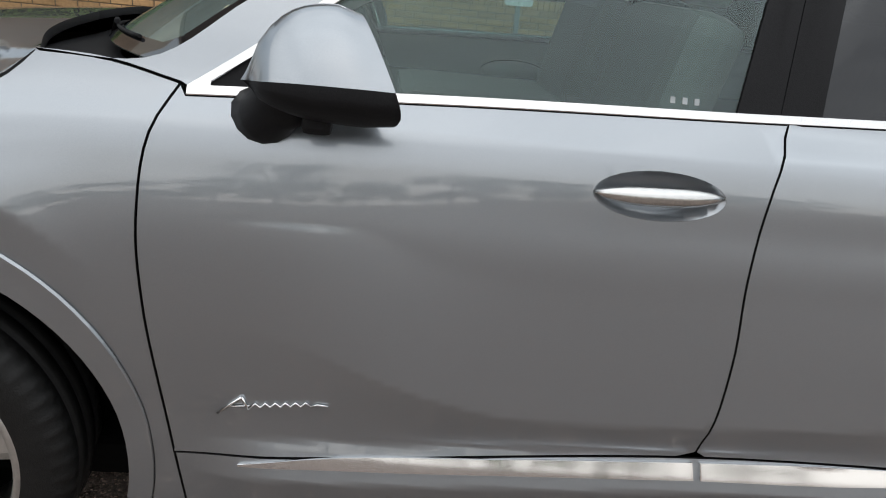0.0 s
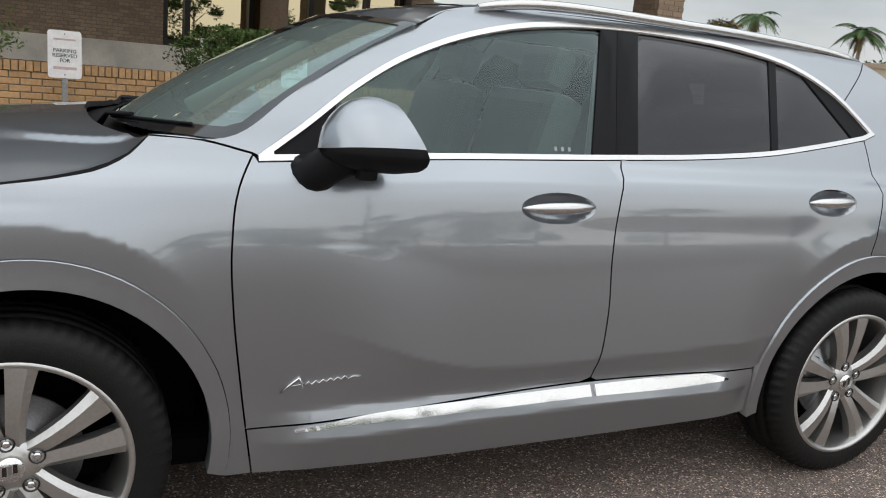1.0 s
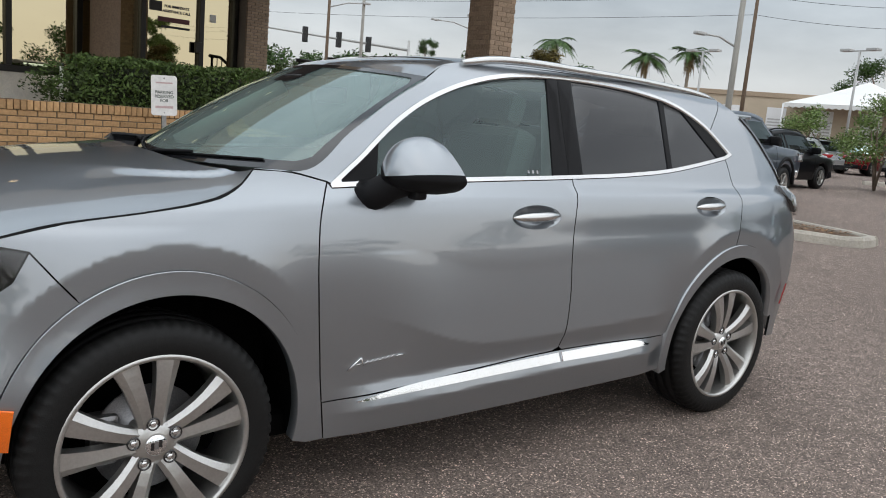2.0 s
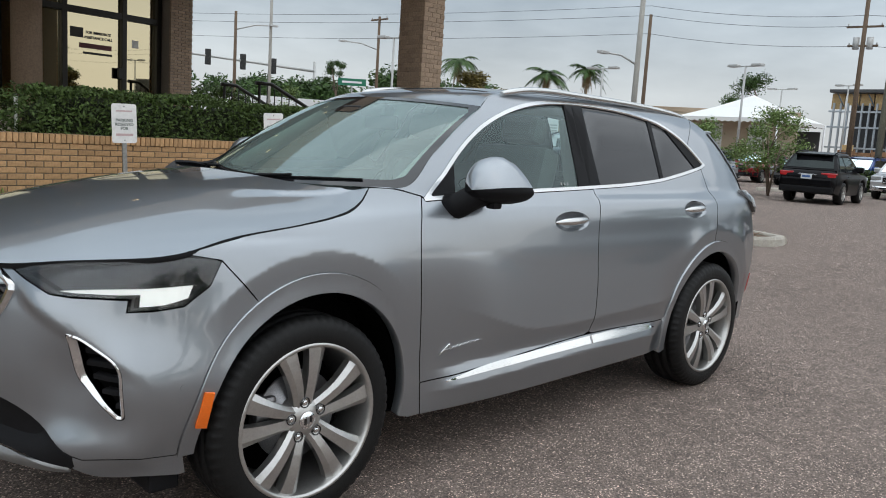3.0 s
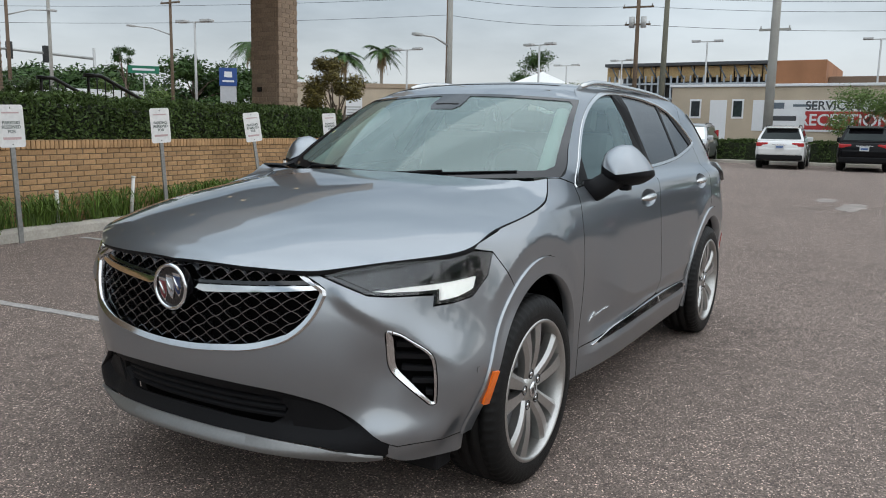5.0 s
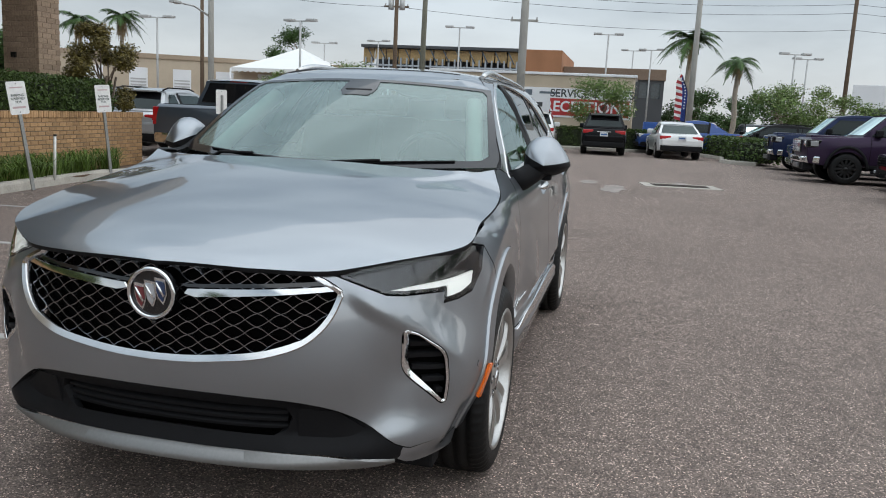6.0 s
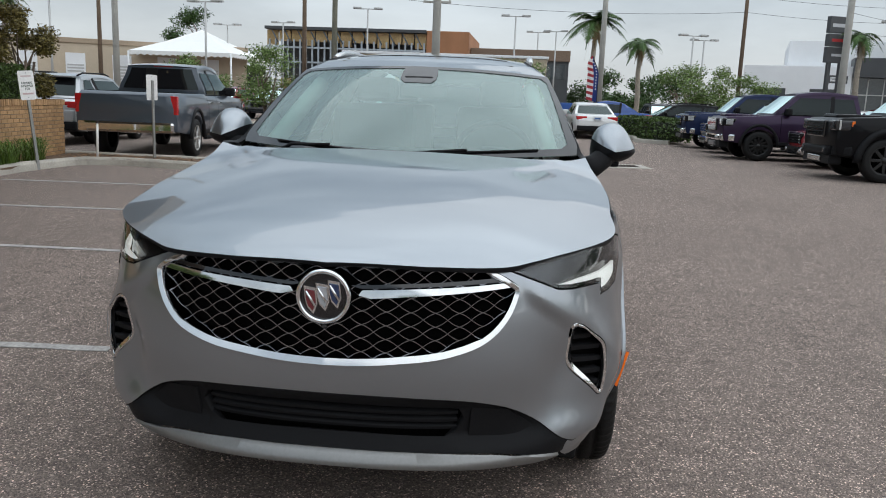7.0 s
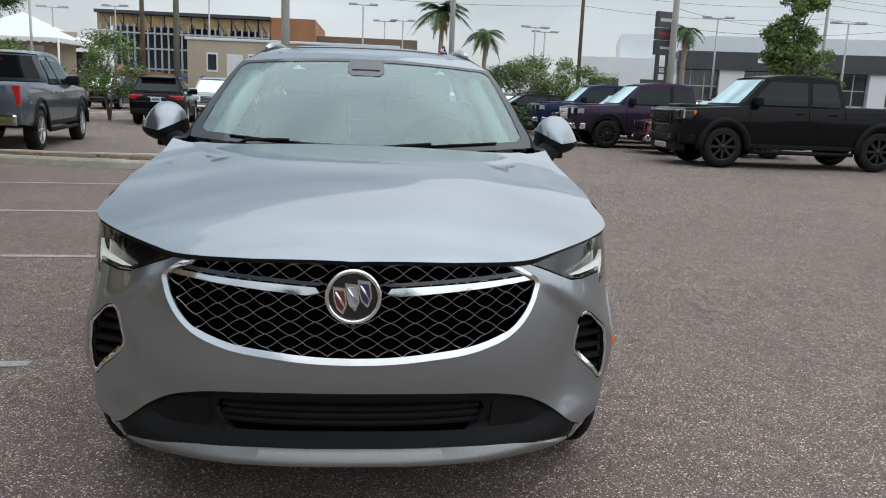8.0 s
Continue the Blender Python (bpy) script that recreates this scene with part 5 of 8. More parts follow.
def parking_sign(x, y, rz, lean=0, top=1.52, back=False, tip=0):
    ob = thing("parking_sign", pose(x, y, .1, tip, lean, rz), "faded white parking sign on a steel post" if not back else "white steel sign seen from behind on its post", "sign", "parking signs")
    part("post", box_bm(-.028, .028, -.03, -.005, -.1, top - .1 - .1, bevel=.006), GALV, ob)
    p = sign_plate(ob, .305, .457, top - .1 - .2285)
    zc = top - .1 - .2285
    front = Matrix.Translation((0, -.0358, 0)) @ Matrix.Rotation(radians(90), 4, "X")
    for k, t in enumerate(("PARKING", "RESERVED", "FOR")):
        words(t, .050, Matrix.Translation((0, 0, zc + .035 - k * .047)) @ front, SIGN_GREEN, p, bold=.0008)
    part("faded_line", box_bm(-.10, .10, -.0366, -.035, zc + .135, zc + .152), SIGN_PALE, p)
    part("faded_line", box_bm(-.105, .105, -.0366, -.035, zc - .145, zc - .118), SIGN_PALE, p)
    for dz in (-.195, .195):
        bm = bmesh.new()
        bmesh.ops.create_uvsphere(bm, u_segments=8, v_segments=6, radius=.008, matrix=Matrix.Translation((0, -.036, zc + dz)))
        part("bolt", bm, GALV, p)
    return ob


parking_sign(.0, 6.08, 8, 0, 1.44)
parking_sign(2.395, 6.40, 4, -1.6, 1.51, tip=-1)
parking_sign(4.62, 6.655, -2, -3.1, 1.54, tip=-1)
parking_sign(6.84, 7.02, -10, -5.8, 1.54, tip=-4.5)
parking_sign(9.19, 7.42, -14, -3.7, 1.58, tip=-3.2)
parking_sign(11.15, 6.35, 168, 0, 1.62, back=True)
for x, y, h, lean in ((1.47, 7.35, 1.5, 0), (4.2, 6.85, .62, 6), (7.6, 7.25, .75, 3), (10.65, 7.2, .72, 3), (3.1, 6.75, .5, -2)):
    ob = thing("marker_pipe", pose(x, y, .08 if y < 7.3 or x > 7 else .9, 0, lean, 0), "thin white plastic marker pipe in the bed", "post", "marker pipes")
    part("pipe", tube([(0, 0, 0), (0, 0, h - .08 if h < 1 else .62)], .022, 8), PIPE_WHITE, ob)
    part("pipe_cap", tube([(0, 0, (h - .08 if h < 1 else .62)), (0, 0, (h - .05 if h < 1 else .65))], .026, 8), GLOSS_BLACK if h > .7 else PIPE_WHITE, ob)

# ---- office building with mirrored glazing ----
MIRROR_GLASS = bpy.data.materials.new("bronze_mirror_glass")
MIRROR_GLASS.use_nodes = True
_p = MIRROR_GLASS.node_tree.nodes["Principled BSDF"]
_p.inputs["Base Color"].default_value, _p.inputs["Metallic"].default_value, _p.inputs["Roughness"].default_value = (0.45, 0.40, 0.27, 1), 1.0, 0.015
FRAME_DARK = material("dark_bronze_frame", (0.02, 0.018, 0.015), 0.4, 0.5, grain=60, vary=0.15)
STUCCO = material("grey_stucco", (0.45, 0.405, 0.34), 0.9, grain=50, vary=0.1, bump=0.3, bump_scale=140, stain=0.2, stain_scale=1.2)
B_ANG = math.degrees(math.atan(.15))
office = thing("office_building", pose(6.3, 16.2, 0, 0, 0, B_ANG), "brown brick office building with bronze mirror glazing", "building")


def brick_field(parent, x0, x1, y, z0, z1, mat, mortar, depth=.5, l=BED_LEN, c=COURSE, side=None):
    """A brick-faced slab facing -y (local), from x0 to x1."""
    part("brick_core", box_bm(x0 + .012, x1 - .012, y + .012, y + depth, z0, z1), mortar, parent)
    lists = ([], [])
    rng = random.Random(int(x0 * 31 + z1 * 7))
    nz = int((z1 - z0) / c)
    for j in range(nz):
        x = x0 - (l / 2 if j % 2 else 0)
        while x < x1:
            a, b = max(x + .006, x0), min(x + l - .006, x1)
            if b - a > .03:
                brick_block(lists, Matrix.Translation(((a + b) / 2, y + .03 + rng.uniform(-.003, .002), z0 + (j + .5) * c)), b - a, c - .011, .06)
            x += l
    if side is not None:
        for sx, xx in side:
            for j in range(nz):
                yy = y - (l / 2 if j % 2 else 0)
                while yy < y + depth:
                    a, b = max(yy + .006, y + .066), min(yy + l - .006, y + depth)
                    if b - a > .03:
                        m = Matrix.Translation((xx - sx * .03, (a + b) / 2, z0 + (j + .5) * c)) @ Matrix.Rotation(radians(90 * sx), 4, "Z")
                        brick_block(lists, m, b - a, c - .011, .06)
                    yy += l
    return joined("bricks", lists, mat, parent)


def office_parts():
    # local x runs along the front, local -y faces the lot
    part("storey_band", box_bm(-16, 1.78, -.12, 6, 4.9, 6.8, bevel=.02), STUCCO, office)
    part("rear_mass", box_bm(-16, 1.7, .9, 9, 0, 6.6), STUCCO, office)
    part("plinth", box_bm(-16, 1.1, -.25, .9, 0, 1.42, bevel=.02), material("stained_pale_render", (0.70, 0.66, 0.58), 0.9, grain=50, vary=0.08, bump=0.3, bump_scale=140, stain=0.22, stain_scale=1.2), office)
    brick_field(office, -16, -4.66, -.12, 1.42, 5.0, BRICK_GREY, MORTAR_GREY, .8)
    brick_field(office, 1.12, 1.74, -.35, 0, 5.0, BRICK_GREY, MORTAR_GREY, .9, side=((1, 1.74),))
    edges = [-4.60, -4.13, -2.73, -1.32, .12, 1.04]
    for a, b in zip(edges, edges[1:]):
        if b - a > .3:
            w = part("window", box_bm(a + .05, b - .05, .10, .125, 1.56, 3.62), MIRROR_GLASS, office, "bronze mirror glass pane")
            part("window", box_bm(a + .05, b - .05, .10, .125, 3.76, 4.85), MIRROR_GLASS, office, "bronze mirror glass pane")
    for e in edges:
        part("mullion", box_bm(e - .06, e + .06, 0, .16, 1.44, 4.9, bevel=.006), FRAME_DARK, office)
    part("window_sill", box_bm(-4.62, 1.1, -.04, .16, 1.43, 1.56, bevel=.008), FRAME_DARK, office)
    part("transom", box_bm(-4.62, 1.1, .01, .15, 3.62, 3.76, bevel=.006), FRAME_DARK, office)
    part("door_lock_box", box_bm(-.06, .10, -.06, .02, 2.25, 2.5, bevel=.01), FRAME_DARK, office)
    bm = bmesh.new()
    add_tube(bm, [(-2.42, -.55, 0), (-2.42, -.55, 5.0)], .30, 20)
    part("round_pillar", bm, BRICK_GREY, office, "dark round pillar")
    # lettering on the glass, as plain bars
    red = material("dark_red_film", (0.10, 0.012, 0.015), 0.5, grain=60, vary=0.1)
    for z, line in ((3.22, "FOR IMMEDIATE"), (3.11, "ASSISTANCE CALL")):
        words(line, .085, Matrix.Translation((-.48, .092, z)) @ Matrix.Rotation(radians(90), 4, "X"), FRAME_DARK, office, bold=.002)
    for cx, z, w, h, mt in ((-.55, 2.92, .78, .11, red), (-.50, 2.76, .70, .05, FRAME_DARK), (-1.0, 3.2, .30, .22, FRAME_DARK), (.45, 3.1, .16, .18, SIGN_WHITE)):
        part("film_lettering", box_bm(cx - w / 2, cx + w / 2, .088, .097, z - h / 2, z + h / 2), mt, office)


office_parts()

# stair railing beside the building
for k, (x, y) in enumerate(((8.92, 16.0), (8.68, 13.9))):
    ob = thing("stair_railing", pose(x, y, 0, 0, 0, -8), "dark steel stair railing sloping down from the entrance", "railing", "stair railings")
    top = [(-.1, 0, 2.35), (.3, 0, 2.35), (2.1, 0, 1.45), (2.5, 0, 1.45)]
    part("handrail", tube(top, .045, 8), FRAME_DARK, ob)
    part("post", tube([(0, 0, 0), (0, 0, 2.35)], .035, 8), FRAME_DARK, ob)
    part("post", tube([(2.3, 0, 0), (2.3, 0, 1.45)], .035, 8), FRAME_DARK, ob)
    for i in range(11):
        xx = .2 + i * .19
        zz = 2.35 - max(0, xx - .3) * .5
        part("baluster", tube([(xx, 0, zz - .95), (xx, 0, zz)], .014, 6), FRAME_DARK, ob)
ob = thing("entrance_steps", pose(8.2, 14.0, 0, 0, 0, -8), "concrete entrance steps between steel railings", "steps", kind="structure")
for i in range(6):
    part("step", box_bm(0, 2.5 - i * .36, 0, 2.1, i * .175, (i + 1) * .175, bevel=.008), CONCRETE, ob)

# ---- brick pillar of the canopy ----
pillar = thing("brick_pillar", pose(9.10, 8.70, 0), "tall square pillar of grey-brown brick in the hedge", "pillar", kind="structure")
brick_field(pillar, 0, .546, 0, .3, 6.4, BRICK_GREY, MORTAR_GREY, .711, l=.215, c=.088, side=((1, .546), (-1, 0)))
part("core", box_bm(.009, .537, .009, .702, .1, 6.38), BRICK_GREY, pillar)
part("utility_box", box_bm(-.035, .0, .44, .54, 1.98, 2.07, bevel=.006), GLOSS_BLACK, pillar)

# ---- flat canopy between the office and the pillar ----
SOFFIT = material("brown_soffit_boards", (0.24, 0.205, 0.17), 0.8, grain=18, vary=0.15, stain=0.15, stain_scale=.8)
FASCIA = material("tan_fascia_boards", (0.30, 0.235, 0.165), 0.75, grain=14, vary=0.12, stain=0.15, stain_scale=.7)
DOWNLIGHT = material("warm_downlight", (1.0, 0.72, 0.38), 0.5, emit=2.5)
canopy = thing("entrance_canopy", pose(6.3, 16.2, 0, 0, 0, B_ANG), "flat entrance canopy with a tan fascia and small downlights", "canopy", kind="structure")
CAN_X0, CAN_X1, CAN_Y0, CAN_Z = -13.0, 2.6, -9.1, 5.1
part("soffit", box_bm(CAN_X0 + .1, CAN_X1 - .1, CAN_Y0 + .1, -.4, CAN_Z, CAN_Z + .1), SOFFIT, canopy)
part("roof", box_bm(CAN_X0, CAN_X1, CAN_Y0, -.36, CAN_Z + .9, CAN_Z + 1.0, bevel=.02), STUCCO, canopy)
for k in range(5):
    z = CAN_Z - .05 + k * .19
    part("fascia_board", box_bm(CAN_X0, CAN_X1, CAN_Y0 - .04, CAN_Y0 + .08, z, z + .183, bevel=.006), FASCIA, canopy)
    part("fascia_board", box_bm(CAN_X1 - .08, CAN_X1 + .04, CAN_Y0 + .09, -.4, z, z + .183, bevel=.006), FASCIA, canopy)
    part("fascia_board", box_bm(CAN_X0 - .04, CAN_X0 + .08, CAN_Y0 + .09, -.4, z, z + .183, bevel=.006), FASCIA, canopy)
for i in range(7):
    for j in range(4):
        x, y = CAN_X0 + 1.4 + i * 2.15, CAN_Y0 + 1.3 + j * 2.1
        ring = lathe([(.07, -.012), (.10, -.012), (.10, .0)], 16, "Z")
        bmesh.ops.translate(ring, vec=(x, y, CAN_Z), verts=ring.verts)
        lamp = part("downlight", ring, SIGN_WHITE, canopy)
        disc = bmesh.new()
        bmesh.ops.create_circle(disc, cap_ends=True, radius=.07, segments=16, matrix=Matrix.Translation((x, y, CAN_Z - .006)) @ Matrix.Rotation(math.pi, 4, "X"))
        part("lamp_disc", disc, DOWNLIGHT, lamp)

# ---- power poles, lamps, wires ----
WOOD_POLE = material("weathered_pole_wood", (0.13, 0.09, 0.06), 0.9, grain=20, vary=0.25, bump=0.3, bump_scale=60, stain=0.2, stain_scale=1)
GREEN_POLE = material("grey_green_treated_pole", (0.15, 0.145, 0.11), 0.9, grain=20, vary=0.2, bump=0.3, bump_scale=60, stain=0.2, stain_scale=1)
CONC_POLE = material("grey_concrete_pole", (0.36, 0.35, 0.32), 0.85, grain=30, vary=0.1, stain=0.15, stain_scale=.8)
WIRE = material("black_cable", (0.02, 0.02, 0.02), 0.6, grain=30, vary=0.1)
LAMP_GREY = material("lamp_head_grey", (0.45, 0.45, 0.44), 0.5, 0.3, grain=30, vary=0.08)


def pole(x, y, h, r, mat, label, arms=(), lean=0.0, rz=0, gear=False, name="utility_pole"):
    ob = thing(name, pose(x, y, 0, 0, lean, rz), label, "pole", "poles")
    part("shaft", tube([(0, 0, 0), (0, 0, h * .5), (0, 0, h)], [r, r * .85, r * .7], 12), mat, ob)
    for z, w in arms:
        part("cross_arm", box_bm(-.06, .06, -w / 2, w / 2, z - .05, z + .05, bevel=.01), mat, ob)
        for k in (-.45, 0, .45):
            part("insulator", tube([(0, k * w, z + .05), (0, k * w, z + .18)], .035, 6), LAMP_GREY, ob)
    if gear:
        for sy in (-.34, .34):
            part("transformer", tube([(0, sy, h * .70), (0, sy, h * .70 + .62)], .17, 12), LAMP_GREY, ob)
    return ob


def lot_lamp(x, y, h, heads=2, rz=0, label="grey parking lot lamp post with flat twin heads"):
    ob = thing("lamp_post", pose(x, y, 0, 0, 0, rz), label, "lamp post", "lot lamps")
    part("base", tube([(0, 0, 0), (0, 0, .6)], .22, 12), CONCRETE, ob)
    part("pole", tube([(0, 0, .6), (0, 0, h)], [.075, .055], 8), LAMP_GREY, ob)
    part("arm", box_bm(-.04, .04, -.55, .55, h - .03, h + .03, bevel=.008), LAMP_GREY, ob)
    for sy in ((-1, 1) if heads == 2 else (1,)):
        part("head", box_bm(-.20, .20, sy * .45, sy * 1.05, h - .02, h + .12, bevel=.03), LAMP_GREY, ob)
    return ob


for x, y, h in ((55.8, -11.4, 6.4), (52.2, -23.4, 7.3), (44.2, -28.1, 6.5), (56.9, 1.0, 7.5), (71.9, -.7, 7.7), (39.0, 25.6, 6.0), (41.0, 17.7, 6.2), (55.6, 11.6, 7.6), (67.2, -2.2, 7.4), (60.6, -13.1, 6.5), (26.5, 30.2, 6.4), (64, 20.5, 7.2), (58, 23, 6.4)):
    lot_lamp(x, y, h, rz=random.Random(int(x * 10)).uniform(-15, 15))
lot_lamp(6.2, -17.5, 7.2, rz=80)
pole(41.7, -4.1, 12, .17, CONC_POLE, "grey concrete utility pole", rz=10)
pole(55.1, -14.6, 14, .15, WOOD_POLE, "brown wooden utility pole", arms=((13, 2.2),), rz=12)
pole(48.5, -19.0, 13, .24, CONC_POLE, "pale concrete utility pole beside the pylon sign")
pole(44.9, 13.2, 10.6, .15, WOOD_POLE, "wooden utility pole with two transformers", arms=((8.6, 1.8), (7.6, 1.5)), gear=True, rz=8)
pole(40.5, 10.3, 12, .17, GREEN_POLE, "leaning grey-green treated utility pole", lean=1.2)
pole(38.4, 4.5, 14, .23, CONC_POLE, "thick grey concrete pole with a small cross arm", arms=((6.2, 1.4),))
pole(40.8, 23.8, 9.3, .13, WOOD_POLE, "slim dark utility pole")
pole(27.2, 15.6, 10, .13, CONC_POLE, "grey concrete utility pole with a street light arm")
pole(33.4, 40.0, 9.1, .12, WOOD_POLE, "wooden pole with a short cross arm and a street light", arms=((8.9, 1.7),))
pole(24.0, 42.3, 8.2, .12, WOOD_POLE, "dark wooden street light pole")
pole(25.8, 41.2, 12.5, .11, CONC_POLE, "thin grey steel pole at the crossing")
pole(62.5, -37.0, 12, .16, CONC_POLE, "pale concrete utility pole")
for x, y, z, dx, dy in ((27.2, 15.6, 4.75, -1.3, .75), (24.0, 42.3, 7.1, 1.9, -1.35), (33.4, 40.0, 6.9, -2.0, 1.2), (62.5, -37.0, 9.5, -2, 2)):
    ob = thing("street_light", pose(x, y, 0), "slim street light arm on a pole", "street light", "street lights")
    part("arm", tube([(0, 0, z), (dx * .5, dy * .5, z + .35), (dx, dy, z + .4)], .04, 6), LAMP_GREY, ob)
    part("head", box_bm(dx - .35, dx + .2, dy - .12, dy + .12, z + .34, z + .46, bevel=.03), LAMP_GREY, ob)


def wire(a, b, sag=.8, r=.012):
    a, b = Vector(a), Vector(b)
    pts = [a.lerp(b, i / 14) - Vector((0, 0, sag * 4 * (i / 14) * (1 - i / 14))) for i in range(15)]
    tagged(part("overhead_wire", tube(pts, r, 5), WIRE), "black overhead power line between poles", "cable", "overhead wires")


for dz in (0, -.55, -1.6):
    wire((17, 75, 10.2 + dz), (40.8, 23.8, 9.8 + dz))
    wire((40.8, 23.8, 9.8 + dz), (44.9, 13.2, 9.2 + dz), .3)
    wire((44.9, 13.2, 9.2 + dz), (55.1, -14.6, 9.6 + dz), .6)
    wire((55.1, -14.6, 9.6 + dz), (62.5, -37, 10.4 + dz), .5)
    wire((62.5, -37, 10.4 + dz), (70, -75, 10.8 + dz), .6)
wire((38.4, 4.5, 10.6), (48.5, -19.0, 8.6), .5)
wire((27.2, 15.6, 8.2), (38.4, 4.5, 10.0), .5)
wire((48.5, -19.0, 7.4), (62.5, -37.0, 8.4), .6)
wire((48.5, -19.0, 6.2), (55, -44, 8.4), .8)
# traffic signals on a span arm
SIGNAL_BLACK = material("signal_black", (0.02, 0.02, 0.02), 0.5, grain=30, vary=0.1)
ob = thing("traffic_signal", pose(41.2, 58.6, 0), "grey mast arm with three dark traffic signals", "traffic signal")
part("mast", tube([(0, 0, 0), (0, 0, 7.4)], [.16, .12], 10), LAMP_GREY, ob)
part("mast_arm", tube([(0, 0, 6.55), (-14.5, 8.0, 7.6)], [.12, .07], 8), LAMP_GREY, ob)
for k in (.22, .38, .56):
    x, y, z = -14.5 * k, 8.0 * k, 6.55 + 1.05 * k
    head = part("signal_head", box_bm(x - .2, x + .2, y - .2, y + .2, z - .75, z + .6, bevel=.04), SIGNAL_BLACK, ob)
    for dz in (-.5, -.08, .34):
        part("visor", tube([(x - .13, y - .20, z + dz), (x - .22, y - .34, z + dz)], .13, 10), SIGNAL_BLACK, head)

# ---- plants ----
def leaf_material(name, color, spread=.35, rough=.55):
    m = material(name, color, rough, grain=9, vary=.25, spread=spread, spec=.22)
    return m


LEAF = leaf_material("hedge_leaves", (0.062, 0.098, 0.026), .5)
LEAF_DARK = leaf_material("dark_tree_leaves", (0.045, 0.085, 0.022))
LEAF_LIGHT = leaf_material("light_tree_leaves", (0.13, 0.19, 0.055))
LEAF_RUST = leaf_material("rusty_shrub_leaves", (0.13, 0.105, 0.03), .5)
PALM_LEAF = leaf_material("palm_leaves", (0.05, 0.095, 0.025))
GRASS_LEAF = leaf_material("strappy_grass", (0.10, 0.16, 0.03), .4)
BLOSSOM = leaf_material("pale_blossom", (0.55, 0.50, 0.42), .15)
BARK = material("grey_bark", (0.16, 0.12, 0.09), 0.95, grain=25, vary=0.3, bump=0.5, bump_scale=40)
PALM_BARK = material("palm_trunk", (0.30, 0.26, 0.21), 0.9, grain=12, vary=0.25, bump=0.5, bump_scale=30)


def leaves(lists, rng, c, r, n, size, shell=.55, squash=None):
    """Adds n small leaf blades in a lumpy ellipsoid."""
    vs, fs = lists
    for _ in range(n):
        d = Vector((rng.gauss(0, 1), rng.gauss(0, 1), rng.gauss(0, 1))).normalized()
        q = shell + (1 - shell) * rng.random() ** .6
        q *= .82 + .36 * noise.noise(Vector((d.x * 2.1 + c[0], d.y * 2.1 + c[1], d.z * 2.1)))
        p = Vector(c) + Vector((d.x * r[0], d.y * r[1], d.z * r[2])) * q
        a = Vector((rng.gauss(0, 1), rng.gauss(0, 1), rng.gauss(0, .6))).normalized()
        b = a.cross(d + Vector((rng.uniform(-.6, .6), rng.uniform(-.6, .6), rng.uniform(-.2, .9)))).normalized()
        s = size * rng.uniform(.6, 1.25)
        k = len(vs)
        vs += [p - a * s, p + b * s * .42, p + a * s, p - b * s * .42]
        fs.append((k, k + 1, k + 2, k + 3))


def leaf_part(name, lists, mat, parent, label=""):
    me = bpy.data.meshes.new(name)
    me.from_pydata(lists[0], [], lists[1])
    return link(name, me, mat, parent, label)


def hedge(name, path, w, z0, z1, n, size, label, mat=LEAF, group="hedges"):
    """A clipped hedge along a line: many small leaves over a solid core, its inner shade painted near black."""
    rng = random.Random(len(label) + n)
    ob = thing(name, Matrix(), label, "hedge", group)
    pts = bend(path, .3)
    lists = ([], [])
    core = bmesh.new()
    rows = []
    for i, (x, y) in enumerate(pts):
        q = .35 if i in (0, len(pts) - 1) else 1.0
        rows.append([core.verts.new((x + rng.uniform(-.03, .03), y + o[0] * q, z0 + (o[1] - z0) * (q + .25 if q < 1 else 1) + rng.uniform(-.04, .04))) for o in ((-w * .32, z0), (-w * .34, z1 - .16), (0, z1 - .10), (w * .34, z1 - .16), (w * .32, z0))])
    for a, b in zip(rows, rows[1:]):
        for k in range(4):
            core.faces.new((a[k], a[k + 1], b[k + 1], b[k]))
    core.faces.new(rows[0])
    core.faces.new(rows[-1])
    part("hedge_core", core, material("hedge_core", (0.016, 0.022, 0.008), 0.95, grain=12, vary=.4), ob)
    vs, fs = lists
    for _ in range(n):
        i = rng.random() * (len(pts) - 1)
        a, b = pts[int(i)], pts[int(i) + 1]
        t = i - int(i)
        x, y = a[0] + (b[0] - a[0]) * t, a[1] + (b[1] - a[1]) * t
        lump = .06 * noise.noise(Vector((x * 1.6, y * 1.6, 0))) + .05 * noise.noise(Vector((x * 5, y * 5, 3)))
        f = rng.random()
        if f < .45:
            p = Vector((x, y - w * .42 - lump + rng.uniform(-.05, .03), rng.uniform(z0, z1 + lump)))
        elif f < .85:
            p = Vector((x, y + rng.uniform(-.45, .45) * w, z1 + lump + rng.uniform(-.09, .03)))
        else:
            p = Vector((x, y + w * .42 + rng.uniform(-.03, .05), rng.uniform(z0, z1)))
        d = Vector((rng.gauss(0, 1), rng.gauss(-.4, 1), rng.gauss(.5, 1))).normalized()
        u = d.cross(Vector((rng.gauss(0, 1), rng.gauss(0, 1), rng.gauss(0, 1)))).normalized()
        v = d.cross(u)
        s = size * rng.uniform(.6, 1.3)
        k = len(vs)
        vs += [p - u * s, p + v * s * .5, p + u * s, p - v * s * .5]
        fs.append((k, k + 1, k + 2, k + 3))
    for x, y in (pts[0], pts[-1]):
        leaves(lists, rng, (x, y, (z0 + z1) / 2), (w * .55, w * .55, (z1 - z0) * .62), n // 10, size, .5)
    leaf_part("foliage", lists, mat, ob)
    return ob


def wy(x):
    return 6.95 + .15 * (x - 2.5)


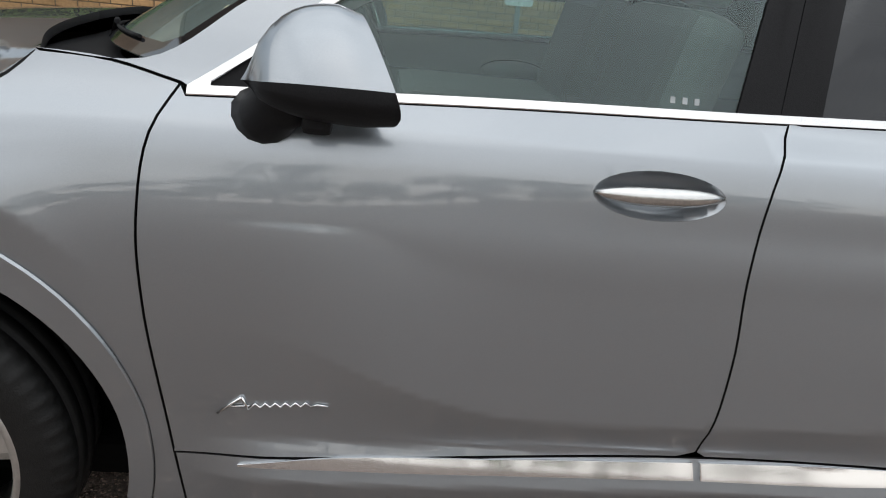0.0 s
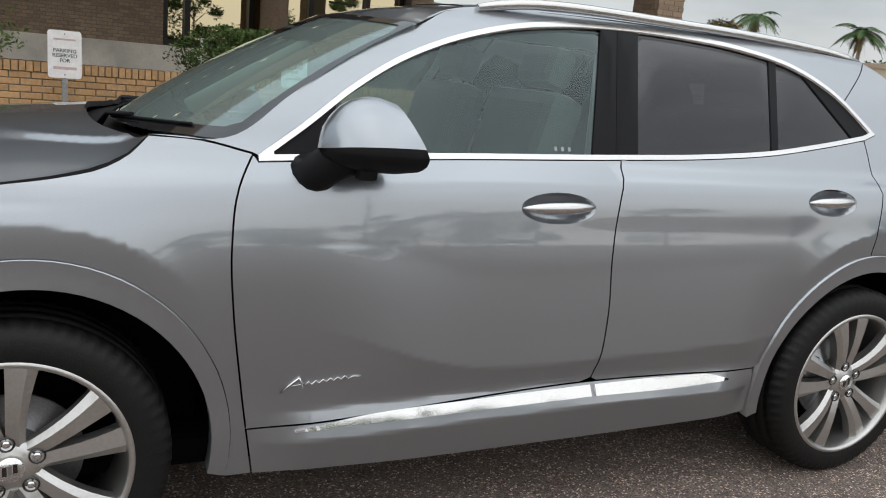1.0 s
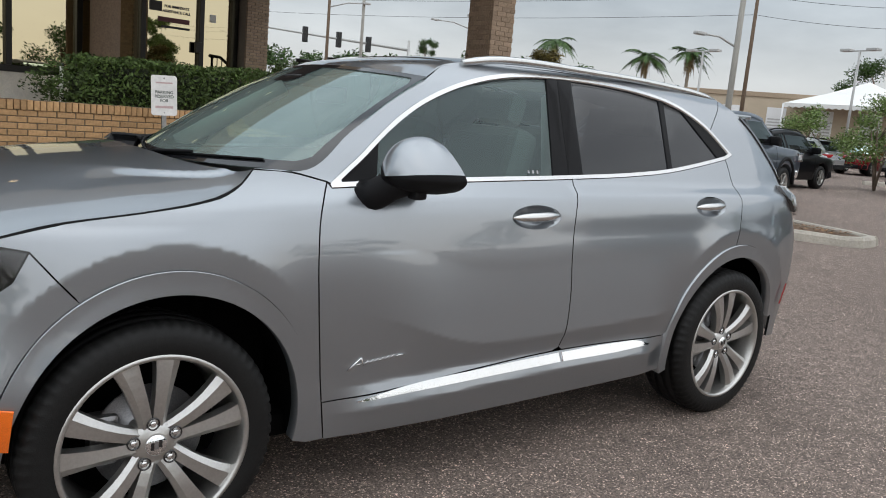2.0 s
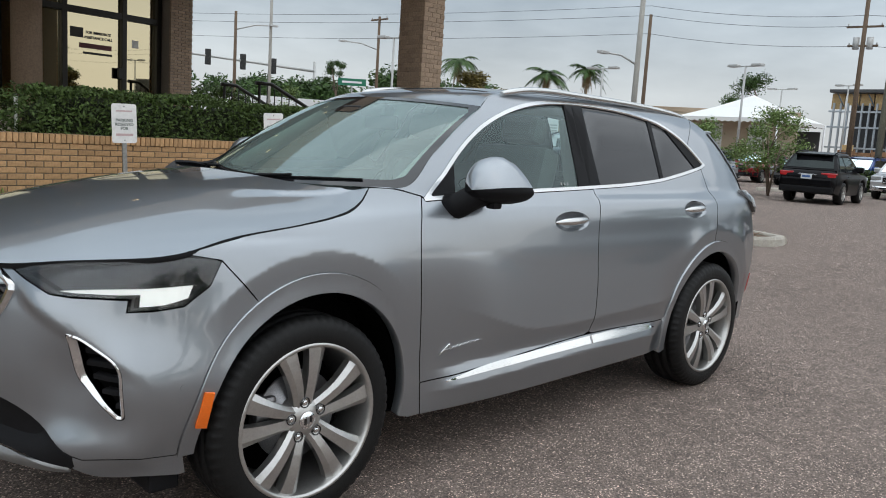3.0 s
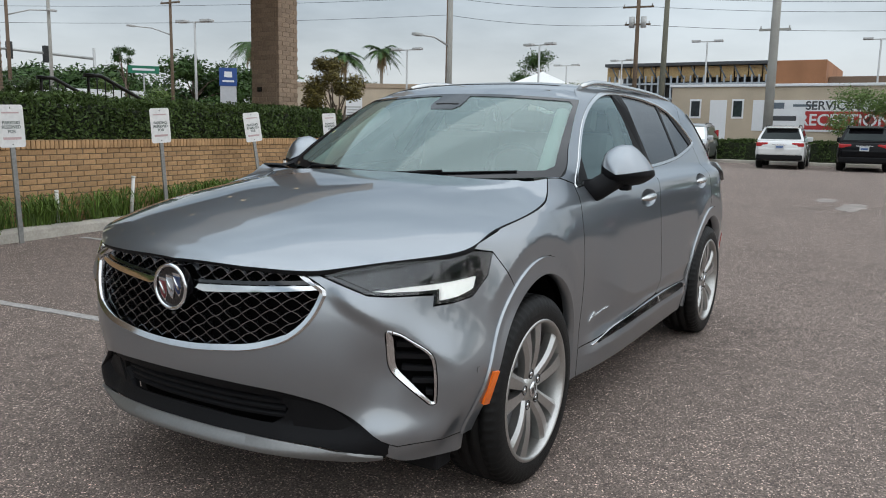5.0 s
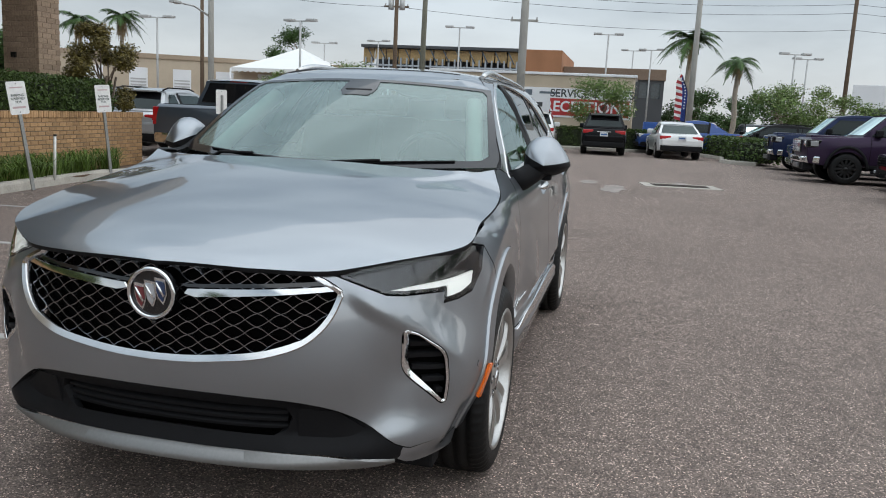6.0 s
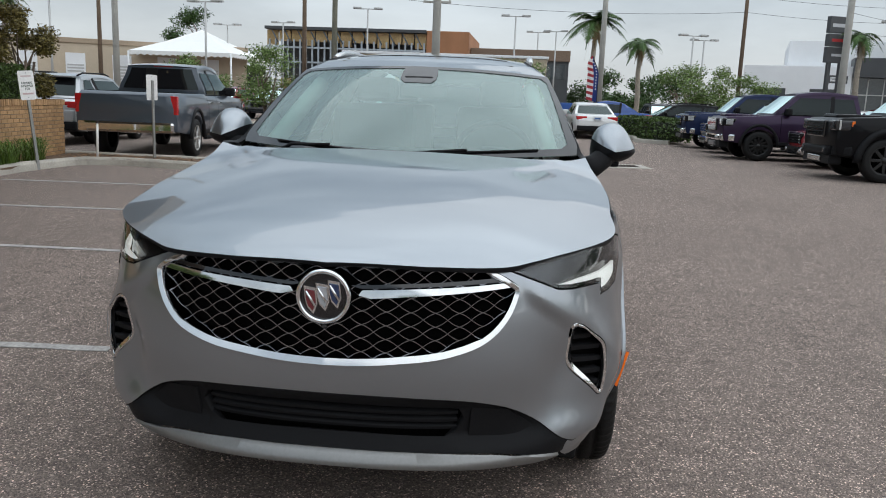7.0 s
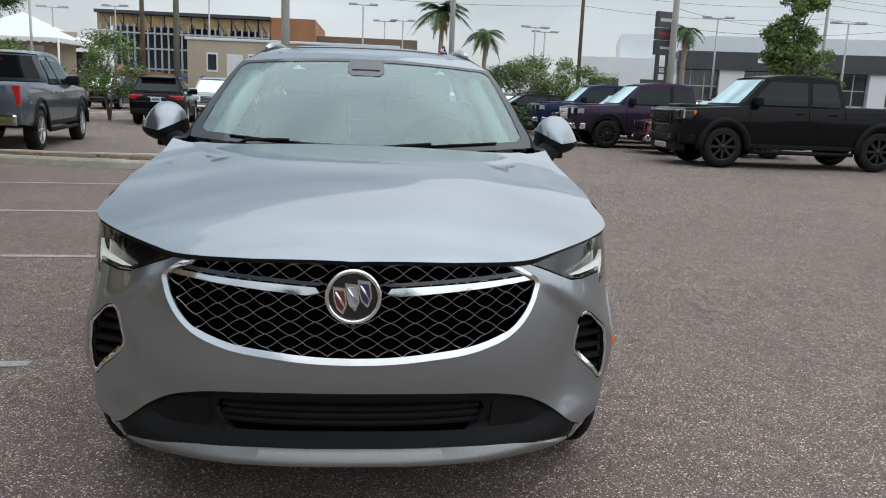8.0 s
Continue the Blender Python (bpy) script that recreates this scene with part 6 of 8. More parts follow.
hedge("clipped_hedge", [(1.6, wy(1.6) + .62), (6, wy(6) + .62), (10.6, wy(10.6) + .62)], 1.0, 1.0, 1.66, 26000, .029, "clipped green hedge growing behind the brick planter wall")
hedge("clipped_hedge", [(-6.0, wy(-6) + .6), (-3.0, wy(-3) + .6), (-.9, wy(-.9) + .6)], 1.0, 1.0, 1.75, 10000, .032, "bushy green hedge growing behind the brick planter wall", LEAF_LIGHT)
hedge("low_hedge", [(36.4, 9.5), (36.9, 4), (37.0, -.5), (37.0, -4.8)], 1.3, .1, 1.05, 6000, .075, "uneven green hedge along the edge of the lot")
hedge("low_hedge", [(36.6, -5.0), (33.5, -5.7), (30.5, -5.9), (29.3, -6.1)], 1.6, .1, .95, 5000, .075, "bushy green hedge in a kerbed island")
h2 = thing("fallen_leaves", Matrix(), "dry brown leaf litter on the kerbed island", "leaf litter", kind="stuff")
lists = ([], [])
rng = random.Random(9)
for _ in range(900):
    x = rng.uniform(10.5, 11.4)
    y = rng.uniform(2.6, 8.0)
    a = rng.uniform(0, 6.3)
    s = rng.uniform(.02, .045)
    k = len(lists[0])
    lists[0].extend([Vector((x + s * math.cos(a + q), y + s * math.sin(a + q) * .6, .112 + rng.uniform(0, .02))) for q in (0, 1.6, 3.14, 4.7)])
    lists[1].append((k, k + 1, k + 2, k + 3))
leaf_part("litter", lists, leaf_material("dry_leaves", (0.22, 0.12, 0.06), .4), h2)

# strappy grass along the kerb
gr = thing("border_grass", Matrix(), "green strappy border grass in the bed under the wall", "grass", kind="stuff")
lists = ([], [])
rng = random.Random(21)
for c in range(330):
    x = rng.uniform(-6, 9.9)
    y = wy(x) - rng.uniform(.10, .38)
    if rng.random() < .10:
        continue
    dens = .4 + .9 * abs(noise.noise(Vector((x * .9, 4, 0))))
    for b in range(int(26 * dens) + 6):
        a = rng.uniform(0, 2 * math.pi)
        h, rr = rng.uniform(.20, .40), rng.uniform(.12, .34)
        p0 = Vector((x + rng.uniform(-.07, .07), y + rng.uniform(-.07, .07), .10))
        d = Vector((math.cos(a), math.sin(a), 0))
        wv = Vector((-d.y, d.x, 0)) * rng.uniform(.004, .008)
        q = [p0, p0 + d * rr * .3 + Vector((0, 0, h * .7)), p0 + d * rr * .7 + Vector((0, 0, h)), p0 + d * rr * 1.15 + Vector((0, 0, h * .72))]
        k = len(lists[0])
        lists[0].extend([q[0] - wv, q[0] + wv, q[1] - wv, q[1] + wv, q[2] - wv * .8, q[2] + wv * .8, q[3]])
        lists[1].extend([(k, k + 1, k + 3, k + 2), (k + 2, k + 3, k + 5, k + 4), (k + 4, k + 5, k + 6)])
leaf_part("blades", lists, GRASS_LEAF, gr)
# boulder by the kerb
bm = bmesh.new()
bmesh.ops.create_icosphere(bm, subdivisions=4, radius=.21)
for v in bm.verts:
    v.co *= 1 + .28 * noise.noise(v.co * 4) + .08 * noise.noise(v.co * 14)
    v.co.z *= .85
for f in bm.faces:
    f.smooth = True
ob = part("boulder", bm, CONCRETE)
ob.location = (4.75, 6.58, .12)
tagged(ob, "rough grey boulder at the kerb of the bed", "boulder")


def tree(name, x, y, h, crown, label, mat, n=2600, size=.11, clumps=9, trunk=.11, trunks=1, seed=0, bloom=0, low=.35, group="trees"):
    """Tapered trunk with limbs and a crown of leaf clumps with gaps."""
    rng = random.Random(seed + int(x * 7 + y * 3))
    ob = thing(name, pose(x, y, 0), label, "tree", group)
    bm = bmesh.new()
    tips, limbs = [], []
    for k in range(trunks):
        a = rng.uniform(0, 6.28)
        lean = Vector((math.cos(a), math.sin(a), 0)) * (.12 * h if trunks > 1 else .03 * h)
        top = Vector((0, 0, h * .62)) + lean
        add_tube(bm, [(0, 0, 0), Vector((0, 0, h * .3)) + lean * .4, top], [trunk, trunk * .75, trunk * .4], 8)
        for i in range(clumps // trunks):
            a2 = rng.uniform(0, 6.28)
            z = rng.uniform(low, .92) * h
            rad = crown * rng.uniform(.35, .85) * (1.15 - abs(z / h - .62))
            tip = Vector((math.cos(a2) * rad, math.sin(a2) * rad, z)) + lean * .6
            st = Vector((0, 0, min(z * .75, h * .55))) + lean * .5
            limbs.append(tube([st, st.lerp(tip, .5) + Vector((0, 0, .05 * h)), tip], [trunk * .4, trunk * .25, trunk * .08], 6))
            tips.append(tip)
    part("trunk", bm, BARK, ob)
    for lb in limbs:
        part("limb", lb, BARK, ob)
    lists, flowers = ([], []), ([], [])
    tips.append(Vector((0, 0, h * .9)))
    for tip in tips:
        rr = crown * rng.uniform(.34, .55)
        leaves(lists, rng, tip, (rr, rr, rr * .8), int(n * 2.4) // len(tips), size * .72, .2)
        if bloom:
            leaves(flowers, rng, tip, (rr * 1.05, rr * 1.05, rr * .85), bloom // len(tips), size * .6, .8)
    leaf_part("crown", lists, mat, ob)
    if bloom:
        leaf_part("blossom", flowers, BLOSSOM, ob)
    return ob


def palm(x, y, h, r, label, n=17, seed=0, drop=.9, dead=4):
    rng = random.Random(seed)
    ob = thing("palm_tree", pose(x, y, 0), label, "palm", "palms")
    bm = bmesh.new()
    pts = [(.05 * math.sin(i * .9 + seed), .05 * math.cos(i * 1.3), h * i / 8) for i in range(9)]
    add_tube(bm, pts, [.26, .21, .19, .18, .175, .17, .165, .16, .19], 12)
    part("trunk", bm, PALM_BARK, ob)
    for k in range(n + dead):
        a = 2 * math.pi * k * .382 + rng.uniform(-.2, .2)
        up = rng.uniform(-.25, 1.0) if k < n else rng.uniform(-1.3, -.8)
        lists = ([], [])
        d = Vector((math.cos(a), math.sin(a), 0))
        spine = []
        L = r * rng.uniform(.85, 1.1) * (1 if k < n else .6)
        for i in range(9):
            t = i / 8
            spine.append(Vector((0, 0, h)) + d * L * (t * (1 - .18 * t * (1 if up > 0 else 0))) * (1.0 if k < n else .35) + Vector((0, 0, L * (up * t * .75 - drop * t * t * .75))))
        for i in range(1, 9):
            p, q = spine[i - 1], spine[i]
            side = d.cross(Vector((0, 0, 1)))
            tdir = (q - p).normalized()
            for j in range(4):
                s = p.lerp(q, j / 4)
                wl = L * .26 * math.sin(math.pi * min(.12 + (i + j / 4) / 9.2, 1)) + .05
                for sg in (-1, 1):
                    tip = s + side * sg * wl * rng.uniform(.8, 1.1) + tdir * wl * .5 - Vector((0, 0, wl * rng.uniform(.15, .5)))
                    kk = len(lists[0])
                    lists[0].extend([s - tdir * .05, s + tdir * .06, tip])
                    lists[1].append((kk, kk + 1, kk + 2))
            kk = len(lists[0])
            wv = side * .02
            lists[0].extend([p - wv, p + wv, q + wv, q - wv])
            lists[1].append((kk, kk + 1, kk + 2, kk + 3))
        leaf_part("frond", lists, PALM_LEAF if k < n else leaf_material("dry_frond_%d_%d" % (seed, k), (0.17, 0.12, 0.06), .2), ob)
    return ob


palm(56.7, -4.7, 7.4, 2.9, "tall green palm with a full crown beside the street", seed=1)
palm(58.2, -8.15, 6.1, 2.2, "slim young palm with drooping fronds", seed=2, n=12)
palm(57.6, 56.6, 9.3, 3.2, "green palm with a pale trunk behind the hedge", seed=3)
palm(57.8, 45.0, 7.8, 2.8, "green palm with spreading fronds", seed=4)
palm(69.1, 48.8, 9.4, 3.1, "green palm with spreading fronds", seed=5, dead=8)
palm(53.2, -21.6, 6.6, 1.9, "wind-bent palm behind the pylon sign", seed=6, n=10, drop=1.1)
tree("shrub_tree", 10.55, 8.55, 2.85, .62, "columnar garden shrub with green and rusty leaves", LEAF_RUST, 4200, .05, 12, .05, 3, 5, low=.42)
tree("crape_myrtle", 27.0, 9.5, 3.15, 1.5, "multi-stemmed flowering tree in a parking island", LEAF_LIGHT, 2300, .085, 14, .05, 3, 2, bloom=260)
tree("crape_myrtle", 38.6, .5, 3.5, 1.75, "multi-stemmed flowering tree in front of the trailer", LEAF_LIGHT, 3000, .085, 12, .05, 3, 4, bloom=260)
tree("crape_myrtle", 40.5, -8.8, 3.6, 2.1, "multi-stemmed flowering tree behind the hedge", LEAF_LIGHT, 3000, .1, 12, .06, 3, 6, bloom=200)
tree("crape_myrtle", 42.5, -12.0, 3.3, 1.8, "multi-stemmed flowering tree behind parked trucks", LEAF_LIGHT, 2400, .1, 12, .06, 3, 7, bloom=80)
tree("crape_myrtle", 33.5, 15.5, 3.0, 1.7, "green shrub tree beside parked cars", LEAF_LIGHT, 2200, .1, 10, .06, 3, 8)
tree("shade_tree", 27.9, -16.3, 6.3, 1.25, "slender young shade tree behind the black pickup", LEAF_LIGHT, 5600, .12, 26, .07, 1, 9, low=.25)
tree("shade_tree", 30.0, -18.9, 4.0, .9, "small young shade tree", LEAF_LIGHT, 1600, .1, 10, .05, 1, 10, low=.3)
tree("shade_tree", 71.0, 30.6, 9.3, 2.9, "dark green tree behind the white tent", LEAF_DARK, 2600, .16, 12, .16, 1, 11)
for i, (x, y, h, c) in enumerate(((44, 50, 6.2, 4.0), (38, 53, 5.2, 3.4), (50, 48, 5.8, 3.7), (33, 56, 5.0, 3.5), (27, 60, 5.2, 3.7), (22, 62, 4.8, 3.4), (58, 44, 5.0, 3.0), (17, 63, 4.6, 3.4))):
    tree("shade_tree", x, y, h, c, "broad dark green tree across the street", LEAF_DARK, 5200, .30, 18, .2, 1, 20 + i)
tree("conifer", 34.5, 46.0, 7.0, .9, "thin dark conifer across the crossing", LEAF_DARK, 1400, .12, 16, .1, 1, 40, low=.3)
tree("shade_tree", 12.6, 18.6, 2.7, 1.1, "leafy green bush beside the stair railing", LEAF_LIGHT, 1800, .07, 9, .05, 2, 41, low=.3)
tree("shade_tree", 9.9, 17.8, 2.5, 1.0, "leafy green bush at the entrance", LEAF, 1800, .07, 9, .05, 2, 42, low=.35)
tree("shade_tree", 16.5, 21.0, 2.6, 1.0, "pale green bush behind the hedge", LEAF_LIGHT, 1500, .07, 9, .05, 2, 43, low=.3)
for i, (x, y, h, c) in enumerate(((75, -14, 4.4, 3.4), (66, -9, 3.6, 2.6), (80, -7, 4.6, 3.4), (64, 3.2, 3.6, 2.4))):
    tree("shade_tree", x, y, h, c, "dark green tree across the street", LEAF_DARK, 1800, .2, 10, .16, 1, 50 + i)
for i, (x, y, h, c) in enumerate(((-14, -38, 6, 4), (-4, -42, 7, 4.4), (9, -40, 5.6, 3.6), (20, -44, 6.6, 4.2), (-24, -32, 6, 4), (-34, -20, 6, 4), (34, -40, 6, 4), (-40, -5, 6, 4), (-42, 12, 7, 4))):
    tree("shade_tree", x, y, h, c, "dark green tree at the far edge of the lot", LEAF_DARK, 1300, .25, 10, .2, 1, 60 + i)

# the far tree line that the glazing and the car's flank mirror
rng = random.Random(77)
for i in range(15):
    tree("shade_tree", -34 + i * 4.9 + rng.uniform(-1.5, 1.5), -56 - rng.uniform(0, 8), rng.uniform(5.5, 9.5), rng.uniform(2.8, 4.2), "dark green tree on the far side of the lot", LEAF_DARK, 900, .34, 9, .2, 1, 90 + i, low=.2)

# ---- buildings round the lot ----
BEIGE = material("beige_siding", (0.48, 0.40, 0.30), 0.8, grain=20, vary=0.06, stain=0.1, stain_scale=.6)
WHITE_WALL = material("white_render", (0.74, 0.75, 0.76), 0.7, grain=20, vary=0.04, stain=0.05, stain_scale=.4)
CHARCOAL = material("charcoal_panels", (0.055, 0.058, 0.062), 0.5, grain=20, vary=0.1, stain=0.1, stain_scale=.5)
STEEL_BLUE = material("primed_steel", (0.14, 0.17, 0.20), 0.55, 0.4, grain=20, vary=0.15)
BARE_STEEL = material("galvanised_studs", (0.42, 0.46, 0.50), 0.45, 0.5, grain=20, vary=0.12)
BROWN_PLY = material("brown_plywood", (0.27, 0.15, 0.08), 0.85, grain=8, vary=0.2, spread=0.12, stain=0.2, stain_scale=.8)
PLYWOOD = material("yellow_sheathing", (0.50, 0.35, 0.17), 0.8, grain=14, vary=0.2, stain=0.2, stain_scale=.8)
ORANGE_BRICK = material("orange_brick_panel", (0.36, 0.17, 0.085), 0.85, grain=18, vary=0.18, bump=.3, bump_scale=20, stain=.15, stain_scale=.5)
DARK_GLASS = material("dark_window_glass", (0.03, 0.04, 0.045), 0.05, 0.0, coat=1.0, grain=6, vary=0.3)
TENT_WHITE = material("white_tent_fabric", (0.78, 0.78, 0.76), 0.7, grain=10, vary=0.04)
BLUE_SIGN = material("blue_sign_panel", (0.015, 0.06, 0.24), 0.4, grain=10, vary=0.08)
GREY_SIGN = material("light_grey_sign_panel", (0.45, 0.46, 0.48), 0.4, grain=10, vary=0.06)
RED_SIGN = material("red_sign_panel", (0.42, 0.03, 0.03), 0.5, grain=10, vary=0.08)
BLUE_TARP = material("blue_container", (0.03, 0.10, 0.35), 0.5, grain=10, vary=0.1)

# steel frame under construction
con = thing("unfinished_building", pose(70, 0, 0), "steel-framed building under construction with orange brick", "building")
part("slab", box_bm(0, 14, 5.4, 24, 0, .3), CONCRETE, con)
part("orange_wall", box_bm(0, 14, 5.4, 9.2, 0, 7.4, bevel=.02), ORANGE_BRICK, con)
# charcoal sheet that paints the shaded interior behind the studs
part("back_wall", box_bm(5, 5.4, 9.3, 24, 0, 7.0), CHARCOAL, con)
part("roof_deck", box_bm(-.4, 14, 9.2, 24, 7.15, 7.42, bevel=.02), CHARCOAL, con)
for i in range(13):
    y = 9.25 + i * 1.14
    part("sheathing", box_bm(.25, .45, y, y + 1.02, 6.15 if i % 3 else 5.8, 7.1), PLYWOOD, con)
for i in range(26):
    y = 9.4 + i * .57
    part("stud", box_bm(-.05, .12, y - .07, y + .07, .3, 6.3), BARE_STEEL, con)
for z in (2.6, 4.3, 5.6):
    part("girt", box_bm(-.12, .16, 9.3, 24, z - .07, z + .07), BARE_STEEL, con)
rng = random.Random(3)
for i in range(12):
    y = 9.6 + i * 1.2
    part("brace", tube([(-.15, y, 6.0), (-.15, y + .6, 7.1)], .06, 5), STEEL_BLUE, con)
    if i % 3 == 1:
        part("yellow_lift", box_bm(-.3, -.15, y, y + .9, 1.2 + rng.random(), 2.0 + rng.random()), PLYWOOD, con)
part("low_wing", box_bm(2, 12, -3.6, 5.3, 0, 5.2, bevel=.02), CHARCOAL, con)
part("wing_parapet", box_bm(1.8, 12, -3.7, 5.35, 5.2, 6.15, bevel=.02), material("brown_parapet", (0.20, 0.14, 0.10), 0.8, grain=10, vary=.15), con)
for i in range(8):
    part("wing_window", box_bm(1.96, 2.02, -3.3 + i * 1.05, -2.5 + i * 1.05, 3.6, 4.9), DARK_GLASS, con)

hoard = thing("site_hoarding", pose(64, 0, 0), "brown plywood hoarding in front of the steel frame", "fence")
for i in range(9):
    part("panel", box_bm(-.04, .04, 9.6 + i * 1.24, 10.8 + i * 1.24, .05, 2.3 - .12 * (i % 2), bevel=.006), BROWN_PLY, hoard)
    part("post", box_bm(.04, .14, 9.55 + i * 1.24, 9.65 + i * 1.24, 0, 2.4), BROWN_PLY, hoard)

# site trailer with a printed side
tr = thing("site_trailer", pose(41.2, -.28, 0), "long beige trailer with a printed service banner", "trailer")
part("trailer_body", box_bm(0, 4, -.9, 10.2, .75, 3.72, bevel=.04), BEIGE, tr)
part("trailer_roof", box_bm(-.1, 4.1, -1.0, 10.3, 3.72, 3.86, bevel=.03), WHITE_WALL, tr)
part("trailer_skirt", box_bm(.1, 3.9, -.8, 10.1, 0, .75), CHARCOAL, tr)
banner = part("banner", box_bm(-.03, 0, -.8, 6.0, 1.5, 3.05, bevel=.004), WHITE_WALL, tr, "white printed banner with dark and red lettering")
face = Matrix(((0, 0, -1, -.036), (-1, 0, 0, 0), (0, 1, 0, 0), (0, 0, 0, 1)))
words("SERVICE & PARTS", .58, Matrix.Translation((0, 1.3, 2.76)) @ face, CHARCOAL, banner, bold=.01)
part("red_panel", box_bm(-.036, -.031, -.7, 3.5, 1.6, 2.5), RED_SIGN, banner)
words("RECEPTION", .78, Matrix.Translation((-.006, 1.75, 2.05)) @ face, WHITE_WALL, banner, bold=.015)
bm = bmesh.new()
box(bm, -.044, -.038, -.50, -.10, 1.76, 1.86)
box(bm, -.044, -.038, -.50, -.40, 1.76, 2.22)
arrow = [bm.verts.new((-.041, y, zz)) for y, zz in ((-.27, 2.2), (-.45, 2.42), (-.63, 2.2))]
bm.faces.new(arrow)
part("arrow", bm, WHITE_WALL, banner)
part("logo_bar", box_bm(-.036, -.031, 3.9, 5.2, 2.02, 2.26), CHARCOAL, banner)
part("logo_oval", box_bm(-.036, -.031, 4.5, 5.3, 2.62, 2.92, bevel=.002), STEEL_BLUE, banner)
part("logo_wing", box_bm(-.036, -.031, 3.0, 4.1, 2.72, 2.84, bevel=.002), STEEL_BLUE, banner)
for y in (8.9, 6.75):
    w = part("window", box_bm(-.03, .03, y - .3, y + .3, 2.1, 3.1, bevel=.01), WHITE_WALL, tr)
    part("pane", box_bm(-.04, -.03, y - .22, y + .22, 2.2, 3.0), DARK_GLASS, w)
part("door", box_bm(-.03, .0, 7.3, 8.15, 1.0, 3.05, bevel=.01), WHITE_WALL, tr)
# blue site container
ob = thing("site_container", pose(52, -1.5, 0), "blue site container beside the trailer", "container")
part("container_box", box_bm(0, 2.4, -2.2, -.4, 0, 1.5, bevel=.03), BLUE_TARP, ob)
for i in range(4):
    part("rib", box_bm(-.05, 0, -2.1 + i * .45, -1.95 + i * .45, .1, 1.4), BLUE_TARP, ob)
ob = thing("site_container", pose(58, 12.5, 0), "blue site container below the steel frame", "container")
part("container_box", box_bm(0, 2.4, -2, 2, 0, 2.0, bevel=.03), BLUE_TARP, ob)

# marquee
tent = thing("marquee", pose(57, 24.6, 0), "white peaked marquee with a scalloped valance", "tent")
bm = bmesh.new()
TENT = ((-4.1, -3.8), (4.1, -3.8), (4.1, 3.8), (-4.1, 3.8))
apex = bm.verts.new((0, 0, 5.9))
ring = [bm.verts.new((x, y, 4.05)) for x, y in TENT]
mid = [bm.verts.new((v.co.x * .5, v.co.y * .5, 4.88)) for v in ring]
for i in range(4):
    j = (i + 1) % 4
    bm.faces.new((ring[i], ring[j], mid[j], mid[i]))
    bm.faces.new((mid[i], mid[j], apex))
bmesh.ops.recalc_face_normals(bm, faces=bm.faces)
part("canopy", bm, TENT_WHITE, tent)
for i in range(4):
    (x0, y0), (x1, y1) = TENT[i], TENT[(i + 1) % 4]
    bm = bmesh.new()
    n = 16
    for k in range(n):
        a, b = k / n, (k + 1) / n
        p = [(x0 + (x1 - x0) * t, y0 + (y1 - y0) * t) for t in (a, (a + b) / 2, b)]
        bm.faces.new([bm.verts.new(v) for v in ((*p[0], 4.06), (*p[2], 4.06), (*p[2], 3.82), (*p[1], 3.72), (*p[0], 3.82))])
    bmesh.ops.remove_doubles(bm, verts=bm.verts, dist=.001)
    part("valance", bm, TENT_WHITE, tent)
    part("tent_pole", tube([(x0, y0, 0), (x0, y0, 4.0)], .07, 8), WHITE_WALL, tent)
# charcoal sheet added for the dark greenery and shade under the tent
part("side_curtain", box_bm(3.9, 4.0, -3.6, 3.6, 0, 3.5), CHARCOAL, tent)

# low beige showroom behind the tent
low = thing("low_showroom", pose(52, 33, 0, 0, 0, -62), "low beige building with shuttered bays", "building")
part("wall", box_bm(-11, 13, 0, 10, 0, 4.4, bevel=.02), BEIGE, low)
part("parapet", box_bm(-11.1, 13.1, -.1, 10, 4.4, 4.75, bevel=.02), material("tan_parapet", (0.36, 0.28, 0.2), .8, grain=10, vary=.1), low)
for i in range(7):
    x = -9 + i * 3.1
    w = part("louvre_bay", box_bm(x, x + 1.3, -.06, 0, 1.3, 3.7, bevel=.01), WHITE_WALL, low)
    for k in range(7):
        part("louvre", box_bm(x + .1, x + 1.2, -.09, -.06, 1.5 + k * .22, 1.6 + k * .22), LAMP_GREY, w)
w2 = thing("street_shop", pose(24, 52, 0, 0, 0, -18), "low white and yellow shop across the crossing", "building")
part("wall", box_bm(-12, 14, 0, 8, 0, 3.6, bevel=.02), WHITE_WALL, w2)
part("fascia", box_bm(-12, -4, -.1, 0, 3.0, 4.9, bevel=.02), PLYWOOD, w2)
for i in range(8):
    part("shop_window", box_bm(-3 + i * 2, -1.4 + i * 2, -.04, 0, 1.0, 2.4), DARK_GLASS, w2)

# white car showroom
deal = thing("car_showroom", pose(73.5, -24, 0, 0, 0, -105), "white car showroom with a charcoal fascia and glass front", "building")
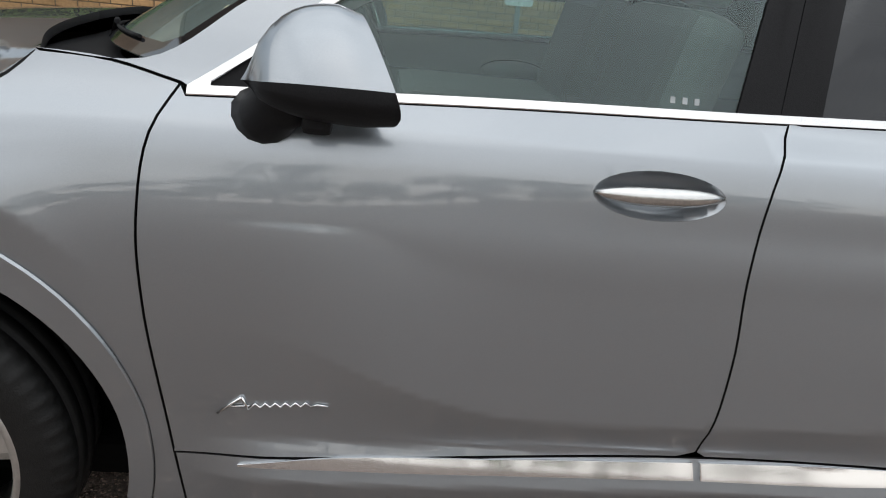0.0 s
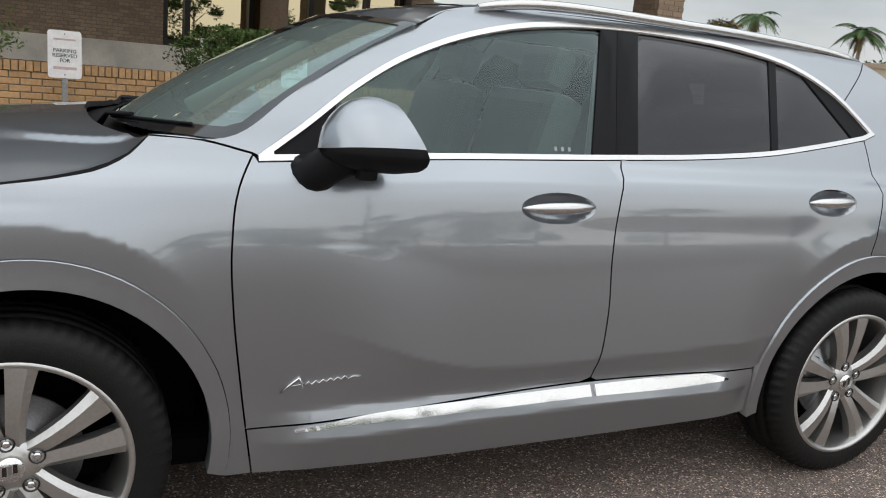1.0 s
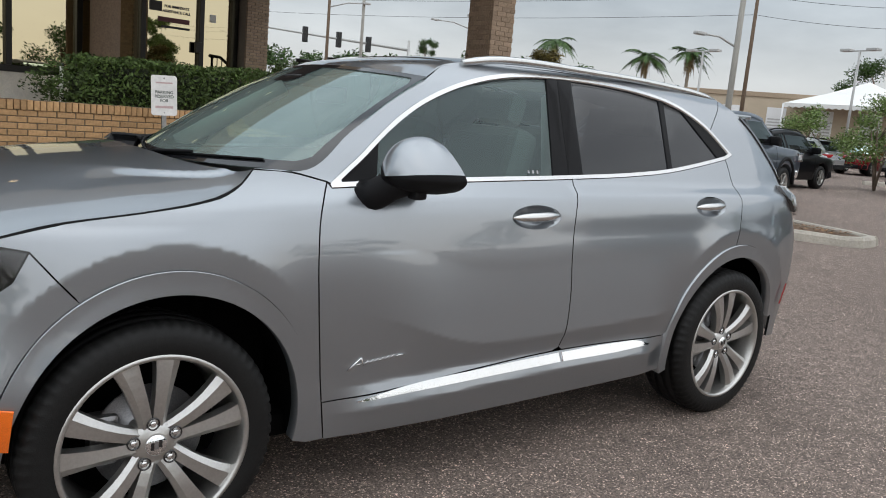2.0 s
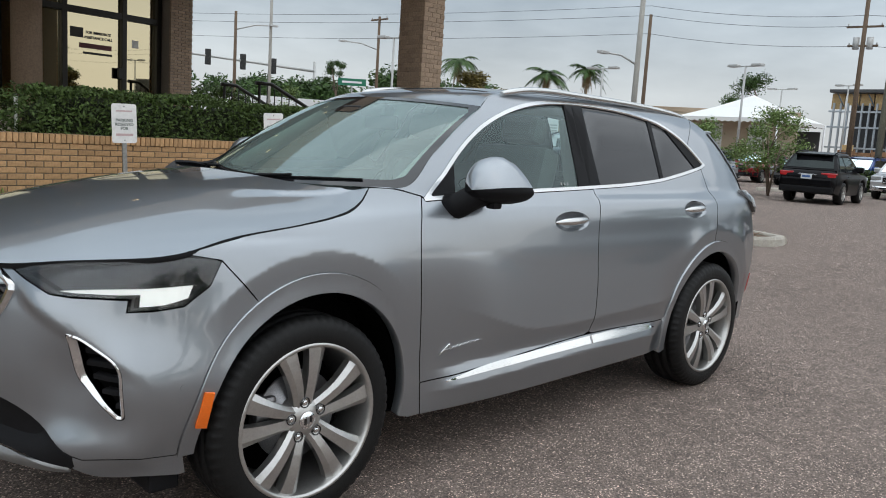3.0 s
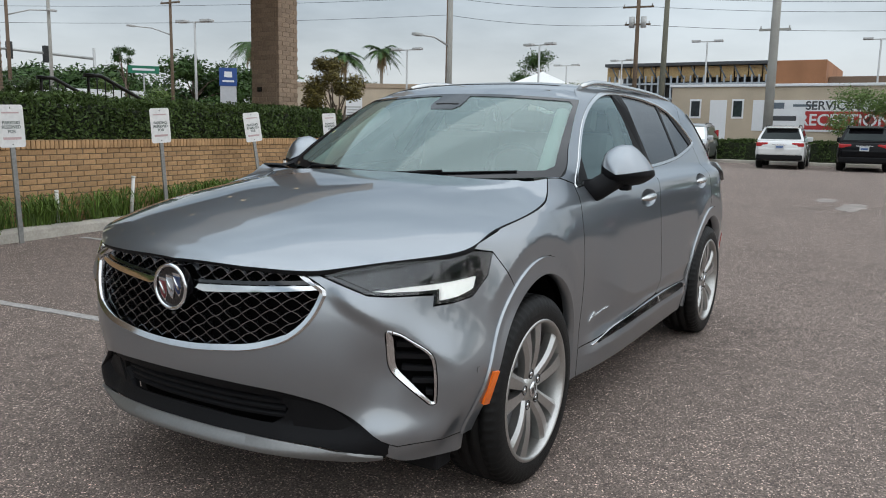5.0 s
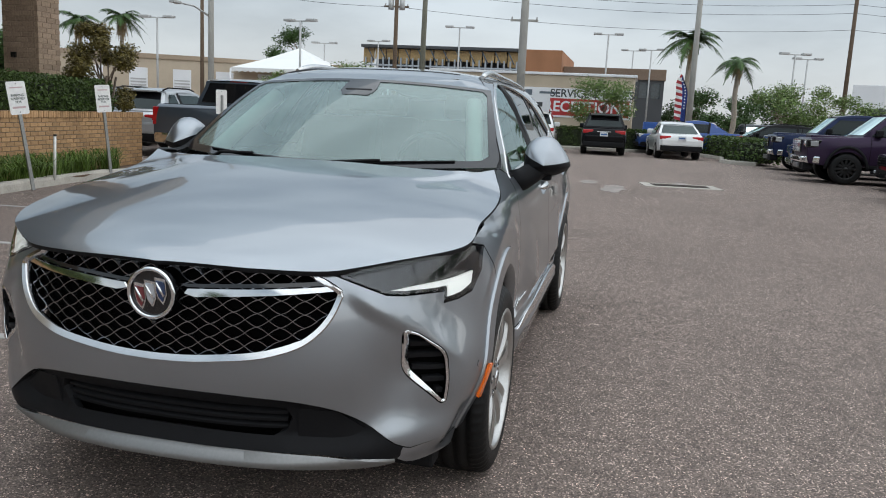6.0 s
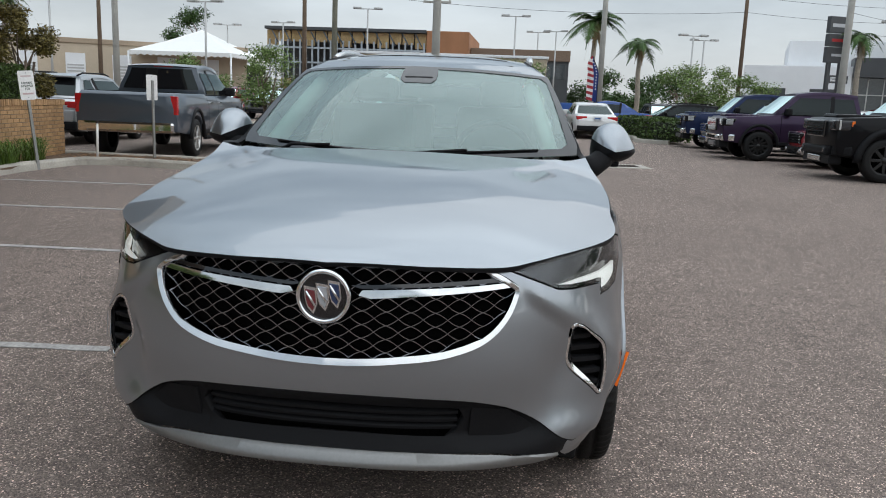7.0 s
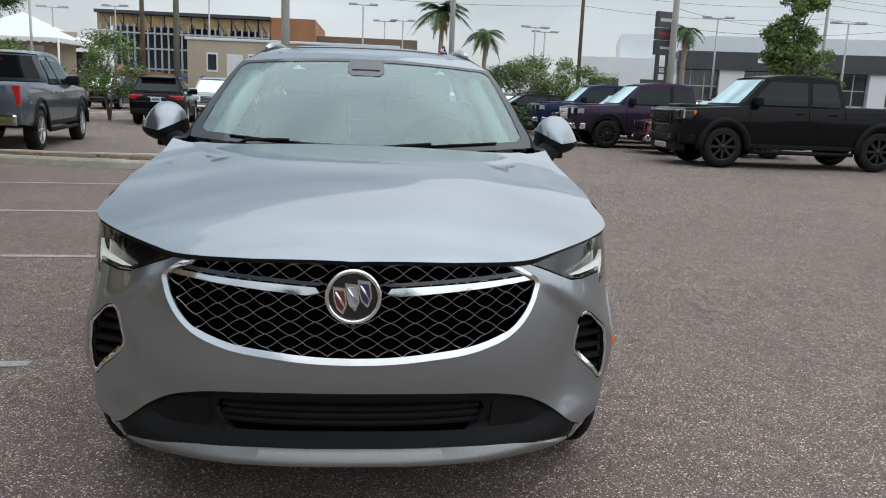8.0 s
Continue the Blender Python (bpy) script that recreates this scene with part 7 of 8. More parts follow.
# local x runs along the front towards -y, local -y faces the lot
part("wall", box_bm(-4.5, 4.5, 0, 14, 0, 5.6, bevel=.03), WHITE_WALL, deal)
part("tall_block", box_bm(-.8, 30, 2.5, 18, 0, 8.0, bevel=.03), WHITE_WALL, deal)
part("fascia", box_bm(4.5, 30, -.6, 2.5, 4.9, 6.35, bevel=.03), CHARCOAL, deal)
part("fascia_soffit", box_bm(4.5, 30, -.6, 2.5, 4.7, 4.9), CHARCOAL, deal)
for x0, x1 in ((4.6, 8.4), (10.6, 17.5), (18.0, 21.5), (23.0, 29.5)):
    n = max(2, int((x1 - x0) / 1.0))
    for i in range(n):
        a, b = x0 + (x1 - x0) * i / n, x0 + (x1 - x0) * (i + 1) / n
        part("glass_pane", box_bm(a + .05, b - .05, .5, .55, .4, 4.65), DARK_GLASS, deal)
        part("mullion", box_bm(a - .05, a + .05, .4, .6, .2, 4.7), LAMP_GREY, deal)
    for z in (1.8, 3.2):
        part("rail", box_bm(x0, x1, .42, .58, z - .05, z + .05), LAMP_GREY, deal)
for x0, x1 in ((8.4, 10.6), (21.5, 23.0)):
    part("white_pier", box_bm(x0, x1, -.3, 2.5, 0, 4.9, bevel=.02), WHITE_WALL, deal)
part("showroom_back", box_bm(4.6, 30, 2.2, 2.5, 0, 4.9), CHARCOAL, deal)
for x0, x1 in ((-3.6, -.8), (1.2, 3.8)):
    part("service_bay", box_bm(x0, x1, -.05, 0, .2, 3.6, bevel=.01), CHARCOAL, deal)
part("logo_bar", box_bm(11.6, 14.6, -.66, -.6, 5.4, 5.85, bevel=.01), WHITE_WALL, deal, "white block lettering drawn as a plain bar")
part("logo_bar", box_bm(25, 27.5, -.66, -.6, 5.4, 5.8, bevel=.01), WHITE_WALL, deal)
sgn_ob = thing("one_way_sign", pose(56.8, -21.7, .35, 0, 0, -72), "black and white one way arrow sign", "sign")
part("board", box_bm(-.75, .75, -.03, 0, 3.2, 3.75, bevel=.01), CHARCOAL, sgn_ob)
bm = bmesh.new()
vs = [bm.verts.new((x, -.036, z)) for x, z in ((-.65, 3.33), (.25, 3.33), (.25, 3.25), (.66, 3.475), (.25, 3.70), (.25, 3.62), (-.65, 3.62))]
bm.faces.new(vs)
part("arrow", bm, WHITE_WALL, sgn_ob)
words("ONE WAY", .19, Matrix.Translation((-.18, -.040, 3.475)) @ Matrix.Rotation(radians(90), 4, "X"), CHARCOAL, sgn_ob, bold=.004)
part("post", tube([(0, .03, -.35), (0, .03, 3.8)], .05, 8), GALV, sgn_ob)
py = thing("pylon_sign", pose(53.6, -20.2, 0, 0, 0, -70), "tall dark pylon sign with stacked panels", "sign")
for k in (-.45, .45):
    part("leg", box_bm(k - .12, k + .12, -.1, .1, 0, 4.9), CHARCOAL, py)
part("panel", box_bm(-.78, .78, -.18, .18, 4.75, 5.75, bevel=.02), CHARCOAL, py)
part("panel", box_bm(-.78, .78, -.18, .18, 5.8, 6.6, bevel=.02), CHARCOAL, py)
part("panel", box_bm(-.78, .78, -.18, .18, 6.65, 7.7, bevel=.02), CHARCOAL, py)
part("logo_bar", box_bm(-.45, .45, -.2, -.18, 5.16, 5.32), GREY_SIGN, py)
part("logo_bar", box_bm(-.55, .55, -.2, -.18, 6.1, 6.28), RED_SIGN, py)
part("logo_bar", box_bm(-.6, .6, -.2, -.18, 7.02, 7.24), GREY_SIGN, py)
bs = thing("blue_pylon_sign", pose(28.8, 30.3, 0, 0, 0, -42), "blue and grey pylon sign across the street", "sign")
part("panel", box_bm(-.42, .42, -.12, .12, 0, 3.35, bevel=.02), GREY_SIGN, bs)
part("head", box_bm(-.46, .46, -.16, .16, 3.35, 4.3, bevel=.02), BLUE_SIGN, bs)
part("logo_bar", box_bm(-.3, .3, -.18, -.16, 3.55, 3.65), WHITE_WALL, bs)
part("logo_oval", box_bm(-.2, .2, -.18, -.16, 3.8, 4.1, bevel=.005), WHITE_WALL, bs)
# feather flag
fl = thing("feather_flag", pose(37.3, -3.65, 0, 0, 0, 5), "red, white and blue feather flag on a thin pole", "flag")
def flag_spine(z):
    return .30 * smooth(2.6, 3.75, z) ** 2


part("pole", tube([(0, flag_spine(z), z) for z in [3.72 * k / 20 for k in range(21)]], .02, 6), WIRE, fl)
FL = (material("flag_blue", (0.03, 0.06, 0.25), .7, grain=8, vary=.1), material("flag_red", (0.45, 0.05, 0.06), .7, grain=8, vary=.1), TENT_WHITE)
for k in range(15):
    z0, z1 = 1.55 + k * .14, 1.69 + k * .14
    w0, w1 = [.50 * (1 - smooth(2.9, 3.75, z) ** 2) + .03 for z in (z0, z1)]
    for f0, f1, mat in ((0, .42, FL[0]), (.42, 1.0, FL[1 + k % 2])):
        bm = bmesh.new()
        bm.faces.new([bm.verts.new((.05 * math.sin(4 * z + 5 * f), flag_spine(z) + w * f, z + .12 * f)) for z, w, f in ((z0, w0, f0), (z0, w0, f1), (z1, w1, f1), (z1, w1, f0))])
        bmesh.ops.solidify(bm, geom=list(bm.faces), thickness=.006)
        part("panel", bm, mat, fl)
    if k > 3:
        part("star", box_bm(-.03, -.02, flag_spine(z0) + .08, flag_spine(z0) + .13, z0 + .04, z0 + .10), TENT_WHITE, fl)
yl = thing("crossing_sign", pose(24.5, 31.5, 0, 0, 0, -40), "small yellow warning sign on a post", "sign")
part("plate", box_bm(-.3, .3, -.02, .0, 1.9, 2.5, bevel=.005), material("yellow_sign", (0.75, 0.72, 0.02), .5, grain=10, vary=.05), yl)
part("post", tube([(0, .03, 0), (0, .03, 2.5)], .03, 6), GALV, yl)
gs = thing("street_name_sign", pose(34, 43.5, 0, 0, 0, -40), "green street name sign on the mast arm", "sign")
part("plate", box_bm(-1.0, 1.0, -.02, .0, 4.6, 5.1, bevel=.005), material("green_sign", (0.01, 0.16, 0.09), .5, grain=10, vary=.05), gs)
part("lettering_bar", box_bm(-.7, .7, -.03, -.02, 4.78, 4.92), WHITE_WALL, gs)
part("post", tube([(0, .05, 0), (0, .05, 5.0)], .06, 6), GALV, gs)

# ---- brick planter wall, laid brick by brick ----
planter = thing("planter_wall", pose(2.5, 6.95, 0, 0, 0, B_ANG), "low tan brick planter wall with a rowlock coping", "wall", kind="structure")
W0, W1, WTOP = -9.0, 9.05, 1.115
part("mortar_core", box_bm(W0, W1, .008, .24, 0, WTOP - .004), MORTAR, planter)
part("planter_soil", box_bm(W0, W1, .24, 1.6, .3, 1.0), MULCH, planter)
STRETCHER = brick_mesh("brick", BED_LEN - .012, COURSE - .010, .06, BRICK)
ROWLOCK = brick_mesh("coping_brick", .058, .104, .27, BRICK)
rest = ([], [])
rng = random.Random(12)
made = 0
z = WTOP - .110
rows_ = int(z / COURSE)
for j in range(rows_):
    zc = z - (j + .5) * COURSE
    x = W0 - (BED_LEN / 2 if j % 2 else 0)
    while x < W1 - .06:
        a, b = max(x, W0), min(x + BED_LEN, W1)
        m = Matrix.Translation(((a + b) / 2, .03 + rng.uniform(-.004, .002), zc)) @ Matrix.Rotation(rng.uniform(-.004, .004), 4, "Y")
        if b - a > BED_LEN * .9 and -1.6 < a < 3.4 and made < 240:
            ob = new("brick", STRETCHER)
            ob.parent = planter
            ob.matrix_basis = m
            made += 1
        elif b - a > .06:
            brick_block(rest, m, b - a - .012, COURSE - .010, .06)
        x += BED_LEN
joined("bricks", rest, BRICK, planter)
rest = ([], [])
x, made = W0, 0
while x < W1:
    m = Matrix.Translation((x + .04, .118 + rng.uniform(-.004, .004), WTOP - .056 + rng.uniform(-.003, .003)))
    if -1.6 < x < 7.0 and made < 110:
        ob = new("coping_brick", ROWLOCK)
        ob.parent = planter
        ob.matrix_basis = m
        made += 1
    else:
        brick_block(rest, m, .058, .104, .27)
        vs, fs = rest
        k = len(vs)
        vs += [m @ Vector(p) for p in ((-.029, -.135, .052), (.029, -.135, .052), (.029, .135, .052), (-.029, .135, .052))]
        fs.append((k, k + 1, k + 2, k + 3))
    x += .0685
joined("coping_bricks", rest, BRICK, planter)
rest = ([], [])
for j in range(rows_):
    zc = z - (j + .5) * COURSE
    brick_block(rest, Matrix.Translation((W1 - .03 + .004, .12, zc)) @ Matrix.Rotation(radians(90), 4, "Z"), .225, COURSE - .010, .06)
joined("end_bricks", rest, BRICK, planter)

# ---- parked vehicles ----
def paint(name, c, metal=.3):
    deep_tone = sum(c) < .2
    return paint_material(name, c, metal, .3, .05, .05 if deep_tone else .12, .25 if deep_tone else 1.0, 1.5)


CAR_GLASS = glass_material("parked_car_glass", (0.12, 0.15, 0.15), (0.85, 1.0, 0.97), dark=.5, ior=2.4)
SIDE_GLASS = glass_material("parked_car_side_glass", (0.06, 0.075, 0.075), (0.85, 1.0, 0.97), dark=.7, ior=1.36)
BUMPER_CHROME = CHROME
TAIL_RED = material("tail_lamp_red", (0.42, 0.012, 0.015), 0.2, grain=60, vary=0.15, coat=.6)
HEAD_CLEAR = material("headlamp_clear", (0.55, 0.56, 0.56), 0.12, 0.5, grain=60, vary=0.15, coat=.8)
PLATE = material("plate_white", (0.55, 0.57, 0.6), 0.5, grain=40, vary=0.1)
PLATE_INK = material("plate_ink", (0.05, 0.12, 0.3), 0.6, grain=40, vary=0.1)


def shell(outline, half, cross=7, bow=.10, low=.4, edge=.055):
    """A body pressed from a side outline: half(x, z) is the half width; the ends bow out to the middle."""
    bm = bmesh.new()
    pts = [Vector(p) for p in outline]
    edges = [(i, (i + 1) % len(pts)) for i in range(len(pts))]
    us, vs = [p.x for p in pts], [p.y for p in pts]
    L0, L1 = min(us), max(us)
    allp = list(pts)
    st = .14
    for i in range(int((L1 - L0) / st) + 1):
        for j in range(int((max(vs) - min(vs)) / st) + 1):
            u, v = L0 + i * st, min(vs) + j * st
            if inside(outline, u, v) and clearance(outline, u, v) > .05:
                allp.append(Vector((u, v)))
    cv, ce, cf, *_ = geometry.delaunay_2d_cdt(allp, edges, [], 0, 1e-5)
    def pos(x, z, f):
        w = half(x, z)
        end = 1 - f * f
        d = 0
        if x < L0 + .9:
            d = -bow * end * (1 - (x - L0) / .9)
        elif x > L1 - .6:
            d = bow * .7 * end * (1 - (L1 - x) / .6)
        return (x + d, w * f, z)
    grid = {}
    def vert(i, f):
        k = (i, round(f, 3))
        if k not in grid:
            grid[k] = bm.verts.new(pos(cv[i][0], cv[i][1], f))
        return grid[k]
    border = set()
    for f in cf:
        cu, cw = sum(cv[i][0] for i in f) / len(f), sum(cv[i][1] for i in f) / len(f)
        if inside(outline, cu, cw):
            bm.faces.new([vert(i, 1) for i in f])
            bm.faces.new([vert(i, -1) for i in reversed(f)])
            for a, b in zip(f, list(f[1:]) + [f[0]]):
                if (b, a) in border:
                    border.discard((b, a))
                else:
                    border.add((a, b))
    fr = [-1 + 2 * k / cross for k in range(cross + 1)]
    for a, b in border:
        for f0, f1 in zip(fr, fr[1:]):
            bm.faces.new((vert(a, f0), vert(b, f0), vert(b, f1), vert(a, f1)))
    bmesh.ops.recalc_face_normals(bm, faces=bm.faces)
    hard = [e for e in bm.edges if len(e.link_faces) == 2 and e.calc_face_angle(0) > radians(40) and min(v.co.z for v in e.verts) > low]
    bmesh.ops.bevel(bm, geom=hard, offset=edge, segments=3, affect="EDGES", profile=.5, clamp_overlap=True)
    for f in bm.faces:
        f.smooth = True
    for e in bm.edges:
        if len(e.link_faces) == 2 and e.calc_face_angle(0) > radians(55):
            e.smooth = False
    return bm


def arched(top, wheels, r, z0, front_z, rear_z):
    """Closes a top line (front to rear) below, with wheel openings."""
    L = top[-1][0]
    low = []
    for wx in sorted(wheels, reverse=True):
        low.append((wx + r, z0))
        for k in range(1, 12):
            a = math.pi * k / 12
            low.append((wx + r * math.cos(a), z0 + max(0, r * 1.02 * math.sin(a) + (.36 - z0) * math.sin(a) ** .4)))
        low.append((wx - r, z0))
    return loop(top, [(L - .02, rear_z)], low, [(top[0][0] + .03, front_z)])


def road_wheel(parent, x, y, r, w, rim_mat, spokes=6, sgn=1):
    ob = new("wheel")
    ob.parent = parent
    ob.matrix_basis = pose(x, y, r)
    t = lathe([(r * .64, -w / 2), (r * .80, -w / 2 - .005), (r * .95, -w / 2 + .01), (r, -w / 4), (r, w / 4), (r * .95, w / 2 - .01), (r * .80, w / 2 + .005), (r * .64, w / 2)], 36, "Y")
    part("tyre", t, RUBBER, ob)
    f = Matrix.Diagonal((1, sgn, 1, 1))
    rim = lathe([(r * .66, w / 2), (r * .62, w / 2 + .004), (r * .57, w / 2 - .03), (r * .55, 0)], 32, "Y")
    back = lathe([(r * .6, .0), (.0001, .0)], 20, "Y")
    for bm in (rim, back):
        bmesh.ops.transform(bm, matrix=f, verts=bm.verts)
        bmesh.ops.recalc_face_normals(bm, faces=bm.faces)
    rr = part("rim", rim, rim_mat, ob)
    part("inner_barrel", back, CAVITY, rr)
    for k in range(spokes):
        bm = bmesh.new()
        box(bm, r * .08, r * .62, -.012, .02, -r * .07, r * .07, bevel=.008, m=Matrix.Translation((0, sgn * (w / 2 - .02), 0)) @ Matrix.Rotation(2 * math.pi * k / spokes, 4, "Y"))
        part("spoke", bm, rim_mat, rr)
    hub = lathe([(.0001, w / 2 + .012), (r * .10, w / 2 + .012), (r * .16, w / 2 - .02)], 16, "Y")
    bmesh.ops.transform(hub, matrix=f, verts=hub.verts)
    bmesh.ops.recalc_face_normals(hub, faces=hub.faces)
    part("hub_cap", hub, rim_mat, rr)


def vehicle(name, m, label, category, col, kind="suv", L=4.6, W=1.85, H=1.66, rim=None, wheel_r=.36, plate=True, chrome=False, rims=6, group="parked vehicles"):
    """A parked vehicle; local x runs from the nose (0) to the tail (L)."""
    ob = thing(name, m, label, category, group)
    rim = rim or ALLOY
    hw = W / 2
    front_oh, rear_oh = (.95, 1.0)
    if kind == "pickup":
        front_oh, rear_oh = 1.0, 1.22
    fx, rx = front_oh, L - rear_oh
    z0 = .30 if kind != "pickup" else .48
    if kind == "suv":
        hood, belt = H * .60, H * .635
        top = [(.02, .52), (0, .72), (.05, hood - .16), (.22, hood - .05), (1.05, hood), (1.25, belt), (L * .6, belt + .03), (L - .28, belt + .07), (L - .08, belt + .02), (L, .92), (L - .02, .66)]
        green = [(1.12, belt - .03), (1.95, H - .10), (2.35, H - .02), (L * .68, H), (L - .62, H - .07), (L - .14, belt + .05), (L - .16, belt - .02)]
    elif kind == "van":
        hood, belt = H * .58, H * .60
        top = [(.02, .50), (0, .70), (.06, hood - .22), (.30, hood - .08), (.85, hood), (1.0, belt), (L * .6, belt + .02), (L - .16, belt + .03), (L, .90), (L - .02, .6)]
        green = [(.90, belt - .03), (1.85, H - .10), (2.3, H - .02), (L * .75, H), (L - .30, H - .06), (L - .08, belt + .02), (L - .10, belt - .02)]
    elif kind == "sedan":
        hood, belt = H * .62, H * .66
        top = [(.02, .48), (0, .62), (.06, hood - .18), (.25, hood - .08), (1.1, hood), (1.35, belt), (L * .65, belt + .03), (L - .75, belt + .06), (L - .10, belt + .04), (L, .84), (L - .02, .55)]
        green = [(1.20, belt - .03), (2.05, H - .06), (2.45, H), (L * .64, H - .01), (L - 1.25, H - .10), (L - .55, belt + .03), (L - .60, belt - .02)]
    else:
        hood, belt = H * .645, H * .675
        top = [(.04, .62), (0, .80), (0, hood - .12), (.10, hood - .03), (1.2, hood + .03), (1.45, belt), (L - 2.15, belt + .01), (L - 2.12, belt + .04), (L - .08, belt + .04), (L, belt - .02), (L, .74)]
        green = [(1.32, belt - .03), (1.98, H - .05), (2.26, H), (L - 2.42, H), (L - 2.20, H - .03), (L - 2.10, belt + .03), (L - 2.12, belt - .02)]
    r_arch = wheel_r + (.07 if kind != "pickup" else .09)
    outline = arched(loop(*[bend([a, b], .22) for a, b in zip(top, top[1:])]), (fx, rx), r_arch, z0, z0 + .05, z0 + .08)
    def low_half(x, z):
        k = 1 - .075 * smooth(.55, 0, x) - .05 * smooth(L - .5, L, x)
        return hw * k * (1 - .055 * smooth(.62, .30, z) - .085 * smooth(belt - .26, belt + .06, z) ** 1.4)
    part("body", shell(outline, low_half), col, ob)
    def top_half(x, z):
        return hw * (.915 - .20 * smooth(belt, H, z) ** 1.1) * (1 - .04 * smooth(2.2, 1.1, x))
    g_out = loop(*[bend([a, b], .16) for a, b in zip(green, green[1:] + green[:1])])
    part("cabin", shell(g_out, top_half, bow=.10, edge=.03), col, ob)
    # roof skin and pillars over the glazing
    def grow(x, z, f, e=.012):
        return Vector((x, (top_half(x, z) + e) * f, z))
    ri = [p for p in green if p[1] > H - .12]
    roof_pts = bend(ri, .15)
    bm = bmesh.new()
    rows = []
    for x, z in roof_pts:
        rows.append([bm.verts.new(grow(x, z + .012 + .025 * (1 - f * f), f)) for f in (-1.0, -.8, -.4, 0, .4, .8, 1.0)] )
    side = [[bm.verts.new(grow(x, z - .07, f, .014)) for f in (-1, 1)] for x, z in roof_pts]
    for i in range(len(rows) - 1):
        for k in range(6):
            bm.faces.new((rows[i][k], rows[i][k + 1], rows[i + 1][k + 1], rows[i + 1][k]))
        bm.faces.new((side[i][0], rows[i][0], rows[i + 1][0], side[i + 1][0]))
        bm.faces.new((rows[i][6], side[i][1], side[i + 1][1], rows[i + 1][6]))
    bmesh.ops.recalc_face_normals(bm, faces=bm.faces)
    part("roof", bm, col, ob, smooth_faces=True)
    def strip(a, b, w, mat, nm="pillar"):
        for f in (-1, 1):
            bm = bmesh.new()
            rws = []
            for i in range(7):
                t = i / 6
                x, z = a[0] + (b[0] - a[0]) * t, a[1] + (b[1] - a[1]) * t
                rws.append([bm.verts.new(grow(x + o, z, f, e)) for o, e in ((-w / 2, .002), (-w / 2, .014), (w / 2, .014), (w / 2, .002))])
            for r0, r1 in zip(rws, rws[1:]):
                for k in range(3):
                    bm.faces.new((r0[k], r0[k + 1], r1[k + 1], r1[k]))
            bmesh.ops.recalc_face_normals(bm, faces=bm.faces)
            part(nm, bm, mat, ob)
    a0, a1 = green[0], green[1]
    mid = (green[1][0] + green[-2][0]) / 2 + .05
    strip((mid, belt), (mid + .06, H - .06), .10, BLACK)
    r0, r1 = green[-2], green[-3]
    # side panes between the pillars, and the two screens
    g0, g1 = min(p[0] for p in green), max(p[0] for p in green)
    def on(a, b, z):
        return a[0] + (b[0] - a[0]) * (z - a[1]) / (b[1] - a[1])
    zl, zh = belt + .03, H - .125
    fa, ra = .17, .20 if kind != "pickup" else .12
    cuts = [(on(a0, a1, zl) + fa, on(a0, a1, zh) + fa), (mid - .05, mid), (mid + .06, mid + .11)]
    tail_cut = (on(r0, r1, zl + .04) - ra, on(r0, r1, zh) - ra)
    if kind in ("suv", "van"):
        cuts += [(L - 1.19, L - 1.12), (L - 1.13, L - 1.06)]
    cuts.append(tail_cut)
    for (al, ah), (bl, bh) in zip(cuts[::2], cuts[1::2]):
        if bl - al < .06 or bh - ah < .03:
            continue
        for f in (-1, 1):
            bm = bmesh.new()
            rws = []
            for i in range(6):
                t = i / 5
                x0, x1, z = al + (ah - al) * t, bl + (bh - bl) * t, zl + (zh - zl) * t
                rws.append([bm.verts.new(grow(x0 + (x1 - x0) * k / 4, z, f, e)) for k, e in ((0, 0), (0, .018), (1, .018), (2, .018), (3, .018), (4, .018), (4, 0))])
            for b0, b1 in zip(rws, rws[1:]):
                for k in range(6):
                    bm.faces.new((b0[k], b0[k + 1], b1[k + 1], b1[k]))
            bmesh.ops.recalc_face_normals(bm, faces=bm.faces)
            part("side_window", bm, SIDE_GLASS, ob)
    for nm, p, q, front in (("windscreen", a0, a1, True), ("rear_window", r0, r1, False)):
        if kind == "pickup" and not front:
            p = (p[0], belt + .06)
        dx, dz = q[0] - p[0], q[1] - p[1]
        dl = math.hypot(dx, dz)
        nx, nz = (-dz / dl, dx / dl) if front else (dz / dl, -dx / dl)
        bm = bmesh.new()
        rws = []
        for i in range(6):
            t = .10 + .84 * i / 5
            row = []
            for k in range(9):
                f = -.88 + 1.76 * k / 8
                x, z = p[0] + dx * t, p[1] + dz * t
                e = 1 - f * f
                if front:
                    d = -.10 * e * max(0, 1 - (x - g0) / .9)
                else:
                    d = .07 * e * max(0, 1 - (g1 - x) / .6)
                row.append(bm.verts.new((x + d + nx * .014, top_half(x, z) * f, z + nz * .014)))
            rws.append(row)
        for b0, b1 in zip(rws, rws[1:]):
            for k in range(8):
                bm.faces.new((b0[k], b0[k + 1], b1[k + 1], b1[k]))
        part(nm, bm, CAR_GLASS if front else SIDE_GLASS, ob, smooth_faces=True)
    # shut lines
    for x in (mid, fx + .55, rx - .45 if kind != "pickup" else L - 2.12):
        for f in (-1, 1):
            bm = bmesh.new()
            prev = None
            for i in range(9):
                z = z0 + .08 + (belt - z0 - .1) * i / 8
                y = (low_half(x, z) + .002) * f
                cur = (bm.verts.new((x - .006, y, z)), bm.verts.new((x + .006, y, z)))
                if prev:
                    bm.faces.new((prev[0], prev[1], cur[1], cur[0]))
                prev = cur
            part("shut_line", bm, CAVITY, ob)
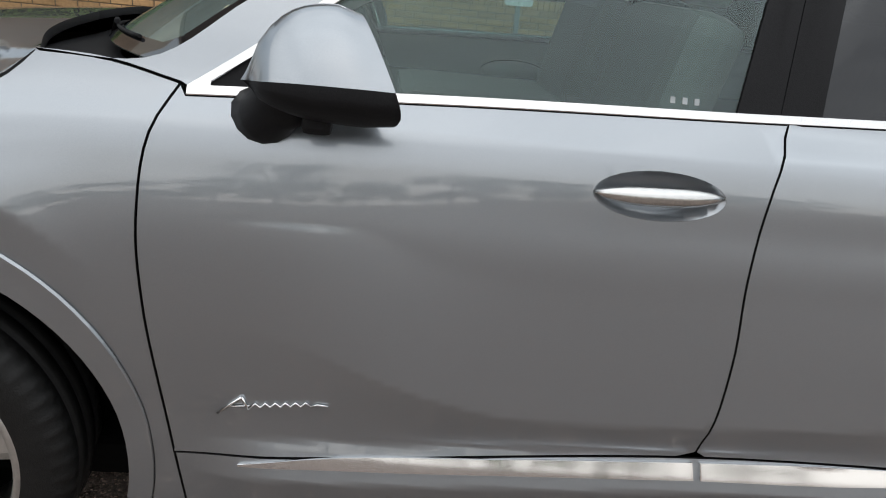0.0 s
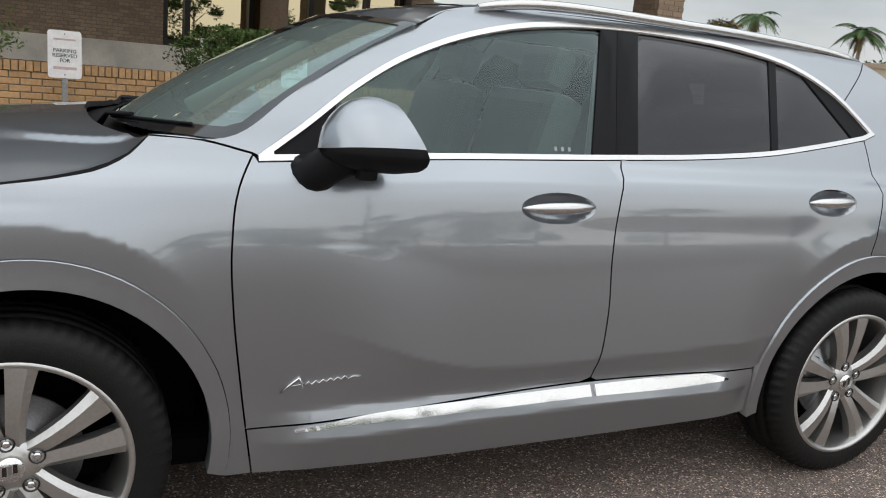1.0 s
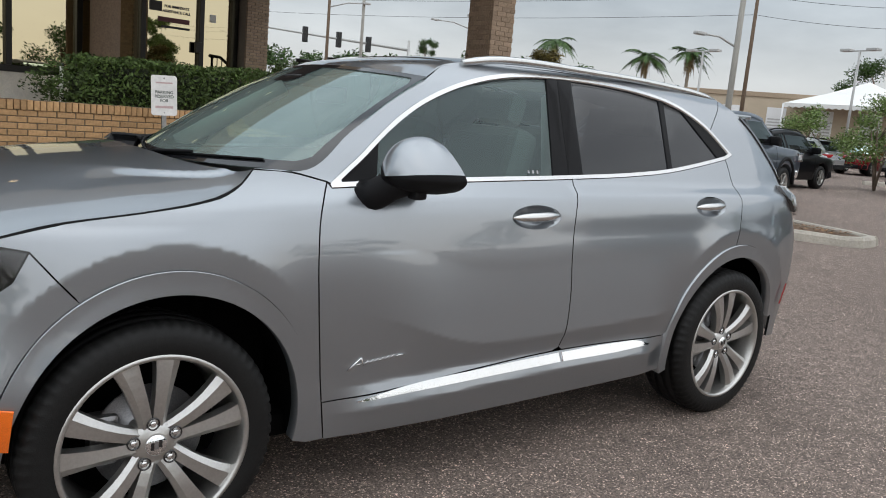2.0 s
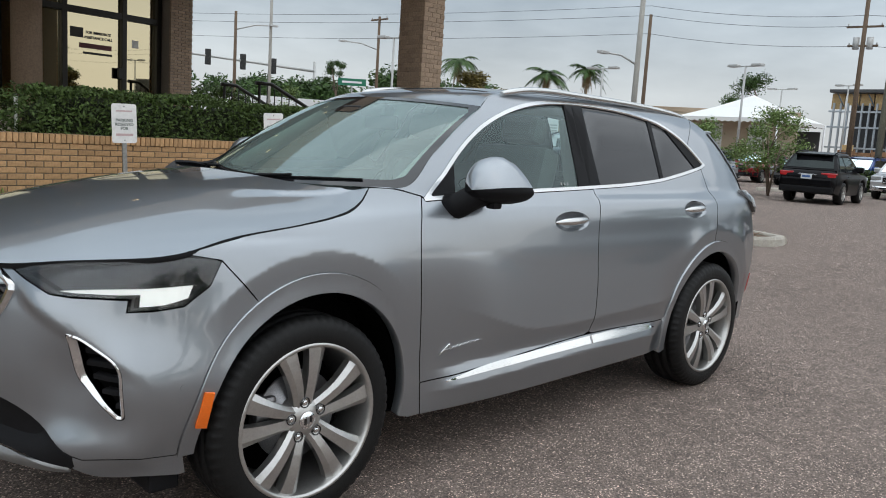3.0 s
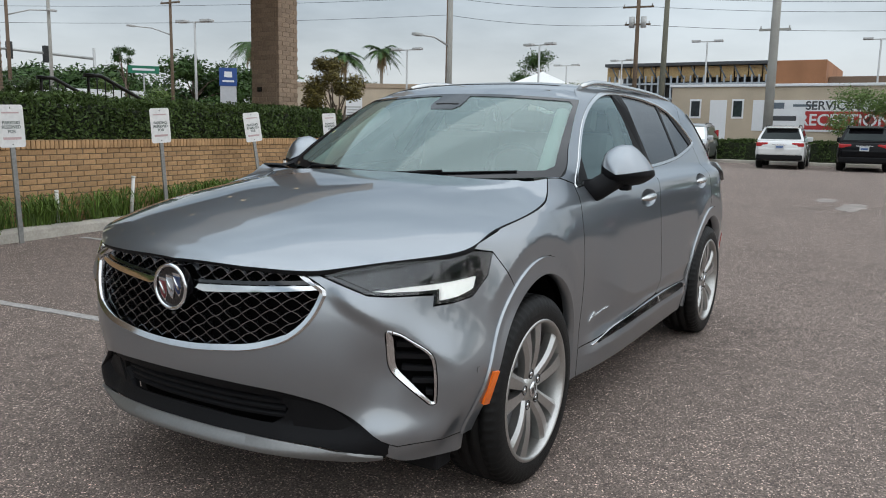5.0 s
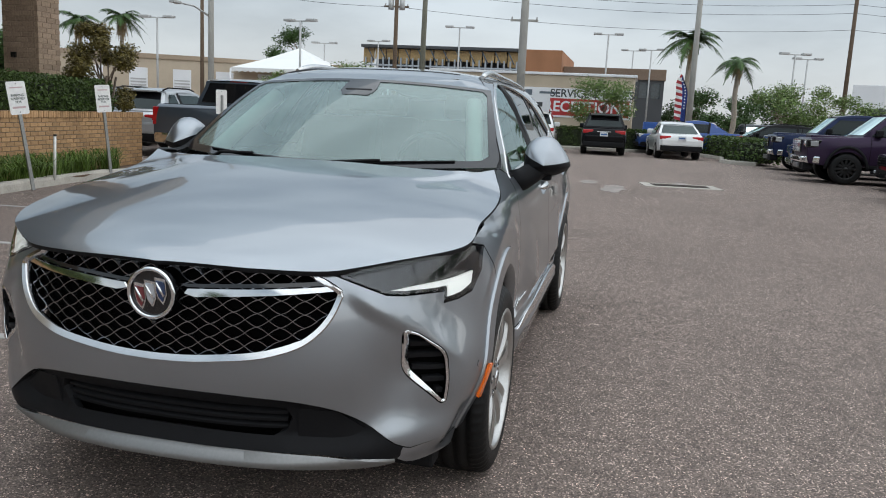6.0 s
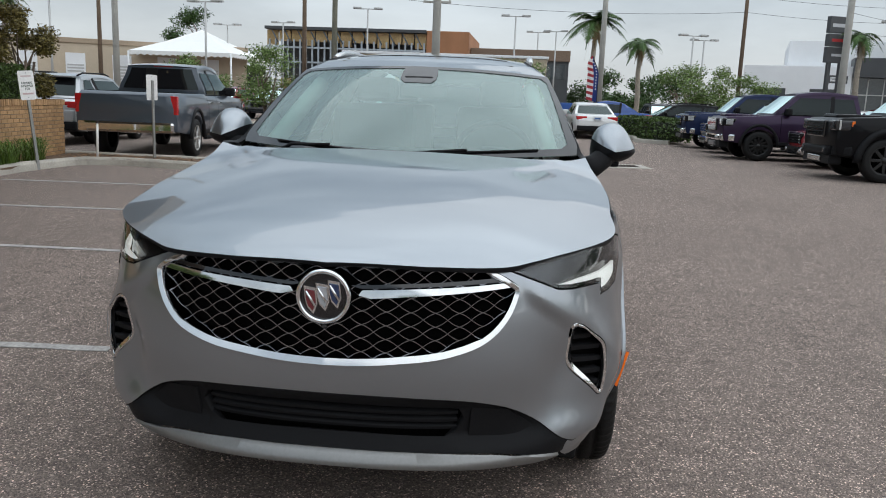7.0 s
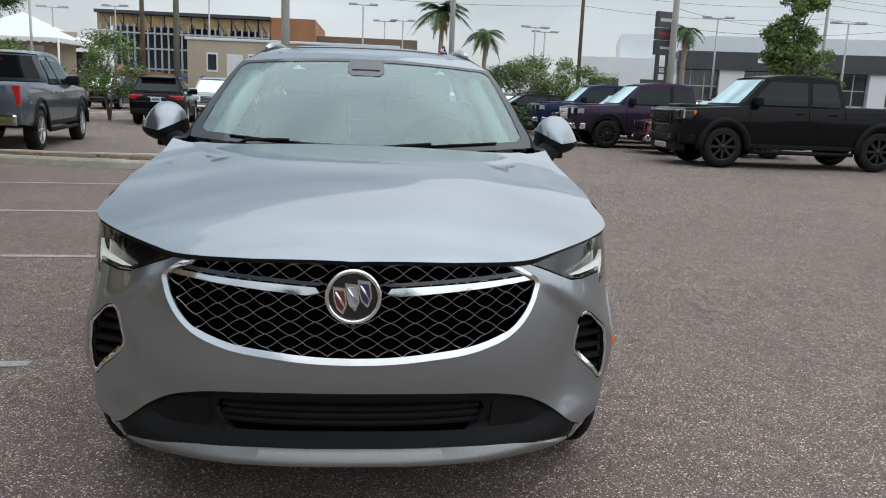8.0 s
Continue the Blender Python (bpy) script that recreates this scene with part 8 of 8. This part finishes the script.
    for f in (-1, 1):
        for x in (mid - .22, rx - .55 if kind != "pickup" else L - 2.4):
            y = low_half(x, belt - .14) * f
            part("door_handle", box_bm(x - .10, x + .10, y - .02, y + .02, belt - .16, belt - .13, bevel=.008), CHROME if chrome else col, ob)
        my = (top_half(1.5, belt + .1) + .10) * f
        mx = green[0][0] + .32
        part("mirror", box_bm(mx, mx + .16, my - .13, my + .13, belt + .0, belt + .20, bevel=.05), col if kind != "pickup" else BLACK, ob)
        part("sill", box_bm(fx + r_arch, rx - r_arch, f * (hw - .16), f * (hw - (.05 if kind != "pickup" else .0)), z0 - .02, z0 + .08, bevel=.02), BLACK, ob)
        road_wheel(ob, fx, f * (hw - .14), wheel_r, .25, rim, rims, f)
        road_wheel(ob, rx, f * (hw - .14), wheel_r, .25, rim, rims, f)
        # lamps at the four corners
        hz = hood - .14
        ly = low_half(.1, hz) * f
        if kind == "pickup":
            hl = part("headlight", box_bm(-.05, .34, ly - f * .34, ly + f * .03, hz - .15, hz + .07, bevel=.03), GLOSS_BLACK, ob)
            clear = HEAD_CLEAR if chrome else SMOKE
            part("lamp_lens", box_bm(-.06, -.02, ly - f * .30, ly - f * .06, hz - .11, hz + .03, bevel=.012), clear, hl)
            part("side_lens", box_bm(.06, .26, ly + f * .0, ly + f * .036, hz - .11, hz + .03, bevel=.012), clear, hl)
            if not chrome:
                part("lamp_strip", box_bm(-.068, -.055, ly - f * .31, ly - f * .05, hz + .035, hz + .06, bevel=.004), HEAD_CLEAR, hl)
                part("lamp_strip", box_bm(.02, .06, ly + f * .02, ly + f * .042, hz - .13, hz + .06, bevel=.006), HEAD_CLEAR, hl)
                part("marker_lens", box_bm(.27, .33, ly + f * .01, ly + f * .038, hz - .06, hz + .05, bevel=.008), AMBER, hl)
        else:
            part("headlight", box_bm(-.01, .26, ly - f * .36, ly + f * .004, hz - .09, hz + .06, bevel=.03), HEAD_CLEAR, ob)
        tz = belt - .10
        ty = low_half(L - .05, tz if kind != "pickup" else belt - .32) * f
        if kind == "pickup":
            part("tail_lamp", box_bm(L - .10, L + .008, ty - f * .17, ty + f * .008, belt - .38, belt - .02, bevel=.015), TAIL_RED, ob)
        elif kind == "van":
            part("tail_lamp", box_bm(L - .22, L + .0, ty - f * .16, ty + f * .006, belt - .1, belt + .45, bevel=.02), TAIL_RED, ob)
        else:
            part("tail_lamp", box_bm(L - .30, L + .03, ty - f * .42, ty + f * .008, tz - .08, tz + .07, bevel=.03), TAIL_RED, ob)
    # nose and tail
    bw = hw * .62
    g = part("grille", box_bm(-.115, .0, -bw * .8, bw * .8, hood - (.44 if kind == "pickup" else .36), hood - .08, bevel=.03), GLOSS_BLACK, ob)
    for k in range(4):
        part("grille_bar", box_bm(-.13, -.10, -bw * .78, bw * .78, hood - .33 + k * .065, hood - .31 + k * .065, bevel=.004), CHROME if chrome else BLACK, g)
    fb = part("front_bumper", box_bm(-.12, .14, -bw * 1.2, bw * 1.2, z0 + .06, z0 + .24, bevel=.05), BUMPER_CHROME if chrome else BLACK, ob)
    for f in (-1, 1):
        bm = bmesh.new()
        box(bm, -.10, .30, -.06, .06, z0 + .05, z0 + .25, bevel=.045, m=Matrix.Translation((.08, f * bw * 1.34, 0)) @ Matrix.Rotation(f * radians(28), 4, "Z"))
        part("bumper_corner", bm, BUMPER_CHROME if chrome else BLACK, fb)
        part("fog_lamp", tube([(-.10, f * bw * .98, z0 + .15), (-.132, f * bw * .98, z0 + .15)], .045, 12), HEAD_CLEAR if chrome else GLOSS_BLACK, fb)
    if kind == "pickup":
        part("lower_air_dam", box_bm(-.04, .22, -bw * 1.25, bw * 1.25, z0 - .14, z0 + .07, bevel=.03), BLACK, ob)
        part("skid_plate", box_bm(-.10, .10, -bw * .55, bw * .55, z0 - .10, z0 + .03, bevel=.025), STEEL if chrome else SATIN, ob)
        part("bonnet_bulge", box_bm(.16, 1.12, -bw * .62, bw * .62, hood - .05, hood + .055, bevel=.045), col, ob)
        part("window_seal", box_bm(1.62, L - 2.2, -hw * .915, hw * .915, belt + .0, belt + .022, bevel=.004), BLACK, ob)
        for f in (-1, 1):
            part("side_step", tube([(fx + .62, f * (hw - .02), z0 - .10), (rx - .62, f * (hw - .02), z0 - .10)], .045, 8), BLACK, ob)
    else:
        part("lower_grille", box_bm(-.125, .0, -bw * .7, bw * .7, z0 + .02, z0 + .14, bevel=.02), GLOSS_BLACK, ob)
        part("bumper_skin", box_bm(L - .14, L + .085, -hw * .86, hw * .86, z0 + .24, z0 + .52, bevel=.06), col, ob)
    rb = part("rear_bumper", box_bm(L - .16, L + .10, -hw * .90, hw * .90, z0 + .05, z0 + .26, bevel=.05), BUMPER_CHROME if kind == "pickup" else BLACK, ob)
    if plate:
        part("number_plate", box_bm(L + .07, L + .115, -.16, .16, (.62 if kind == "pickup" else .78), (.78 if kind == "pickup" else .94), bevel=.004), PLATE, ob)
        part("plate_bar", box_bm(L + .116, L + .12, -.12, .12, (.67 if kind == "pickup" else .83), (.73 if kind == "pickup" else .89)), PLATE_INK, ob)
    if kind == "pickup":
        # the bed is closed: a near-black slab paints the shade of its hollow
        part("bed_lining", box_bm(L - 2.02, L - .10, -hw * .78, hw * .78, belt + .035, belt + .05), CAVITY, ob)
        part("tailgate_handle", box_bm(L - .01, L + .02, -.14, .14, belt - .18, belt - .08, bevel=.01), GLOSS_BLACK, ob)
        part("badge", box_bm(L - .01, L + .015, -.16, .16, belt - .32, belt - .25, bevel=.01), material("gold_badge", (0.45, 0.30, 0.06), .3, .8, grain=30, vary=.1), ob)
        part("brake_light", box_bm(L - 2.30, L - 2.24, -.2, .2, H - .05, H + .0, bevel=.008), TAIL_RED, ob)
        part("tailgate_line", box_bm(L - .005, L + .006, -hw * .72, hw * .72, belt - .60, belt - .585), CAVITY, ob)
        for f in (-1, 1):
            for x in (fx, rx):
                bm = bmesh.new()
                pts = [(x + (r_arch + .01) * math.cos(math.pi * k / 14), f * (low_half(x, .8) - .005), .40 + (r_arch + .10) * math.sin(math.pi * k / 14)) for k in range(15)]
                add_tube(bm, pts, .085 if wheel_r > .43 else .045, 6)
                part("arch_trim", bm, BLACK, ob)
    elif kind in ("suv", "van"):
        for f in (-1, 1):
            part("roof_rail", tube([(2.1, f * hw * .66, H - .01), (2.4, f * hw * .66, H + .05), (L - .9, f * hw * .66, H + .04), (L - .6, f * hw * .66, H - .03)], .02, 6), BLACK, ob)
        part("rear_spoiler", box_bm(L - .72, L - .40, -hw * .62, hw * .62, H - .08, H - .04, bevel=.015), col, ob)
        part("tail_trim", box_bm(L - .02, L + .07, -.28, .28, belt - .12, belt - .09, bevel=.006), CHROME, ob)
    return ob


SLATE = paint("slate_blue_paint", (0.07, 0.086, 0.108))
BLACKP = paint("black_paint", (0.006, 0.006, 0.007), .1)
WHITEP = paint("white_paint", (0.72, 0.72, 0.71), 0)
SILVERP = paint("silver_paint", (0.50, 0.51, 0.52), .6)
NAVYP = paint("navy_paint", (0.012, 0.02, 0.055), .3)
PLUMP = paint("dark_plum_paint", (0.035, 0.022, 0.045), .4)
REDP = paint("deep_red_paint", (0.22, 0.012, 0.016), .3)
GREYP = paint("mid_grey_paint", (0.16, 0.165, 0.17), .5)
BLUEP = paint("blue_paint", (0.02, 0.06, 0.22), .3)
BLACK_RIM = material("black_rim", (0.02, 0.02, 0.02), .3, .5, grain=40, vary=.1)


def nose_at(x, y, heading):
    """A pose with the nose at (x, y) that faces along heading degrees."""
    return pose(x, y, 0, 0, 0, heading + 180)


# slate pickup backed towards the island, nose away
h = radians(7.6)
vehicle("pickup_truck", nose_at(12.95 + 4.58 * math.cos(h), 7.35 + 4.58 * math.sin(h), 7.6), "slate blue crew-cab pickup with chrome rear bumper", "pickup truck", SLATE, "pickup", 5.80, 2.03, 1.87, wheel_r=.40, chrome=True, plate=False)
vehicle("suv", nose_at(19.0, 11.2, 6), "silver compact SUV parked beside the slate pickup", "car", SILVERP, "suv", 4.5, 1.84, 1.64)
vehicle("suv", nose_at(22.0, 13.9, 4), "grey SUV with red tail lamps", "car", GREYP, "suv", 4.6, 1.86, 1.66)
vehicle("suv", nose_at(25.5, 17.2, 2), "silver SUV parked in the far row", "car", SILVERP, "suv", 4.6, 1.86, 1.66)
vehicle("suv", nose_at(28.6, 7.6, 6), "black compact SUV with chrome tail trim", "car", BLACKP, "suv", 4.25, 1.80, 1.62)
vehicle("suv", nose_at(24.5, 10.6, 4), "dark SUV parked behind the slate pickup", "car", BLACKP, "suv", 4.6, 1.86, 1.68)
vehicle("minivan", nose_at(32.3, 6.9, 186), "silver minivan with a chrome cross grille", "car", SILVERP, "van", 5.1, 1.98, 1.73, chrome=True)
vehicle("suv", nose_at(35.4, 3.1, 4), "white SUV with red tail lamps", "car", WHITEP, "suv", 4.6, 1.84, 1.66)
vehicle("suv", nose_at(35.5, .1, 3), "black SUV with red tail lamps and a white plate", "car", BLACKP, "suv", 4.65, 1.86, 1.68)
vehicle("sedan", nose_at(35.3, -2.75, 6), "white sedan with red tail lamps", "car", WHITEP, "sedan", 4.55, 1.82, 1.47, wheel_r=.33)
# the row that faces the lane
vehicle("pickup_truck", nose_at(15.52, -6.88, 90), "black off-road pickup with wide arches", "pickup truck", BLACKP, "pickup", 5.92, 2.12, 2.08, BLACK_RIM, .47, rims=8)
vehicle("sedan", nose_at(18.9, -7.5, 90), "deep red car between two pickups", "car", REDP, "suv", 4.3, 1.80, 1.62, chrome=True)
vehicle("pickup_truck", nose_at(21.5, -5.95, 90), "dark plum pickup with a chrome grille and black wheels", "pickup truck", PLUMP, "pickup", 5.80, 2.03, 1.93, BLACK_RIM, .42, chrome=True, rims=12)
vehicle("suv", nose_at(24.4, -6.3, 90), "silver-grey SUV with a chrome grille", "car", GREYP, "suv", 4.65, 1.84, 1.70, chrome=True)
vehicle("pickup_truck", nose_at(27.4, -6.0, 90), "navy pickup with pale headlights", "pickup truck", NAVYP, "pickup", 5.80, 2.02, 1.93, chrome=True)
# cars across the street, in rows
rng = random.Random(31)
cols = [(WHITEP, "white"), (SILVERP, "silver"), (GREYP, "grey"), (BLUEP, "blue"), (REDP, "red"), (BLACKP, "black")]
for i in range(13):
    c, word = cols[rng.randrange(6)]
    x, y = 46 + rng.uniform(-1, 1), -5.5 - i * 2.9
    vehicle("parked_car", nose_at(x, y, 180 + rng.uniform(-4, 4)), "%s car in the far row across the street" % word, "car", c, rng.choice(["suv", "sedan", "suv"]), 4.5, 1.84, 1.6, group="far row of cars")
for i in range(6):
    c, word = cols[rng.randrange(6)]
    vehicle("parked_car", nose_at(38 + i * .8, 11.0 + i * 2.9, 180 + rng.uniform(-4, 4)), "%s car parked under the marquee" % word, "car", c, "suv", 4.6, 1.85, 1.66, group="cars by the marquee")
for i, (x, y) in enumerate(((33.5, 19.0), (36.5, -1.5), (36.8, -5.2), (27, 24))):
    c, word = cols[(i * 2 + 1) % 6]
    vehicle("parked_car", nose_at(x, y, 95), "%s car standing behind the hedge" % word, "car", c, "sedan" if i % 2 else "suv", 4.6, 1.84, 1.6, group="cars behind the hedge")
